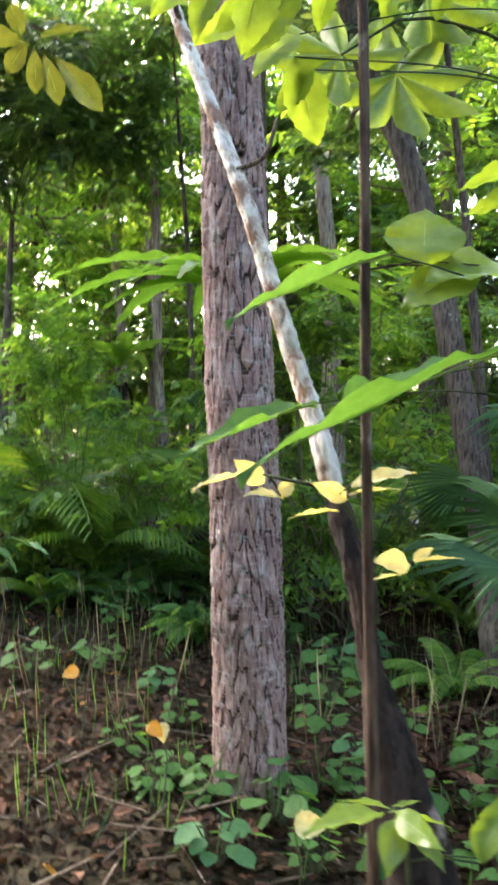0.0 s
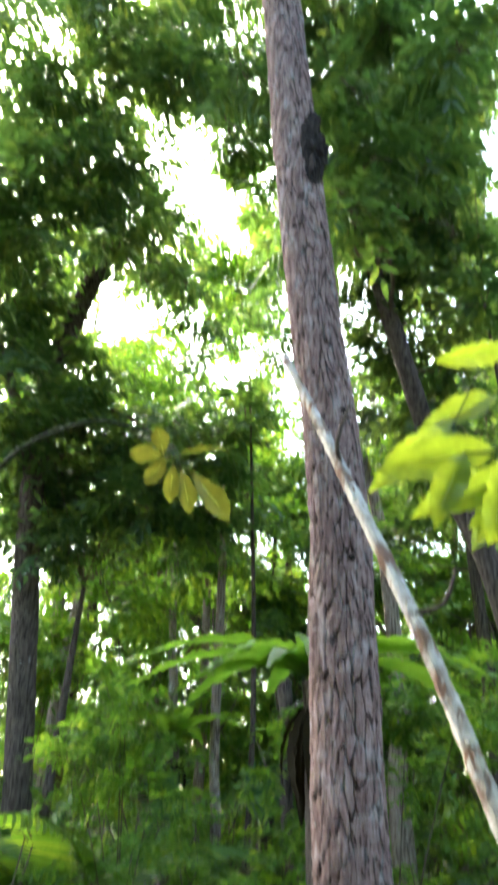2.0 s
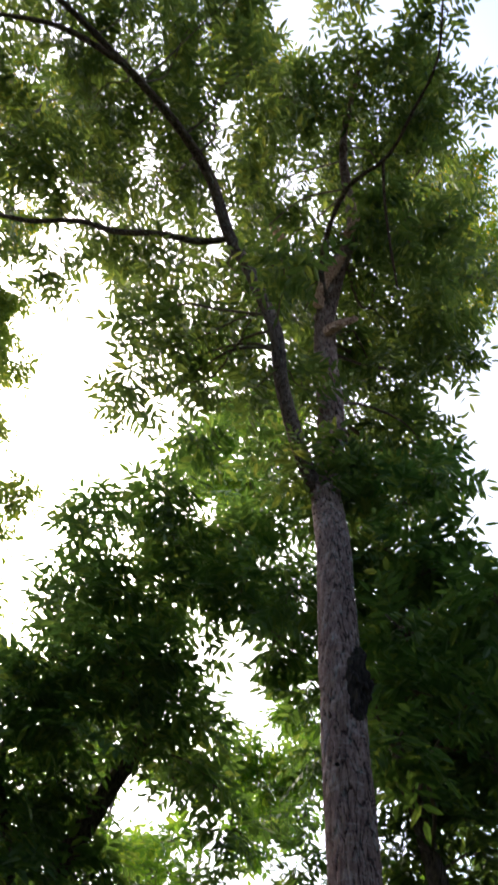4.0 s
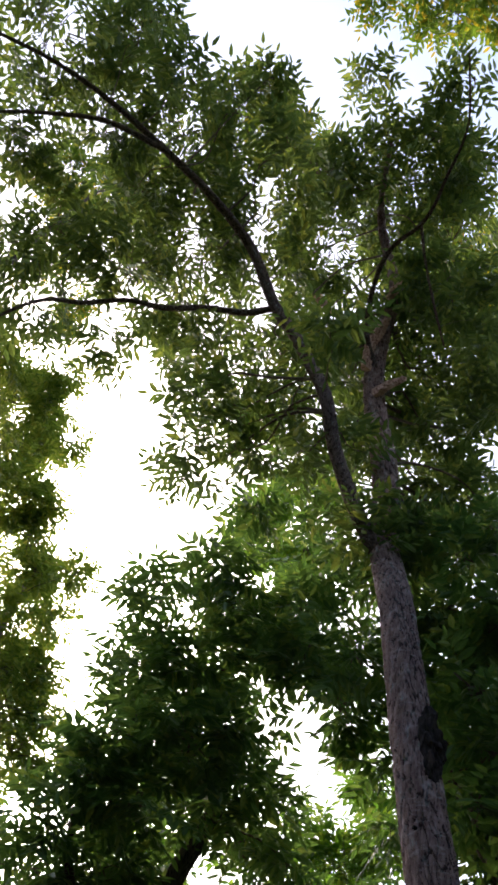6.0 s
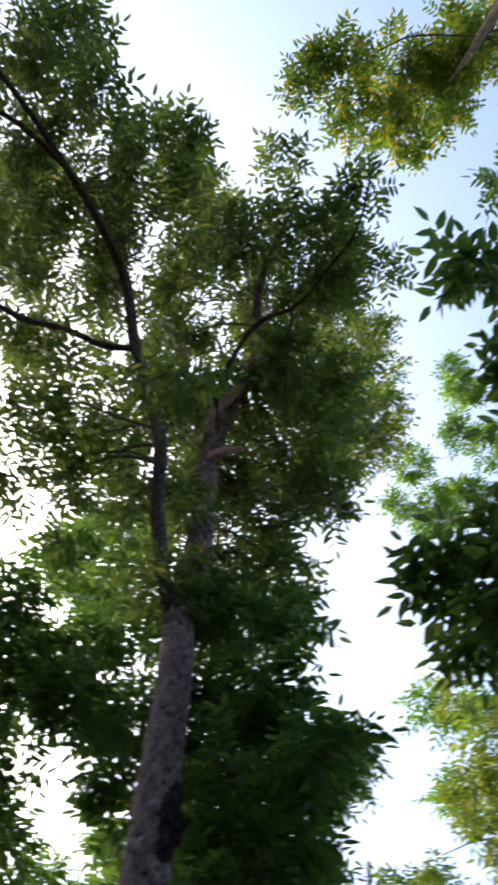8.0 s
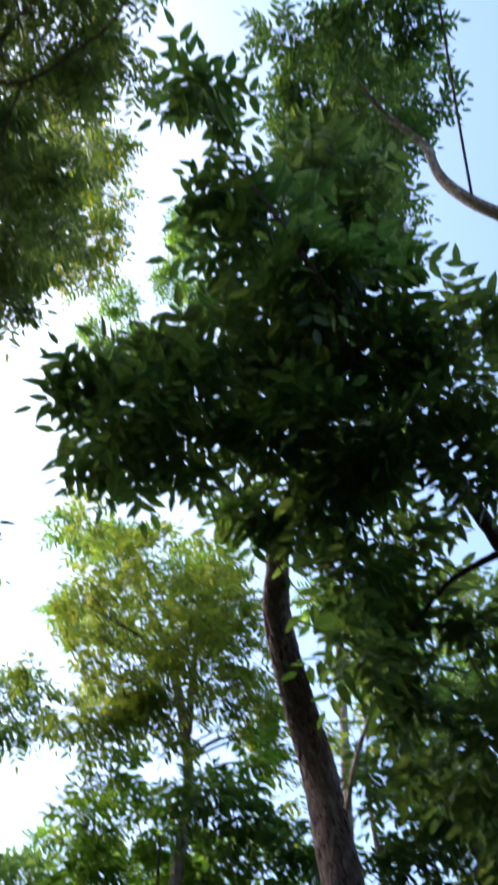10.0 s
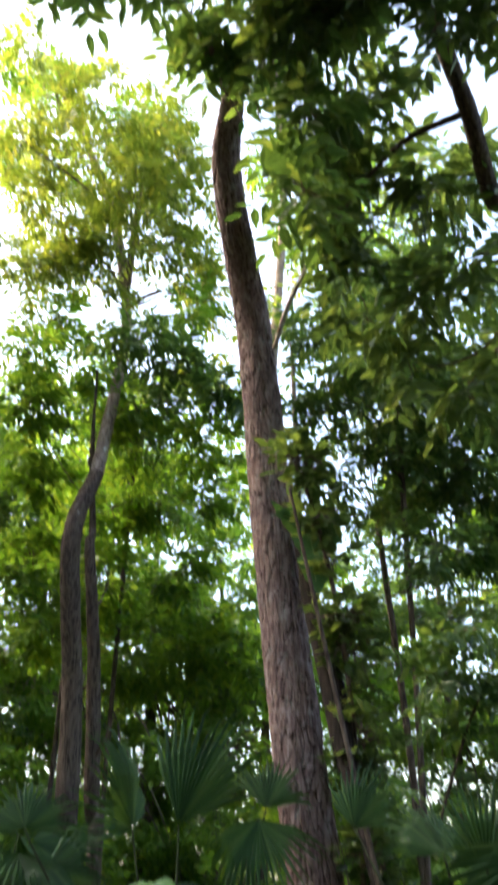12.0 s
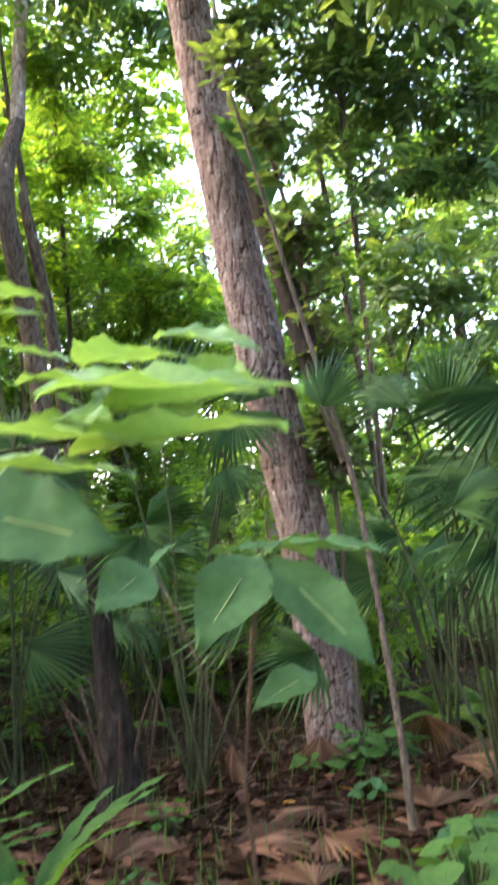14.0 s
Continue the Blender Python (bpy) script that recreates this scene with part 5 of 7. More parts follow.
tree("shadowed_tree", "dark trunked tree with a wide shadowed crown", LEFT_TRUNK, [LEFT_LIMB], TREE_LEFT_HIGH + TREE_LEFT_LOW + LEFT_PATCH, BARK_DARK, LEAF_MID,
     density=5.6, inset=0.2, leaflet=0.14, slim=0.34, sides=40)
tree("pale_tree", "slender pale tree with a sunlit feathery crown", [(4.5, 6.9, -0.05, 0.11), (4.3, 6.7, 1.5, 0.1)] + PALE_TRUNK[:3], [PALE_TRUNK[2:], PALE_FORK],
     TREE_PALE + TREE_PALE_LOW, BARK_DARK, LEAF_OLIVE, limb_bark=BARK_GREY, density=5.0, leaflet=0.11, inset=0.1, sides=40)
tree("sunlit_tree", "high tree with sunlit golden green leaves", [(3.2, -4.2, -0.05, 0.2), (2.9, -3.8, 3.0, 0.17), (2.3, -3.0, 7.0, 0.13)] + GOLD_LIMB[:2],
     [GOLD_LIMB[1:]], TREE_GOLD, BARK_GREY, LEAF_SUNLIT, density=11.0, leaflet=0.1, inset=0.13, sides=30)
tree("overhanging_tree", "high crown of mid green leaves overhead", [(6.6, -0.6, -0.05, 0.18), (6.2, -0.4, 4.0, 0.14), (5.0, 0.0, 7.8, 0.09)] + HIGH_LIMB[:2],
     [HIGH_LIMB[1:]], TREE_HIGH_RIGHT, BARK_GREY, LEAF_MID, density=7.5, leaflet=0.11, inset=0.13, sides=30)
tree("far_tree", "distant olive green tree beside the clearing", [(-6.2, 8.2, -0.05, 0.16), (-6.0, 8.0, 5.0, 0.12), (-5.4, 7.2, 10.0, 0.05)], [],
     TREE_FAR_LEFT + TREE_TOP_LEFT_EDGE, BARK_GREY, LEAF_OLIVE, density=15.0, leaflet=0.1, inset=0.1, crown_from=0.15, fine=0.4)
tree("far_tree", "distant green tree behind the tall trunk", [(0.1, 10.4, -0.05, 0.11), (0.02, 8.66, 3.0, 0.09), (0.02, 8.16, 8.11, 0.060), (-0.46, 7.34, 9.79, 0.030)], [], TREE_BEHIND,
     BARK_GREY, LEAF_LIGHT, density=9.0, crown_from=0.2, fine=0.4)
tree("far_tree", "distant pale green tree against the open sky", [(6.34, 6.01, -0.05, 0.07), (6.23, 5.99, 3.31, 0.06), (5.93, 5.99, 5.46, 0.055), (6.22, 5.93, 9.99, 0.05), (5.70, 5.74, 13.10, 0.040), (4.67, 5.17, 15.00, 0.020)], [], TREE_PALE_GAP,
     BARK_GREY, LEAF_LIGHT, density=11.0, leaflet=0.1)
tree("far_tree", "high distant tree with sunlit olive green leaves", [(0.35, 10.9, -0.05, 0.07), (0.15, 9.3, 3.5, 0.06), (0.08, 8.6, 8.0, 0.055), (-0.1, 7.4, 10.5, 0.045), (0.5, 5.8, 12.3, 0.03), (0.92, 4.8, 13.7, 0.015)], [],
     GOLD_BACK_RIGHT, BARK_DARK, LEAF_SUNLIT, density=12.0, leaflet=0.1, inset=0.1, crown_from=0.7, fine=0.5)
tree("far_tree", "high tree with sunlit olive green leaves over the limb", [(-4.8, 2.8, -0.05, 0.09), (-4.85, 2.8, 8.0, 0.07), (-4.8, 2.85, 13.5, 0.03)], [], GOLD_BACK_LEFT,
     BARK_DARK, LEAF_SUNLIT, density=12.0, leaflet=0.1, inset=0.1, crown_from=0.6, fine=0.5)
tree("understory_tree", "thin tree with loose mid green foliage", [(6.6, 4.9, -0.05, 0.03), (6.5, 4.7, 3.0, 0.026), (6.2, 4.4, 6.5, 0.03)], [BRANCH_THIN_R],
     TREE_MID_RIGHT + RIGHT_FRONT, BARK_DARK, LEAF_MID, density=7.0)
tree("understory_tree", "thin tree with loose green foliage behind palms", [(5.4, 7.9, -0.05, 0.028), (5.3, 7.7, 3.0, 0.024), (5.1, 7.3, 6.0, 0.03)], [],
     TREE_MID_LEFT, BARK_DARK, LEAF_LIGHT, density=8.0)

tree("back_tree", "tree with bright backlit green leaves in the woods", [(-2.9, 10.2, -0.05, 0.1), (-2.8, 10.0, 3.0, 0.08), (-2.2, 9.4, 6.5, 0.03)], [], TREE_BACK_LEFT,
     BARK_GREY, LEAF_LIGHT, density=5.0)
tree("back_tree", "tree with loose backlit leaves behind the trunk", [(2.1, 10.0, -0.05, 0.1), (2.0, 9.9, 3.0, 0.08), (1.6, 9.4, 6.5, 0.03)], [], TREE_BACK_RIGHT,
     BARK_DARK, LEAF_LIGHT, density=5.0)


tree("back_tree", "tree with loose mid green foliage beyond the palms", [(7.6, 5.6, -0.05, 0.045), (7.4, 5.5, 2.5, 0.035), (7.0, 5.4, 5.2, 0.03)], [], TREE_FILL_RIGHT + WOODS_FILL_EAST,
     BARK_DARK, LEAF_MID, density=9.0)
tree("back_tree", "tree with loose mid green foliage behind the pale tree", [(5.2, 8.6, -0.05, 0.028), (5.1, 8.4, 3.0, 0.024), (4.9, 7.9, 6.4, 0.03)], [], TREE_FILL_LEFT + FILL_PATCH + WOODS_FILL,
     BARK_DARK, LEAF_LIGHT, density=5.5)

tree("understory_tree", "thin tree with shadowed leaves behind the tall trunk", [(1.9, 6.6, -0.05, 0.05), (1.7, 6.5, 2.5, 0.035), (1.2, 5.9, 5.6, 0.01)], [], FILL_RIGHT_OF_TRUNK,
     BARK_DARK, LEAF_DARK, density=6.5, leaflet=0.13, inset=0.19)
tree("understory_tree", "thin tree with loose leaves beside the tall trunk", [(-0.6, 8.4, -0.05, 0.032), (-0.55, 8.2, 2.5, 0.024), (-0.7, 7.4, 5.6, 0.006)], [], FILL_LEFT_OF_TRUNK + FILL_TRUNK_LEFT + SHADE_LEFT,
     BARK_DARK, LEAF_MID, density=5.5, leaflet=0.125, inset=0.18, crown_from=0.2, fine=0.5)
tree("understory_tree", "low tree with dense shaded foliage", [(-2.4, 8.3, -0.05, 0.06), (-2.35, 8.2, 1.5, 0.05), (-2.2, 8.0, 3.6, 0.02)], [], LEFT_DARK,
     BARK_DARK, LEAF_MID, density=6.0, leaflet=0.14, crown_from=0.15, fine=0.6)
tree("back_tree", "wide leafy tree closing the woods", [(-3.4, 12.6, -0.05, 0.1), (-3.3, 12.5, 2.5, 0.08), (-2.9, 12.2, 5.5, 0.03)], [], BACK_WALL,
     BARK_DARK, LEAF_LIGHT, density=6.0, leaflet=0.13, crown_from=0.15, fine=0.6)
# tree added mostly out of view to keep sun glare off the herbs
tree("back_tree", "added tree screening the ground from the sun, mid green foliage", [(-5.2, 11.4, -0.05, 0.12), (-5.2, 11.3, 3.0, 0.1), (-5.1, 11.0, 6.5, 0.04)], [], SCREEN_LEFT,
     BARK_DARK, LEAF_MID, density=7.0, leaflet=0.13, crown_from=0.3)
# crown placed to keep sun off the leaning trunk, within the foliage behind
tree("back_tree", "tall tree with mid green foliage behind the trunk", [(2.6, 10.9, -0.05, 0.1), (2.5, 10.8, 4.0, 0.08), (2.2, 10.2, 8.5, 0.04)], [], SUN_SCREEN,
     BARK_DARK, LEAF_MID, density=8.0, leaflet=0.12, crown_from=0.3)
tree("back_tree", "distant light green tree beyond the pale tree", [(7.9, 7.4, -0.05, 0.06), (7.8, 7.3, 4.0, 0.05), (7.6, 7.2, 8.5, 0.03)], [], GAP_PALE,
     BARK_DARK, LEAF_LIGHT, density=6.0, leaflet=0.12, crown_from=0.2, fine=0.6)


def bare_stem(points, bark, label, sides=14, relief=0.004):
    base = Vector(points[0][:3])
    th = thing("tree_stem", base, label, "tree")
    v, q = tube(np.asarray(points) - np.array([*base, 0]), sides, 0.05, relief=relief, seed=len(points), wobble=0.05, flare=0.15)
    part("trunk", mesh_from("trunk", v, q, bark), th)
    for k, f in enumerate((0.45, 0.62, 0.8, 0.9)):
        j = spline(points, 0.05)
        j = j[int(f * (len(j) - 1))]
        p = j[:3] - np.array(base)
        a = 2.3 * k + base.x
        d = np.array([math.cos(a), math.sin(a), 0.9]) * (0.35 + 0.1 * k)
        v, q = tube([(*p, j[3] * 0.3), (*(p + 0.5 * d), j[3] * 0.2), (*(p + d + np.array([0, 0, 0.1])), 0.003)], 6, 0.08)
        part("side_branch", mesh_from("side_branch", v, q, TWIG), th)
    return th


def to_ground(points):
    x, y, z, r = points[0]
    return [(x, y, float(height(x, y)) - 0.05, r * 1.1)] + [p for p in points if p[2] > 0.15]


for pts, bark, label in ((STEM_FAR, BARK_GREY, "slim grey tree stem far back"), (STEM_PALE, BARK_GREY, "slim pale tree stem in the undergrowth"),
                         (STEM_RIGHT, BARK_GREY, "blotched grey tree trunk behind the palm leaves"), (STEM_SHADE, BARK_DARK, "dark stem under the fern"),
                         (STEM_SMALL, BARK_GREY, "short thin grey stem"), (PAIR_STEM, BARK_DARK, "dark twin stem among palms")):
    bare_stem(to_ground(pts), bark, label)

# ---- leaning dead pole, sapling, creeper ----
pole = thing("dead_pole", POLE[0][:3], "leaning bleached dead branch with brown blotches", "dead branch")
for pts, bark, nm, lb in ((POLE[:11] + [(*POLE[11][:3], 0.009)], BARK_ROT, "butt", "dark brown rotting foot"), ([(*POLE[10][:3], 0.005)] + POLE[11:], BARK_PALE, "stem", "bleached white upper stem")):
    v, q = tube(np.asarray(pts) - np.array([*POLE[0][:3], 0]), 48, 0.008, relief=0.0055, cell=(0.02, 0.05), seed=4, wobble=0.17)
    part(nm, mesh_from(nm, v, q, bark), pole, lb)
for pts in ([(-0.03, 1.74, 2.05, 0.006), (0.03, 1.72, 2.07, 0.005), (0.055, 1.71, 2.14, 0.003)], [(-0.16, 2.0, 2.48, 0.007), (-0.17, 1.97, 2.52, 0.006), (-0.14, 1.95, 2.62, 0.003)]):
    v, q = tube(np.asarray(pts) - np.array([*POLE[0][:3], 0]), 6, 0.02)
    part("twig_stub", mesh_from("twig_stub", v, q, TWIG), pole, "short dark broken twig")


def outline_leaf(kind, nl=18, nw=3):
    """A leaf of length 1 along x and width 1, with a midrib, side veins and a soft curl."""
    u = np.linspace(0, 1, nl + 1)
    if kind == "heart":
        w = np.clip(np.sin(np.pi * u ** 0.62), 0, None) ** 0.75 * (1 + 0.06 * np.cos(u * 27) + 0.035 * np.cos(u * 46 + 1))
    elif kind == "round":
        w = np.sin(np.pi * u ** 0.75) ** 0.55
    elif kind == "obovate":
        w = np.sin(np.pi * u ** 1.35) ** 0.9
    elif kind == "toothed":
        w = np.sin(np.pi * u ** 0.85) ** 0.8 * (1 + 0.09 * np.cos(u * 44))
    else:
        w = np.sin(np.pi * u ** 0.8) ** 1.05
    w = 0.5 * w
    s = np.linspace(-1, 1, 2 * nw + 1)
    uu, ss = np.meshgrid(u, s, indexing="ij")
    x = uu + 0.0
    y = ss * w[:, None]
    vein = 0.012 * np.cos(uu * 2 * np.pi * 7 - abs(ss) * 3.5) * abs(ss)
    z = 0.13 * abs(ss) ** 1.2 * w[:, None] * 1.2 + vein - 0.16 * uu ** 2 + 0.02 * np.sin(uu * 9 + ss * 2) + 0.022 * np.sin(uu * 21 + 2.5 * np.sign(ss)) * ss * ss
    n = 2 * nw + 1
    i, j = np.meshgrid(np.arange(nl), np.arange(2 * nw), indexing="ij")
    quads = np.stack([i * n + j, (i + 1) * n + j, (i + 1) * n + j + 1, i * n + j + 1], -1).reshape(-1, 4)
    return np.stack([x, y, z], -1).reshape(-1, 3), quads


def lobed_leaf(lobes=7):
    """A wide leaf cut into pointed lobes, about 1 across."""
    a = np.linspace(-2.6, 2.6, lobes * 8 + 1)
    r = 0.24 + 0.3 * (1 - 2 * abs((a * lobes / 5.2 + 0.5) % 1.0 - 0.5)) ** 0.75 * (1 - 0.25 * abs(a) / 2.6)
    rings = np.linspace(0, 1, 5)
    rr, aa = np.meshgrid(rings, np.arange(len(a)), indexing="ij")
    rad = rr * r[aa.astype(int)]
    ang = a[aa.astype(int)]
    z = 0.05 * np.cos(ang * lobes / 5.2 * 2 * np.pi) * rr - 0.14 * rad
    n = len(a)
    i, j = np.meshgrid(np.arange(4), np.arange(n - 1), indexing="ij")
    quads = np.stack([i * n + j, (i + 1) * n + j, (i + 1) * n + j + 1, i * n + j + 1], -1).reshape(-1, 4)
    return np.stack([rad * np.cos(ang), rad * np.sin(ang), z], -1).reshape(-1, 3), quads


LEAF_SHAPES = {k: outline_leaf(k) for k in ("ovate", "heart", "obovate", "toothed")}
LEAF_SHAPES["lobed"] = lobed_leaf()


def leaf_matrix(base, tip, facing, roll=0.0):
    """Axes of a leaf from its stalk end to its tip; facing: the way its upper side looks."""
    x = Vector(tip) - Vector(base)
    L = x.length
    x.normalize()
    z = Vector(facing)
    z = (z - x * z.dot(x)).normalized()
    y = z.cross(x)
    m = Matrix((x, y, z)).transposed().to_4x4()
    return Matrix.Translation(base) @ m @ Matrix.Rotation(roll, 4, "X"), L


def leafy(name, label, category, base, stem, rows, shape, material, stem_mat, stalks=True, group="", twist=0.25, lumpy=0.06):
    """A plant with single large leaves: rows of stalk end, tip, width to length and whether the blade stands up or lies flat."""
    if base[2] < 0.1:
        base = (base[0], base[1], float(height(*base[:2])) - 0.01)
        if stem:
            stem = [(*stem[0][:2], base[2] - 0.02, stem[0][3])] + [p for p in stem[1:] if p[2] > base[2] + 0.05]
    th = thing(name, base, label, category, group)
    o = Vector(base)
    joints = spline(stem, 0.06) if stem else None
    if stem:
        v, q = tube(np.asarray(stem) - np.array([*base, 0]), 12, 0.02, wobble=lumpy, seed=2)
        part("stem", mesh_from("stem", v, q, stem_mat), th)
    for bx, by, bz, tx, ty, tz, w, stands in rows:
        b, t = Vector((bx, by, bz)), Vector((tx, ty, tz))
        face = Vector((-bx, -by, 1.4 - bz)).normalized() + Vector((0, 0, 0.35)) if stands else Vector((RNG.normal(0, 0.15), RNG.normal(0, 0.15), 1))
        m, L = leaf_matrix(b - o, t - o, face, RNG.normal(0, twist))
        vs, qs = LEAF_SHAPES[shape]
        vs = vs * np.array([L, L * w, L * (0.6 + 0.5 * w)])
        mw = np.array(m)
        vs = vs @ mw[:3, :3].T + mw[:3, 3]
        lf = part("leaf", mesh_from("leaf", vs, qs, material), th)
        thick = min(0.002, 0.009 * L)
        rib = spline([(0, 0, 0, thick), (0.35, 0, -0.02 + 0.5 * thick / L, thick * 0.8), (0.7, 0, -0.078 + 0.5 * thick / L, thick * 0.55), (0.97, 0, -0.15, thick * 0.3)], 0.12)
        rp = (rib[:, :3] * np.array([L, L * w, L * (0.6 + 0.5 * w)])) @ mw[:3, :3].T + mw[:3, 3]
        rv, rq = tube(np.column_stack([rp, rib[:, 3]]), 4, 0.05)
        part("midrib", mesh_from("midrib", rv, rq, material if material is LEAF_YELLOW else MIDRIB), lf)
        if stalks and stem:
            j = joints[np.argmin(np.linalg.norm(joints[:, :3] - np.array(b), axis=1) + 0.4 * np.maximum(0, joints[:, 2] - bz))]
            d = np.array(b - o) - (j[:3] - np.array(base))
            if np.linalg.norm(d) > 0.02:
                p0 = j[:3] - np.array(base)
                mid = p0 + d * 0.5 + np.array([0, 0, 0.06 * np.linalg.norm(d)])
                v, q = tube([(*p0, 0.0014), (*mid, 0.0013), (*np.array(b - o), 0.0012)], 6, 0.04)
                part("stalk", mesh_from("stalk", v, q, stem_mat), lf)
    return th


SB = (0.17, 1.05, 0.0)
leafy("sapling", "thin brown sapling with large lime green leaves", "sapling", SB, SAPLING_STEM, SAPLING_LEAVES[1:3], "ovate", LEAF_LIME, BARK_BROWN, lumpy=0.22)
leafy("lime_leaf_plant", "shrub with large backlit lime green leaves", "shrub", (0.45, 1.22, 0.0),
      [(0.45, 1.22, -0.02, 0.009), (0.44, 1.2, 0.9, 0.008), (0.42, 1.15, 1.5, 0.006), (0.38, 1.1, 1.74, 0.004)], SAPLING_LEAVES[3:6], "ovate", LEAF_LIME, GREEN_STEM)
leafy("long_leaf_plant", "shrub with long arching dull green leaves", "shrub", (0.47, 1.16, 0.0),
      [(0.47, 1.16, -0.02, 0.009), (0.46, 1.14, 0.9, 0.008), (0.44, 1.1, 1.45, 0.006), (0.4, 1.08, 1.64, 0.004)], SAPLING_LEAVES[:1] + SAPLING_LEAVES[6:], "ovate", HERB, GREEN_STEM, twist=0.06)
leafy("lime_leaf_plant", "tall shrub with broad lime green leaves overhead", "shrub", (0.75, 1.35, 0.0),
      [(0.75, 1.35, 0.0, 0.014), (0.72, 1.4, 1.2, 0.011), (0.6, 1.4, 2.1, 0.008), (0.4, 1.4, 2.5, 0.005), (0.1, 1.4, 2.62, 0.003)], TOP_LEAVES, "toothed", LEAF_LIME, GREEN_STEM)
lobed = thing("lobed_leaf_plant", (0.8, 1.5, 0.0), "slender plant with wide lobed yellow green leaves", "shrub")
v, q = tube([(0, 0, -0.02, 0.008), (-0.05, -0.02, 1.4, 0.006), (-0.25, -0.05, 2.05, 0.004), (-0.5, -0.08, 2.2, 0.003), (-0.65, -0.1, 2.13, 0.002)], 8, 0.05)
part("stem", mesh_from("stem", v, q, GREEN_STEM), lobed)
for px, py, pz, size, turn in ((0.15, 1.4, 2.13, 0.13, 2.4), (0.24, 1.4, 2.1, 0.15, -0.6), (0.3, 1.45, 2.25, 0.14, 0.4)):
    vs, qs = LEAF_SHAPES["lobed"]
    m = np.array(Matrix.Rotation(radians(62), 3, "X") @ Matrix.Rotation(turn, 3, "Z"))
    vs = (vs * size * 1.9) @ m.T + np.array([px - 0.8, py - 1.5, pz])
    part("leaf", mesh_from("leaf", vs, qs, LEAF_LIME), lobed)
leafy("yellow_leaf_shoot", "thin shoot with small yellow leaves on the dead pole", "shoot", (0.2, 1.34, 1.22),
      [(0.2, 1.34, 1.22, 0.004), (0.18, 1.28, 1.32, 0.0035), (0.13, 1.27, 1.42, 0.003), (0.03, 1.29, 1.45, 0.0025)], YELLOW_LEAVES,
      "ovate", LEAF_YELLOW, GREEN_STEM)
leafy("hanging_branch", "low branch with drooping olive leaves", "branch", (-1.9, 3.3, 0.0),
      [(-1.9, 3.3, -0.03, 0.02), (-1.85, 3.3, 1.6, 0.016), (-1.5, 3.15, 2.75, 0.011), (-1.1, 2.98, 3.0, 0.007), (-0.78, 2.93, 2.95, 0.004)], HANGING_LEAVES, "obovate", LEAF_DULL, GREEN_STEM)
leafy("edge_plant", "low plant with drooping pale green leaves", "shrub", (-1.45, 3.5, 0.0),
      [(-1.45, 3.5, -0.02, 0.009), (-1.4, 3.48, 0.8, 0.007), (-1.2, 3.42, 1.15, 0.005), (-0.98, 3.4, 1.16, 0.003)], LEFT_EDGE_LEAVES, "ovate", LEAF_SHADE, GREEN_STEM)
leafy("lime_herb", "young shrub with bright lime green leaves", "shrub", (0.23, 1.0, 0.0), [(0.23, 1.0, -0.02, 0.006), (0.22, 1.03, 0.6, 0.005), (0.19, 1.06, 1.05, 0.003)],
      LIME_HERB, "ovate", LEAF_LIME, GREEN_STEM)
leafy("broad_leaf_plant", "shrub with broad glossy pale green leaves", "shrub", (0.42, 1.28, 0.0),
      [(0.42, 1.28, -0.02, 0.009), (0.44, 1.27, 0.7, 0.008), (0.5, 1.25, 1.2, 0.006), (0.68, 1.18, 1.36, 0.004), (0.9, 1.1, 1.4, 0.003)], BROAD_LEAVES, "heart", LEAF_BROAD, GREEN_STEM, twist=0.12)
leafy("broad_leaf_plant", "single large bluish green leaf on a thin stalk", "shrub", (0.55, 1.3, 0.0),
      [(0.55, 1.3, -0.02, 0.006), (0.6, 1.2, 0.6, 0.005), (*BLUE_LEAF[0][:3], 0.003)], BLUE_LEAF, "heart", LEAF_SHADE, TWIG, twist=0.02)
leafy("broad_leaf_plant", "low shrub with broad dark green leaves", "shrub", (1.2, 1.25, 0.0),
      [(1.2, 1.25, 0.0, 0.005), (1.18, 1.22, 0.5, 0.0045), (1.14, 1.18, 0.82, 0.0035)], BROAD_LEAVES_LOW, "ovate", LEAF_SHADE, BARK_BROWN)
leafy("hanging_branch", "branch tip overhead with a whorl of large olive leaves", "branch", HIGH_LIMB[0][:3],
      [HIGH_LIMB[0][:3] + (0.012,), (1.315, -0.919, 9.726, 0.009), (0.922, -0.565, 8.848, 0.006), (1.124, -0.191, 8.634, 0.003)], WHORL_LEAVES, "obovate", LEAF_DULL, TWIG)
leafy("thin_leaning_stem", "thin grey leaning stem beside the trunk", "sapling", THIN_LEAN[0][:3], [(THIN_LEAN[0][0], THIN_LEAN[0][1], -0.05, 0.019)] + THIN_LEAN, [],
      "ovate", LEAF_MID, BARK_DARK)

# a creeper on the leaning tree
vine_foot = (VINE[0][0], VINE[0][1], float(height(*VINE[0][:2])) - 0.01)
vine = thing("creeper", vine_foot, "dark leafy creeper climbing the leaning trunk", "creeper")
v, q = tube(np.asarray([(*vine_foot, 0.013)] + VINE) - np.array([*vine_foot, 0]), 8, 0.06, wobble=0.1)
part("stem", mesh_from("stem", v, q, BARK_DARK), vine)
VINE_CLUMPS = [(x + 0.03, y - 0.02, z, 0.1 + 0.05 * (k % 3)) for k, (x, y, z, _) in enumerate(spline(VINE, 0.2)) if z > 1.5]
lv, tw = sprays(VINE_CLUMPS, 120.0, leaves=6, leaflet=0.1, slim=0.6, whorl=True)
part("twig_mass", mesh_from("twig_mass", tw[0] - np.array(vine_foot), tw[1], TWIG, False), vine, kind="stuff")
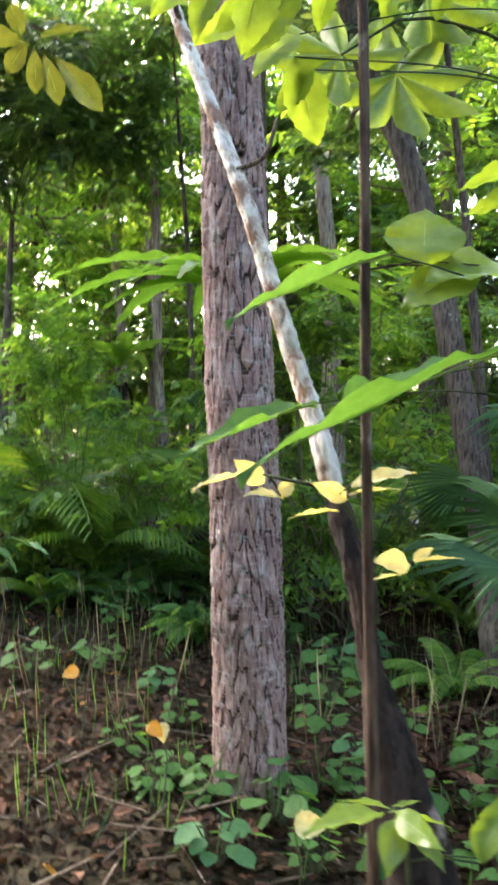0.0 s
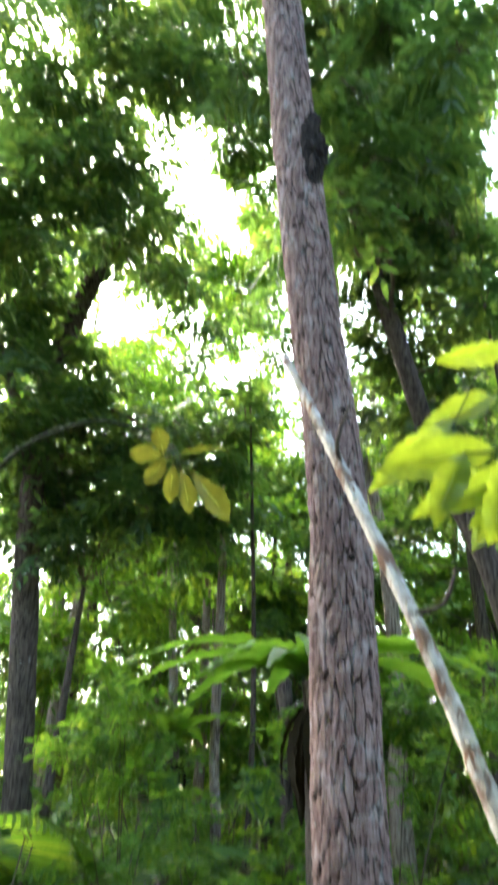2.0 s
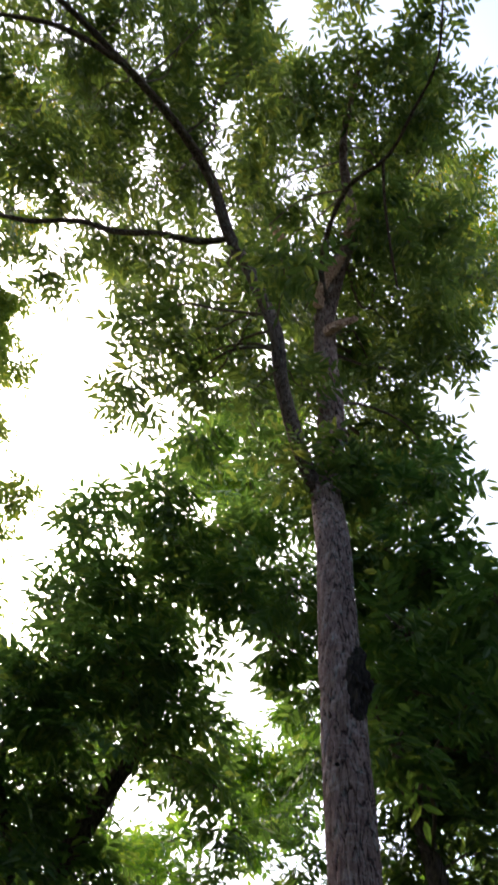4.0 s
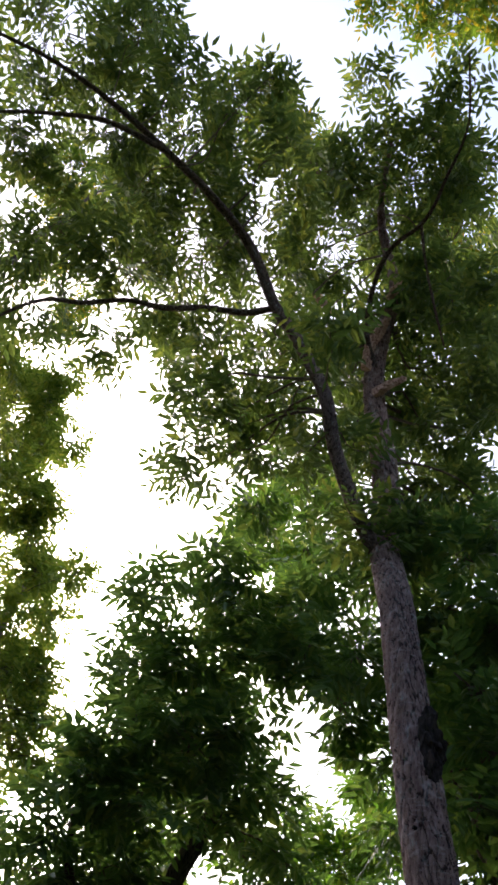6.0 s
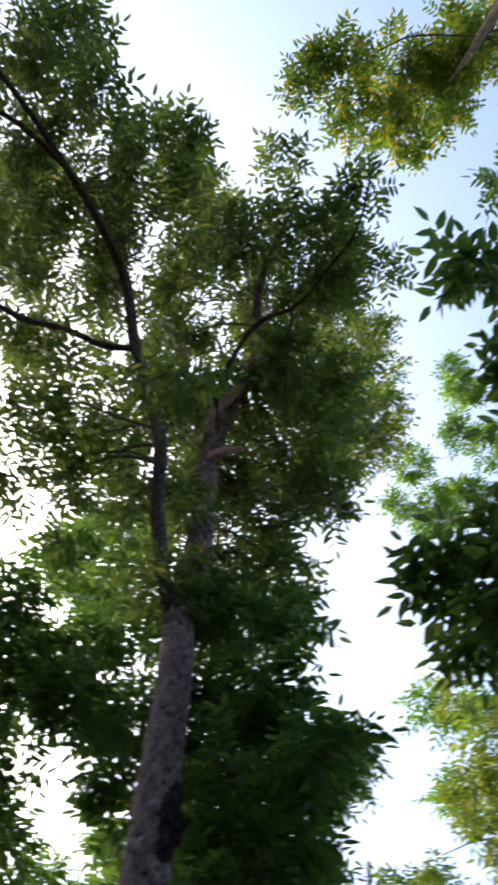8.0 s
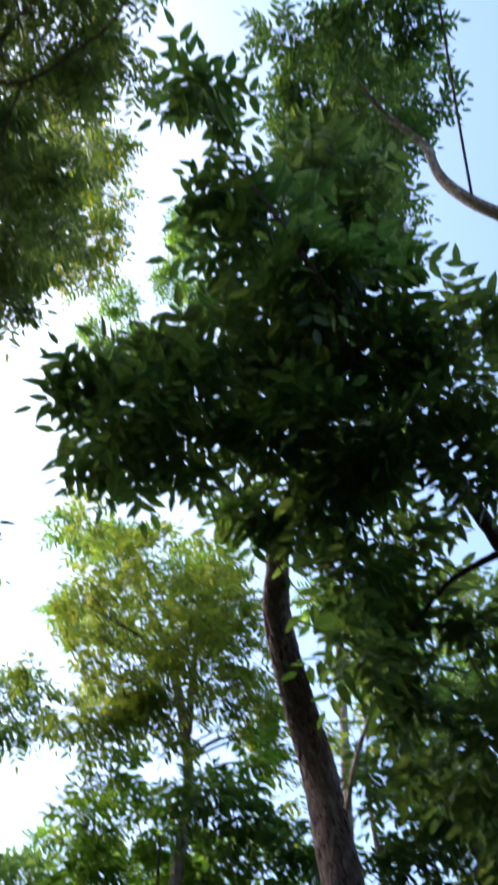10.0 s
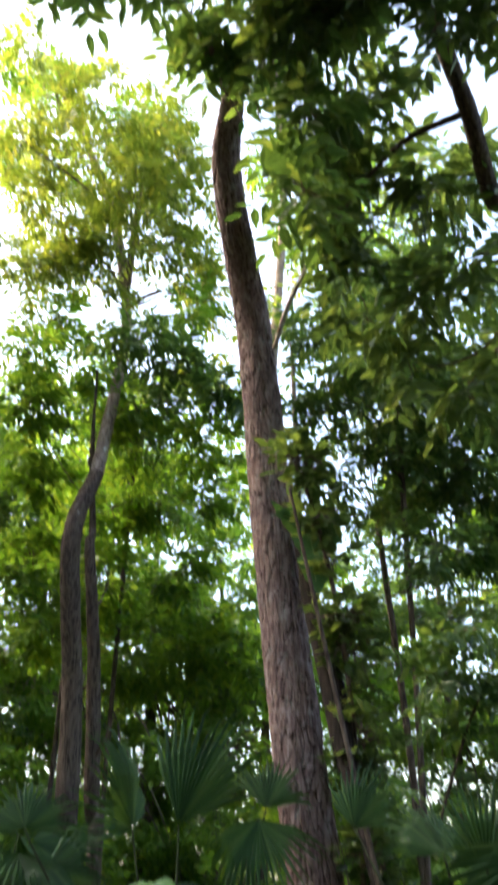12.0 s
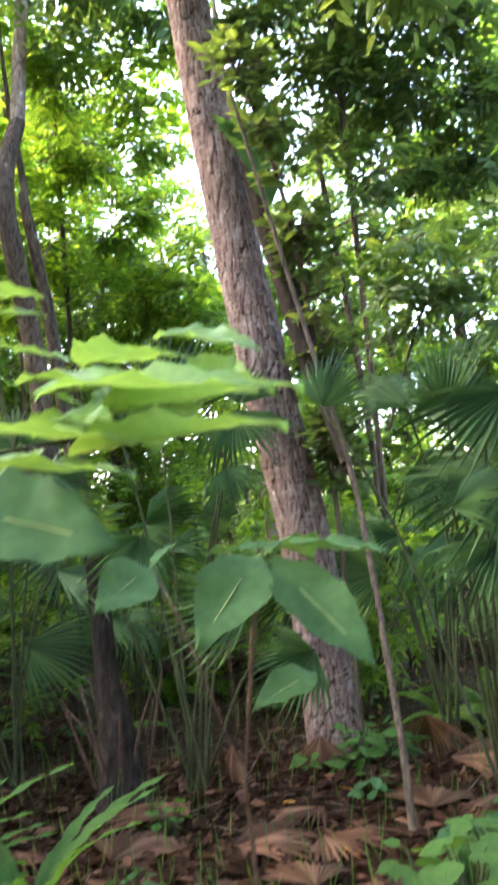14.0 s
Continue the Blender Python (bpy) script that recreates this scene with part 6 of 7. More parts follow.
part("leaf_mass", mesh_from("leaf_mass", lv[0] - np.array(vine_foot), lv[1], LEAF_DARK, False), vine, kind="stuff")

climber = leafy("climbing_stem", "thick dark climbing stem with broad bluish leaves on the leaning trunk", "creeper", CLIMBER[-1][:3], CLIMBER[::-1], CLIMBER_LEAVES, "heart", LEAF_SHADE, BARK_SCAR)
v, q = tube(np.asarray(SNAG) - np.array([*climber.location, 0]), 8, 0.03, wobble=0.1)
part("dead_tip", mesh_from("dead_tip", v, q, STRAW), climber, "pale yellowish dead tip")

stub_foot = (DARK_STUB[0][0], DARK_STUB[0][1], float(height(*DARK_STUB[0][:2])))
stub = thing("palm_stump", stub_foot, "dark fibrous palm trunk with old leaf bases", "palm")
v, q = tube(np.asarray([(stub_foot[0], stub_foot[1], -0.05, 0.1)] + DARK_STUB) - np.array([*stub_foot, 0]), 60, 0.02, relief=0.012, cell=(0.05, 0.06), seed=8, flare=0.6)
part("trunk", mesh_from("trunk", v, q, BARK_SCAR), stub)
for n in range(9):
    a = 0.7 * n
    v, q = tube([(0.09 * math.cos(a), 0.09 * math.sin(a), 0.05 * (n % 4), 0.014), (0.16 * math.cos(a), 0.16 * math.sin(a), 0.22 + 0.05 * (n % 4), 0.011),
                 (0.27 * math.cos(a), 0.27 * math.sin(a), 0.5 + 0.08 * (n % 3), 0.007)], 6, 0.05)
    part("leaf_base", mesh_from("leaf_base", v, q, BARK_BROWN), stub)

# ---- palms and ferns ----
RNG.seed(21)


def fan_blade(width=2.5, n=22, length=1.0):
    """A fan of folded pleats about a hub: from +x to both sides, split towards the tips."""
    vs, qs = [], []
    a = np.linspace(-width / 2, width / 2, n + 1)
    for k in range(n):
        a0, a1 = a[k], a[k + 1]
        am = (a0 + a1) / 2
        L = length * (0.82 + 0.18 * math.cos(am * 1.1)) * RNG.uniform(0.8, 1.05)
        sag = RNG.uniform(0.6, 2.2)
        split = 0.55 * L
        pts = []
        for ang, rad, h in ((a0, 0.03, 0), (am, 0.03, 0.008), (a1, 0.03, 0), (a0, split, 0), (am, split, 0.028), (a1, split, 0),
                            (am * 0.8 + a0 * 0.2, L * 0.85, -0.05 * sag), (am, L * 0.85, -0.03 * sag), (am * 0.8 + a1 * 0.2, L * 0.85, -0.05 * sag), (am, L, -0.13 * L * sag)):
            pts.append((rad * math.cos(ang), rad * math.sin(ang), h - 0.1 * rad * rad))
        b = len(vs)
        vs += pts
        qs += [(b, b + 3, b + 4, b + 1), (b + 1, b + 4, b + 5, b + 2), (b + 3, b + 6, b + 7, b + 4), (b + 4, b + 7, b + 8, b + 5), (b + 6, b + 9, b + 9, b + 7), (b + 7, b + 9, b + 9, b + 8)]
    q = np.array(qs)
    q[:, 3] = np.where(q[:, 1] == q[:, 2], q[:, 3], q[:, 3])
    keep = q[:, 1] != q[:, 2]
    tips = q[~keep]
    extra = np.stack([tips[:, 0], tips[:, 1], tips[:, 3]], -1)
    return np.array(vs), q[keep], extra


def fan_mesh(material, width=2.5, n=22):
    vs, quads, tris = fan_blade(width, n)
    me = bpy.data.meshes.new("fan")
    me.from_pydata([tuple(v) for v in vs], [], [tuple(int(i) for i in f) for f in quads] + [tuple(int(i) for i in f) for f in tris])
    me.materials.append(material)
    return me


FAN_MESHES = [fan_mesh(LEAF_FAN, w, n) for w, n in ((2.8, 24), (2.2, 18), (3.4, 27), (2.5, 20), (3.0, 23), (1.9, 17))]


def fan_palm(base, fans, label):
    th = thing("fan_palm", (*base, float(height(*base))), label, "palm", "fan palms")
    o = th.location.copy()
    stalks = []
    for k, (hx, hy, hz, tx, ty, tz) in enumerate(fans):
        hub, tip = Vector((hx, hy, hz)) - o, Vector((tx, ty, tz)) - o
        mid = hub * 0.55 + Vector((0, 0, 0.25))
        v, q = tube([(RNG.normal(0, 0.03), RNG.normal(0, 0.03), 0, 0.011), (*mid, 0.008), (*hub, 0.005)], 6, 0.08)
        part("stalk", mesh_from("stalk", v, q, GREEN_STEM), th)
        m, L = leaf_matrix(hub, tip, Vector((-hx * 0.25, -hy * 0.25, 1)))
        f = part("fan", FAN_MESHES[(k + int(base[0] * 7)) % 6], th)
        f.matrix_local = m @ Matrix.Rotation(RNG.normal(0, 0.35), 4, "X") @ Matrix.Diagonal((L * 1.15, L * RNG.uniform(0.8, 1.15), L * RNG.uniform(0.8, 2.0), 1))
    return th


fan_palm((3.15, 3.75), PALM_FANS[:5] + PALM_FANS[10:12] + PALM_FANS[17:19], "fan palm with pleated dark green leaves on long stalks")
fan_palm((3.9, 2.35), PALM_FANS[5:10] + PALM_FANS[12:13] + PALM_FANS[14:17], "large fan palm with deep green pleated leaves")
fan_palm((1.15, 2.75), NEAR_FANS, "young fan palm with broad dark green leaves")
# more fans low among the palms
for bx, by, count in ((2.0, 5.2, 7), (3.2, 6.3, 8), (4.3, 5.7, 7), (2.8, 5.6, 7), (5.3, 3.6, 6), (2.55, 4.6, 7), (4.9, 3.3, 5), (3.6, 5.2, 6), (5.6, 4.4, 6), (-0.9, 7.9, 6)):
    rows = []
    for k in range(count):
        a = 2 * math.pi * k / count + RNG.uniform(-0.4, 0.4)
        h, d = RNG.uniform(0.6, 1.9), RNG.uniform(0.25, 0.65)
        hub = (bx + d * math.cos(a), by + d * math.sin(a), h)
        L = RNG.uniform(0.4, 0.6)
        rows.append((*hub, hub[0] + L * 0.9 * math.cos(a), hub[1] + L * 0.9 * math.sin(a), h + L * RNG.uniform(-0.5, 0.35)))
    fan_palm((bx, by), rows, "young fan palm with pleated green leaves")


def frond_mesh(name, material, pairs=26, slim=0.1, leaflet=0.3, arch=0.5):
    """A feather leaf of length 1 along x with many narrow leaflets."""
    u = np.linspace(0.12, 1, pairs)
    c = np.stack([u, 0 * u, arch * (u - u * u) * 1.6 - 0.25 * u ** 3], -1)
    t = unit(np.gradient(c, axis=0))
    out = []
    for sgn in (-1, 1):
        d = np.array([0, sgn, 0.0]) + t * 0.75 + np.array([0, 0, -0.25])
        L = leaflet * np.sin(np.pi * (0.12 + 0.82 * u)) * RNG.uniform(0.9, 1.1, pairs) + 0.04
        out.append(blades(c, d, np.repeat([[0, sgn * -0.2, 1.0]], pairs, 0), L, L * slim + 0.012, droop=0.25))
    v, q = joined(out)
    full = np.linspace(0, 1, 12)
    rib = np.stack([full, 0 * full, arch * (full - full ** 2) * 1.6 - 0.25 * full ** 3, 0.012 - 0.009 * full], -1)
    v2, q2 = tube(rib, 5, 0.1)
    v, q = joined([(v, q), (v2, q2)])
    return mesh_from(name, v, q, material, False)


FROND = frond_mesh("frond", LEAF_LIGHT, leaflet=0.28)
FERN = frond_mesh("frond", LEAF_LIGHT, pairs=30, slim=0.24, leaflet=0.17)
FERN_DARK = frond_mesh("frond", HERB, pairs=22, slim=0.3, leaflet=0.2, arch=0.7)


def rosette(name, label, category, place, mesh, count, length, lift, group="", stem=None, stem_mat=None):
    """A crown of arching fronds, on a stem where it has one."""
    th = thing(name, place, label, category, group)
    top = Vector((0, 0, 0))
    if stem:
        v, q = tube(stem, 10, 0.08, relief=0.003, wobble=0.08)
        part("stem", mesh_from("stem", v, q, stem_mat), th)
        top = Vector(stem[-1][:3])
    for k in range(count):
        a = 2 * math.pi * k / count + RNG.uniform(-0.25, 0.25)
        f = part("frond", mesh, th)
        f.matrix_local = Matrix.Translation(top) @ Matrix.Rotation(a, 4, "Z") @ Matrix.Rotation(-lift * RNG.uniform(0.5, 1.25), 4, "Y") @ Matrix.Scale(length * RNG.uniform(0.8, 1.15), 4)
    return th


def wide_frond(name, material, wide=0.085):
    """A long undivided wavy leaf of length 1, as bird's nest ferns have."""
    nl, nw = 18, 2
    u = np.linspace(0, 1, nl + 1)
    s = np.linspace(-1, 1, 2 * nw + 1)
    uu, ss = np.meshgrid(u, s, indexing="ij")
    w = wide * np.sin(np.pi * (0.08 + 0.9 * uu) ** 0.9) + 0.008
    z = 0.42 * uu - 0.62 * uu ** 2 + 0.35 * abs(ss) * w + 0.012 * np.sin(uu * 40 + ss) * abs(ss)
    n = 2 * nw + 1
    i, j = np.meshgrid(np.arange(nl), np.arange(2 * nw), indexing="ij")
    quads = np.stack([i * n + j, (i + 1) * n + j, (i + 1) * n + j + 1, i * n + j + 1], -1).reshape(-1, 4)
    return mesh_from(name, np.stack([uu, ss * w, z], -1), quads, material)


NEST = wide_frond("frond", LEAF_LIGHT)
STRAP = wide_frond("strap_leaf", HERB, 0.04)
NEST_DEAD = wide_frond("dead_frond", LEAF_ROT_SHADED)


def skirt(fern, z, count, length):
    """Dead leaves that hang round the stem below a fern's crown."""
    for k in range(count):
        f = part("dead_frond", NEST_DEAD, fern, "hanging dead brown leaf")
        f.matrix_local = (Matrix.Translation((0, 0, z)) @ Matrix.Rotation(2 * math.pi * k / count + RNG.uniform(-0.2, 0.2), 4, "Z")
                          @ Matrix.Rotation(RNG.uniform(1.0, 1.35), 4, "Y") @ Matrix.Scale(length * RNG.uniform(0.7, 1.2), 4))


FERN_BIG = rosette("nest_fern", "large nest fern with arching bright green leaves", "fern", (-0.1, 5.3, 0.1), NEST, 18, 1.0, 0.22,
        stem=[(0, 0, -0.05, 0.06), (0.03, 0.02, 1.0, 0.05), (0.0, 0, 2.1, 0.06), (0.0, 0, 2.3, 0.08)], stem_mat=BARK_DARK)
skirt(FERN_BIG, 2.2, 14, 0.6)
FERN_SMALL = rosette("nest_fern", "nest fern with bright green leaves on a thin stem", "fern", (-1.3, 8.6, 0.1), NEST, 12, 0.8, 0.5,
        stem=[(0, 0, -0.05, 0.05), (0.02, 0.02, 1.0, 0.045), (0.0, 0, 2.15, 0.06)], stem_mat=BARK_DARK)
skirt(FERN_SMALL, 2.05, 8, 0.4)
for px, py in ((1.53, 2.66), (1.28, 2.96)):
    rosette("strap_plant", "low plant with long light green strap leaves", "plant", (px, py, float(height(px, py)) - 0.02), STRAP, 17, 0.6, 0.8, "strap plants")
for px, py, ln, h in ((-1.55, 6.6, 1.3, 0.9), (-2.3, 7.6, 1.2, 0.7), (-1.1, 6.0, 0.9, 0.5), (2.2, 7.2, 1.2, 0.8), (0.45, 7.6, 1.1, 0.5), (1.7, 6.4, 1.2, 0.6), (-3.2, 7.0, 1.2, 0.7)):
    rosette("feather_palm", "young palm with feathery green fronds", "palm", (px, py, float(height(px, py))), FROND, 9, ln, 0.85, "young palms",
            stem=[(0, 0, -0.05, 0.03), (0.02, 0, h * 0.4, 0.022)], stem_mat=BARK_SCAR)

# ---- shrubs of the undergrowth ----
RNG.seed(33)


def shrub(name, label, place, radius, tall, leaf, count, leaflet, material=TWIG, pairs=0):
    """A bushy plant: a few stems and loose sprays of leaves."""
    x, y = place
    z0 = float(height(x, y))
    th = thing(name, (x, y, z0 - 0.02), label, "shrub", "undergrowth")
    blobs, stems = [], []
    for k in range(count):
        a, d = RNG.uniform(0, 6.28), radius * RNG.uniform(0.1, 1) ** 0.6
        h = tall * RNG.uniform(0.14, 1.0)
        blobs.append((d * math.cos(a), d * math.sin(a), h, RNG.uniform(0.16, 0.3) * (0.6 + 0.4 * tall)))
        stems.append(tube([(RNG.normal(0, 0.03), RNG.normal(0, 0.03), 0, 0.01), (0.4 * d * math.cos(a), 0.4 * d * math.sin(a), h * 0.55, 0.007), (d * math.cos(a), d * math.sin(a), h, 0.004)], 5, 0.12))
    part("stemwork", mesh_from("stemwork", *joined(stems), material), th, kind="stuff")
    if pairs:
        lv, tw = sprays(blobs, 6.0, pairs=pairs, leaflet=leaflet)
    else:
        lv, tw = sprays(blobs, 6.0, leaflet=leaflet, slim=0.5, whorl=True)
    part("twig_mass", mesh_from("twig_mass", *tw, material, False), th, kind="stuff")
    part("foliage", mesh_from("foliage", *lv, leaf, False), th, kind="stuff")
    return th


SHRUBS = [shrub("shrub", "leafy green shrub in the forest undergrowth", (-2.0, 6.0), 0.6, 1.3, HERB, 12, 0.12),
          shrub("shrub", "fine leaved light green shrub in the undergrowth", (-1.2, 7.4), 0.7, 1.8, LEAF_LIGHT, 12, 0.09, pairs=4),
          shrub("shrub", "mid green shrub in the undergrowth", (0.7, 5.9), 0.6, 1.4, LEAF_MID, 12, 0.13),
          shrub("shrub", "tall loose shrub with mid green leaves", (-2.7, 8.6), 0.8, 2.8, LEAF_LIGHT, 16, 0.11, pairs=4)]
spots = 0
while spots < 74:
    az, d = radians(RNG.uniform(-82, 46)), RNG.uniform(5.0, 14.0)
    x, y = -d * math.sin(az), d * math.cos(az)
    if radians(-74) < az < radians(-30) and d < 7.0 or abs(az) < 0.06 and d < 5.5:
        continue
    if radians(3.5) < az < radians(9.5) and d < 11.6 or radians(-11) < az < radians(-4.5) and d < 9.2 or radians(13) < az < radians(16) and d < 9.5:
        spots += 0.25
        continue
    src = SHRUBS[int(spots) % 4]
    s = RNG.uniform(0.75, 1.25) * (0.75 if d < 7 else 1.0)
    copy_thing(src, pose(x, y, float(height(x, y)) - 0.02, 0, 0, RNG.uniform(0, 360)) @ Matrix.Scale(s, 4))
    spots += 1


# a hedge of the same shrubs far back
for k in range(46):
    az, d = radians(-84 + 130 * (k + RNG.uniform(-0.3, 0.3)) / 46), RNG.uniform(14.0, 19.0)
    copy_thing(SHRUBS[1 if k % 2 else 3], pose(-d * math.sin(az), d * math.cos(az), float(height(-d * math.sin(az), d * math.cos(az))) - 0.05, 0, 0, RNG.uniform(0, 360)) @ Matrix.Scale(RNG.uniform(1.5, 2.1), 4))


for k in range(16):
    az, d = radians(-64 + 34 * (k + RNG.uniform(-0.3, 0.3)) / 16), RNG.uniform(8.5, 11.5)
    x, y = -d * math.sin(az), d * math.cos(az)
    copy_thing(SHRUBS[(0, 2, 1)[k % 3]], pose(x, y, float(height(x, y)) - 0.03, 0, 0, RNG.uniform(0, 360)) @ Matrix.Scale(RNG.uniform(0.9, 1.3), 4))


# ---- background woods ----
RNG.seed(45)


def woods_tree(label, tall, leaf, bark, spread, low):
    pts = [(0, 0, -0.1, 0.11), (0.05, 0.03, tall * 0.35, 0.09), (-0.06, 0.05, tall * 0.7, 0.06), (0.03, 0, tall, 0.02)]
    blobs = []
    for k in range(36):
        h = tall * RNG.uniform(low, 1.05)
        a, d = RNG.uniform(0, 6.28), spread * RNG.uniform(0.15, 1) ** 0.5 * (1.1 - 0.5 * abs(h / tall - 0.6))
        blobs.append((d * math.cos(a), d * math.sin(a), h, RNG.uniform(0.4, 0.7)))
    return tree("forest_tree", label, pts, [], blobs, bark, leaf, density=3.4, sides=14, step=0.12, relief=0.006, split=False, group="background trees", leaves=5, pairs=3, leaflet=0.15, slim=0.42)


WOODS = [woods_tree("slim forest tree with light green foliage", 8.5, LEAF_LIGHT, BARK_GREY, 1.9, 0.22),
         woods_tree("slim forest tree with bright green foliage", 7.0, LEAF_LIGHT, BARK_DARK, 1.9, 0.2),
         woods_tree("forest tree with mid green loose foliage", 8.0, LEAF_MID, BARK_DARK, 1.9, 0.25)]
HOME = [(-3.4, 11.5), (-0.2, 13.5), (2.6, 12.5)]
for ob, (x, y) in zip(WOODS, HOME):
    ob.location = (x, y, float(height(x, y)))
# rows of woods round the glade: ahead at 10 to 17 m, unseen ones behind the camera nearer
for k in range(40):
    az = radians(-84 + 132 * ((k * 0.618) % 1.0))
    d = 10.5 + 9.0 * ((k * 0.377) % 1.0)
    x, y = -d * math.sin(az), d * math.cos(az)
    s = (0.72 + 0.35 * RNG.rand()) * (d / 13)
    if radians(10) < az < radians(38) and d < 14.5 or radians(-54.5) < az < radians(-45):
        continue
    copy_thing(WOODS[k % 3], pose(x, y, float(height(x, y)), 0, 0, RNG.uniform(0, 360)) @ Matrix.Scale(s, 4))
# unseen trees added behind the camera to hold skylight off the ground
for k in range(14):
    az = radians(84 + 178 * k / 14 + RNG.uniform(-4, 4))
    d = RNG.uniform(4.6, 7.0)
    x, y = -d * math.sin(az), d * math.cos(az)
    copy_thing(WOODS[k % 3], pose(x, y, float(height(x, y)), 0, 0, RNG.uniform(0, 360)) @ Matrix.Scale(RNG.uniform(0.85, 1.1), 4))
# a farther unseen row, added to close off the open sky behind
for k in range(9):
    az = radians(75 + 180 * k / 9 + RNG.uniform(-5, 5))
    d = RNG.uniform(8.0, 12.0)
    x, y = -d * math.sin(az), d * math.cos(az)
    copy_thing(WOODS[k % 3], pose(x, y, float(height(x, y)), 0, 0, RNG.uniform(0, 360)) @ Matrix.Scale(RNG.uniform(0.9, 1.3), 4))


# ---- forest floor ----
RNG.seed(57)


def litter(name, label, count, material, lo, hi, region):
    x, y = region(count)
    z = height(x, y) + RNG.uniform(0.004, 0.04, count)
    a = RNG.uniform(0, 6.28, count)
    d = np.stack([np.cos(a), np.sin(a), RNG.normal(0, 0.3, count)], -1)
    n = np.stack([RNG.normal(0, 0.35, count), RNG.normal(0, 0.35, count), np.ones(count)], -1)
    L = RNG.uniform(lo, hi, count)
    v, q = blades(np.stack([x, y, z], -1), d, n, L, L * RNG.uniform(0.3, 0.6, count), fold=0.2, droop=0.15)
    return tagged(new(name, mesh_from(name, v, q, material, False)), label, "leaf litter", kind="stuff")


def sector(lo, hi, near, far):
    def pick(n):
        az, d = np.radians(RNG.uniform(lo, hi, n)), near + (far - near) * RNG.uniform(0, 1, n) ** 0.8
        return -d * np.sin(az), d * np.cos(az)
    return pick


litter("leaf_litter", "dry brown fallen leaves covering the forest floor", 30000, LEAF_DEAD, 0.03, 0.085, sector(-95, -12, 0.2, 11))
# darker copy of the litter: shade under the tall tree put into its colour
litter("leaf_litter", "leaf litter under the tall tree, shade put into its colour", 46000, LEAF_ROT_SHADED, 0.03, 0.075, sector(-20, 60, 0.2, 11))
litter("leaf_litter", "scattered dry brown leaves on the shade-darkened litter", 18000, LEAF_DEAD, 0.03, 0.08, sector(-14, 60, 0.8, 9))
litter("leaf_litter", "fallen brown leaves on the path", 26000, LEAF_DEAD, 0.03, 0.08, sector(58, 268, 0.3, 9))
litter("leaf_litter", "curled reddish brown leaves round the tree feet", 16000, LEAF_DEAD, 0.04, 0.12, sector(-75, -10, 1.6, 5.5))
def sticks(count, region):
    x, y = region(count)
    a, L = RNG.uniform(0, 6.28, count), RNG.uniform(0.08, 0.4, count)
    p = np.stack([x, y, height(x, y) + 0.015], -1)
    d = np.stack([np.cos(a), np.sin(a), RNG.normal(0, 0.12, count)], -1) * L[:, None]
    v, q = prisms(p, p + d, 0.005, 0.003)
    return tagged(new("fallen_twig_litter", mesh_from("fallen_twig_litter", v, q, TWIG, False)), "thin fallen twigs strewn over the soil", "twigs", kind="stuff")


sticks(1500, sector(-80, 45, 1.6, 9))
litter("fallen_leaves", "scattered orange and yellow fallen leaves", 60, LEAF_ORANGE, 0.07, 0.12, sector(-70, 25, 2.5, 6))


def grass(name, label, count, region, tall, material):
    x, y = region(count)
    z = height(x, y) - 0.01
    a = RNG.uniform(0, 6.28, count)
    d = np.stack([0.5 * np.cos(a), 0.5 * np.sin(a), RNG.uniform(0.5, 1.2, count)], -1)
    L = RNG.uniform(0.4, 1.0, count) * tall
    v, q = blades(np.stack([x, y, z], -1), d, np.stack([np.cos(a), np.sin(a), 0.3 + 0 * a], -1), L, 0 * L + 0.005, droop=0.35)
    return tagged(new(name, mesh_from(name, v, q, material, False)), label, "grass", kind="stuff")


grass("dry_grass", "thin dry straw and dead stems", 650, sector(-15, 35, 3.4, 9), 0.42, STRAW)
grass("green_grass", "sparse green grass blades", 2600, sector(-80, 40, 2.5, 9), 0.26, HERB)


def herb(label, leaves, size, tall, material, shape):
    th = thing("herb", (0, 0, 0), label, "herb", "ground herbs")
    rows = []
    for k in range(leaves):
        a = 2.4 * k + RNG.uniform(-0.3, 0.3)
        h = tall * (0.35 + 0.65 * k / leaves)
        r = size * RNG.uniform(0.4, 1.0)
        b = np.array([r * math.cos(a), r * math.sin(a), h])
        t = b + size * RNG.uniform(0.5, 1.3) * np.array([math.cos(a + 0.3), math.sin(a + 0.3), RNG.uniform(-0.6, 0.3)])
        m, L = leaf_matrix(Vector(b), Vector(t), Vector((RNG.normal(0, 0.4), RNG.normal(0, 0.4), 1)))
        vs, qs = outline_leaf(shape, 6, 2)
        mw = np.array(m)
        vs = (vs * np.array([L, L * RNG.uniform(0.7, 0.95), L * 0.5])) @ mw[:3, :3].T + mw[:3, 3]
        lf = part("leaf", mesh_from("leaf", vs, qs, material), th)
        v, q = tube([(0.01 * math.cos(a), 0.01 * math.sin(a), 0, 0.0035), (*(b * np.array([0.5, 0.5, 0.6])), 0.003), (*b, 0.002)], 4, 0.08)
        part("stalk", mesh_from("stalk", v, q, GREEN_STEM), lf)
    return th


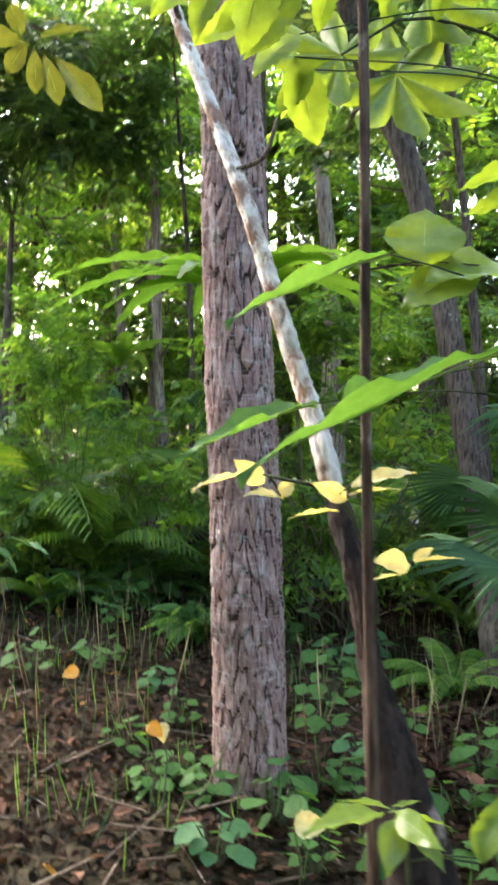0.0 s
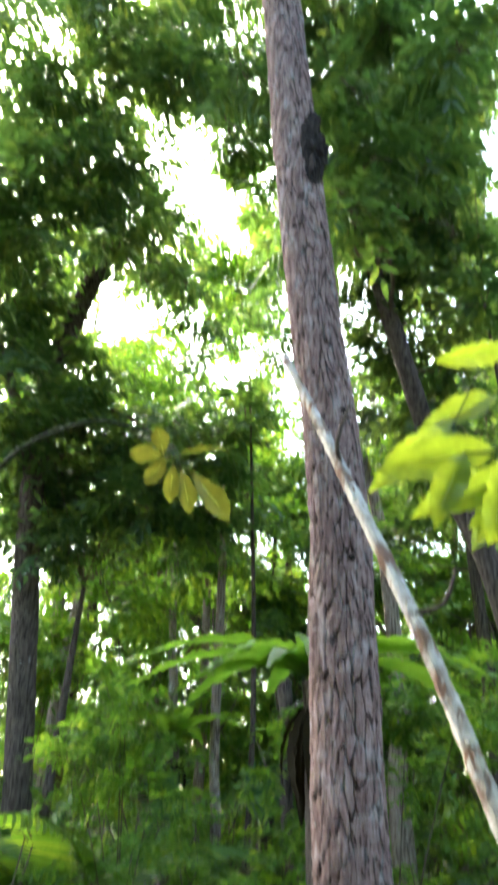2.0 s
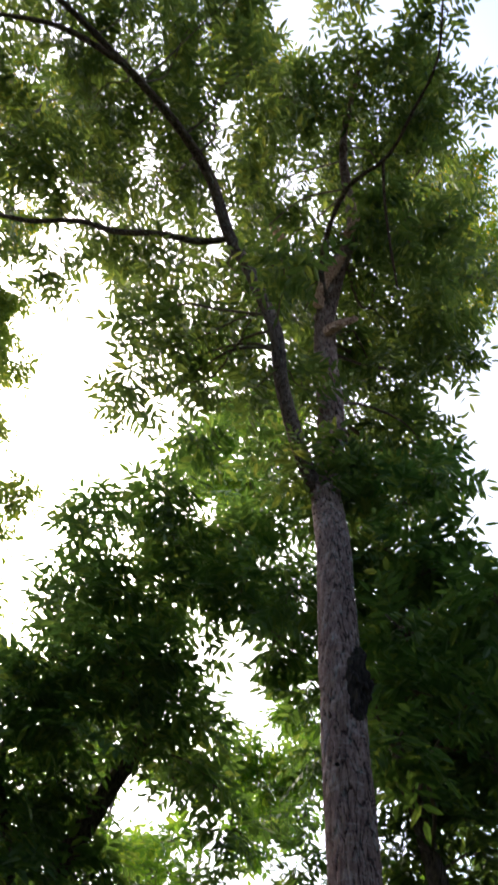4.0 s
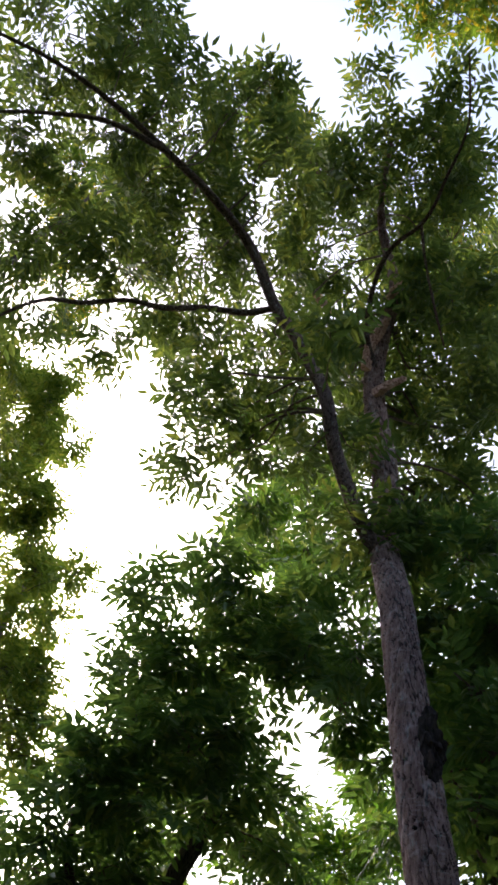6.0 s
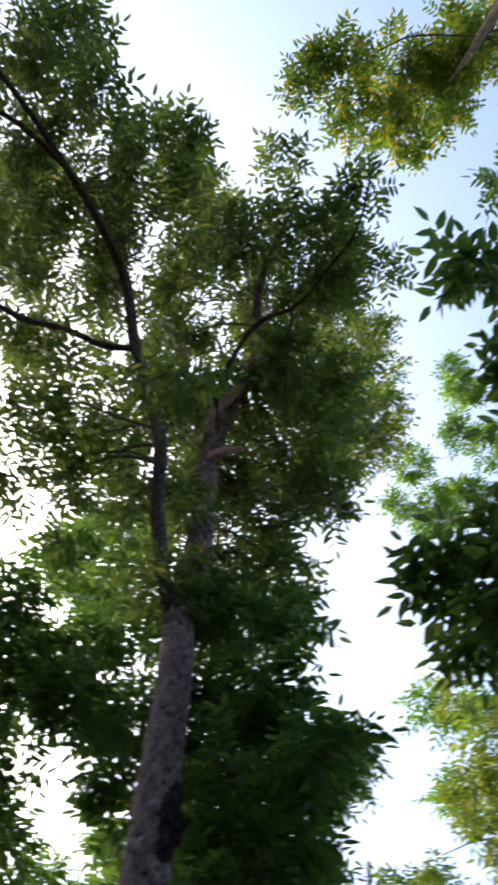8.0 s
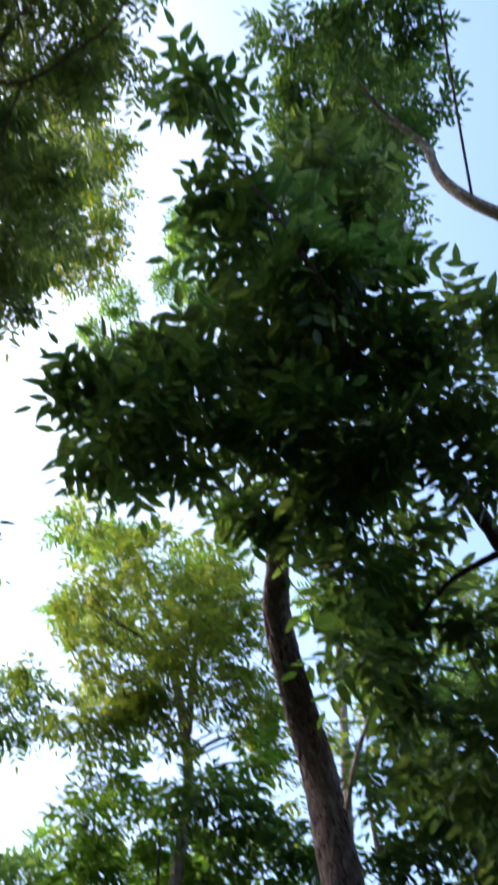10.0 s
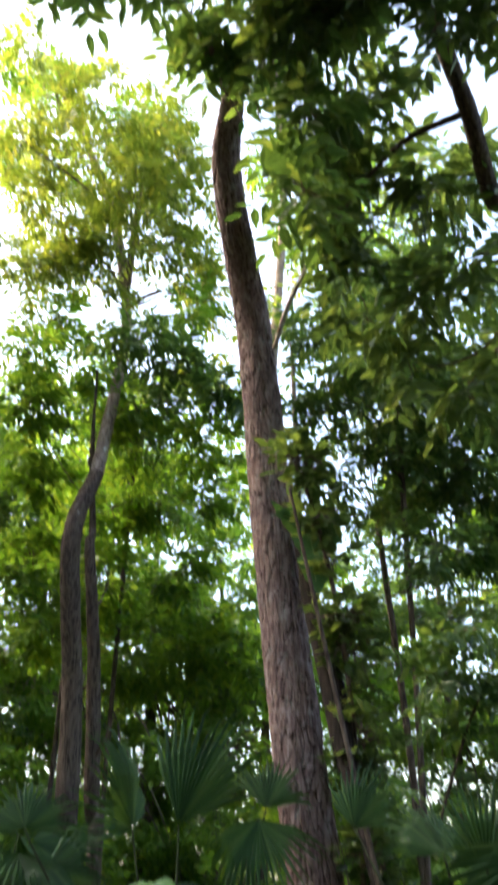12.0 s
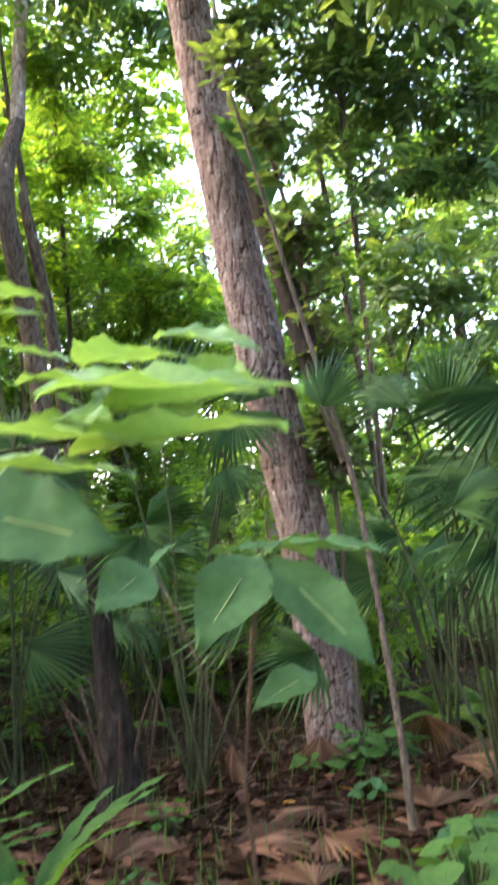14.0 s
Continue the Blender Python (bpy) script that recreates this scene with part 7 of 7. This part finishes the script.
HERBS = [herb("low herb with rounded green leaves", 15, 0.085, 0.19, HERB, "round"), herb("low herb with broad green leaves", 13, 0.1, 0.15, HERB, "heart"),
         herb("small herb with pointed green leaves", 16, 0.07, 0.2, HERB, "ovate"), herb("bluish green low herb", 14, 0.085, 0.16, LEAF_SHADE, "round")]
HERB_SPOTS = [(-0.35, 3.1), (-0.5, 3.5), (0.4, 3.0), (0.55, 3.4), (0.1, 2.9), (0.75, 3.1), (0.3, 3.7), (-0.45, 4.2), (0.95, 3.5), (0.7, 3.9),
              (1.0, 2.8), (-0.1, 2.6), (0.45, 2.65), (0.8, 2.5), (3.2, 2.0), (3.35, 2.2), (3.0, 1.9), (2.85, 2.1), (3.5, 1.95), (1.9, 2.6), (2.75, 1.85),
              (2.95, 1.7), (3.2, 1.75), (3.4, 1.8), (2.6, 1.75), (1.75, 2.35), (1.6, 2.2), (1.9, 2.25), (1.5, 2.4),
              (3.75, 3.35), (4.0, 3.3), (4.3, 3.3), (3.9, 3.25), (4.45, 3.45), (4.15, 3.25), (1.45, 2.75), (1.65, 2.7), (1.35, 2.45), (1.55, 2.9), (1.3, 2.65),
              (-0.25, 3.2), (0.25, 3.15), (-0.3, 3.75), (0.45, 3.5), (-0.15, 3.05), (0.6, 2.75), (0.2, 2.6)]
for k, (x, y) in enumerate(HERB_SPOTS):
    s = RNG.uniform(0.8, 1.15) * (1.35 if x > 2.5 else 0.95)
    m = pose(x, y, float(height(x, y)) - 0.01, 0, 0, RNG.uniform(0, 360)) @ Matrix.Scale(s, 4)
    copy_thing(HERBS[k % 4], m)
for k in range(95):
    x, y = sector(-78, 40, 3.6, 9.5)(1)
    x, y = float(x[0]), float(y[0])
    if x > 0.5 * y and math.hypot(x, y) < 6.0:
        continue
    copy_thing(HERBS[k % 4], pose(x, y, float(height(x, y)) - 0.01, 0, 0, RNG.uniform(0, 360)) @ Matrix.Scale(RNG.uniform(0.7, 1.3), 4))
for k, ob in enumerate(HERBS):
    x, y = ((0.6, 4.6), (-0.8, 4.6), (2.6, 3.3), (3.6, 2.9))[k]
    ob.location = (x, y, float(height(x, y)) - 0.01)
for k in range(32):
    x, y = sector(3, 27, 4.9, 9.0)(1)
    x, y = float(x[0]), float(y[0])
    copy_thing(HERBS[(2, 3, 0)[k % 3]], pose(x, y, float(height(x, y)) - 0.01, 0, 0, RNG.uniform(0, 360)) @ Matrix.Scale(RNG.uniform(1.1, 2.0), 4))
for k in range(48):
    x, y = sector(-78, 38, 4.0, 9.0)(1) if k < 26 else sector(3, 26, 4.8, 8.0)(1)
    if x[0] > 0.5 * y[0] and math.hypot(x[0], y[0]) < 5.6:
        continue
    rosette("ground_fern", "low green fern with arching fronds", "fern", (float(x[0]), float(y[0]), float(height(x[0], y[0]))), FERN_DARK if k % 2 else FERN, 7, RNG.uniform(0.35, 0.65), 0.7, "ground ferns")


# dead palm leaves on the ground
DEAD_FAN = fan_mesh(LEAF_DRY, 1.9, 16)
for k, (x, y, turn, size) in enumerate(((3.55, 2.55, 40, 0.45), (3.3, 3.0, 170, 0.4), (2.75, 3.35, 100, 0.5), (4.4, 3.0, 300, 0.5), (2.2, 3.2, 20, 0.45), (3.0, 2.75, 250, 0.4), (4.9, 4.1, 80, 0.5),
                                        (2.6, 2.9, 330, 0.4), (2.0, 3.6, 210, 0.5), (2.5, 2.35, 60, 0.35), (2.75, 2.2, 190, 0.3), (3.75, 2.2, 120, 0.4), (3.95, 2.45, 200, 0.45))):
    ob = new("dead_palm_leaf", DEAD_FAN)
    ob.matrix_world = pose(x, y, float(height(x, y)) + 0.05, 6, -8, turn) @ Matrix.Scale(size, 4)
    tagged(ob, "fallen dry brown palm leaf on the soil", "dead leaf", "fallen palm leaves")


for x, y, tilt, turn, size in ((3.72, 3.35, 78, 200, 0.26), (3.3, 3.6, 80, 160, 0.28), (4.5, 3.2, 50, 20, 0.4)):
    ob = new("dead_palm_leaf", DEAD_FAN)
    ob.matrix_world = pose(x, y, float(height(x, y)) + 0.9 * size * math.sin(radians(tilt)), 0, tilt, turn) @ Matrix.Scale(size, 4)
    tagged(ob, "dry brown palm leaf drooping to the soil", "dead leaf", "fallen palm leaves")


# a few coloured leaves and a pale tendril at the trunk's foot
for k, (x, y, size, mat, label) in enumerate(((-0.68, 3.46, 0.07, LEAF_ORANGE, "single orange leaf on the ground"), (-2.4, 9.3, 0.22, LEAF_ORANGE, "large orange dying leaf on a stalk"),
                                              (-0.30, 2.95, 0.065, LEAF_YELLOW, "yellow leaf among the herbs"), (-0.34, 2.93, 0.065, LEAF_ORANGE, "orange leaf among the herbs"),
                                              (0.12, 2.32, 0.09, LEAF_YELLOW, "yellow leaf on the forest floor"))):
    high = 0.8 if k == 1 else 0.32
    z = float(height(x, y))
    th = thing("coloured_leaf", (x, y, z), label, "leaf", "coloured leaves")
    v, q = tube([(0, 0, -0.01, 0.003), (0.02, 0, high * 0.6, 0.0025), (0, -0.02, high, 0.002)], 5, 0.08)
    part("stalk", mesh_from("stalk", v, q, GREEN_STEM), th)
    vs, qs = LEAF_SHAPES["heart"]
    m = np.array(Matrix.Rotation(radians(55), 3, "X") @ Matrix.Rotation(radians(200 + 40 * k), 3, "Z"))
    part("blade", mesh_from("blade", (vs * size * np.array([1, 0.8, 1])) @ m.T + np.array([0, -0.02, high]), qs, mat), th)
tendril = thing("tendril", (-0.12, 2.95, float(height(-0.12, 2.95))), "thin pale curling vine at the foot of the trunk", "vine")
v, q = tube([(0.1, 0.12, 0.32, 0.003), (0.02, 0.0, 0.2, 0.003), (-0.03, -0.06, 0.12, 0.003), (-0.1, -0.05, 0.1, 0.003), (-0.06, 0.0, 0.02, 0.003)], 6, 0.02)
part("stem", mesh_from("stem", v, q, STRAW), tendril)
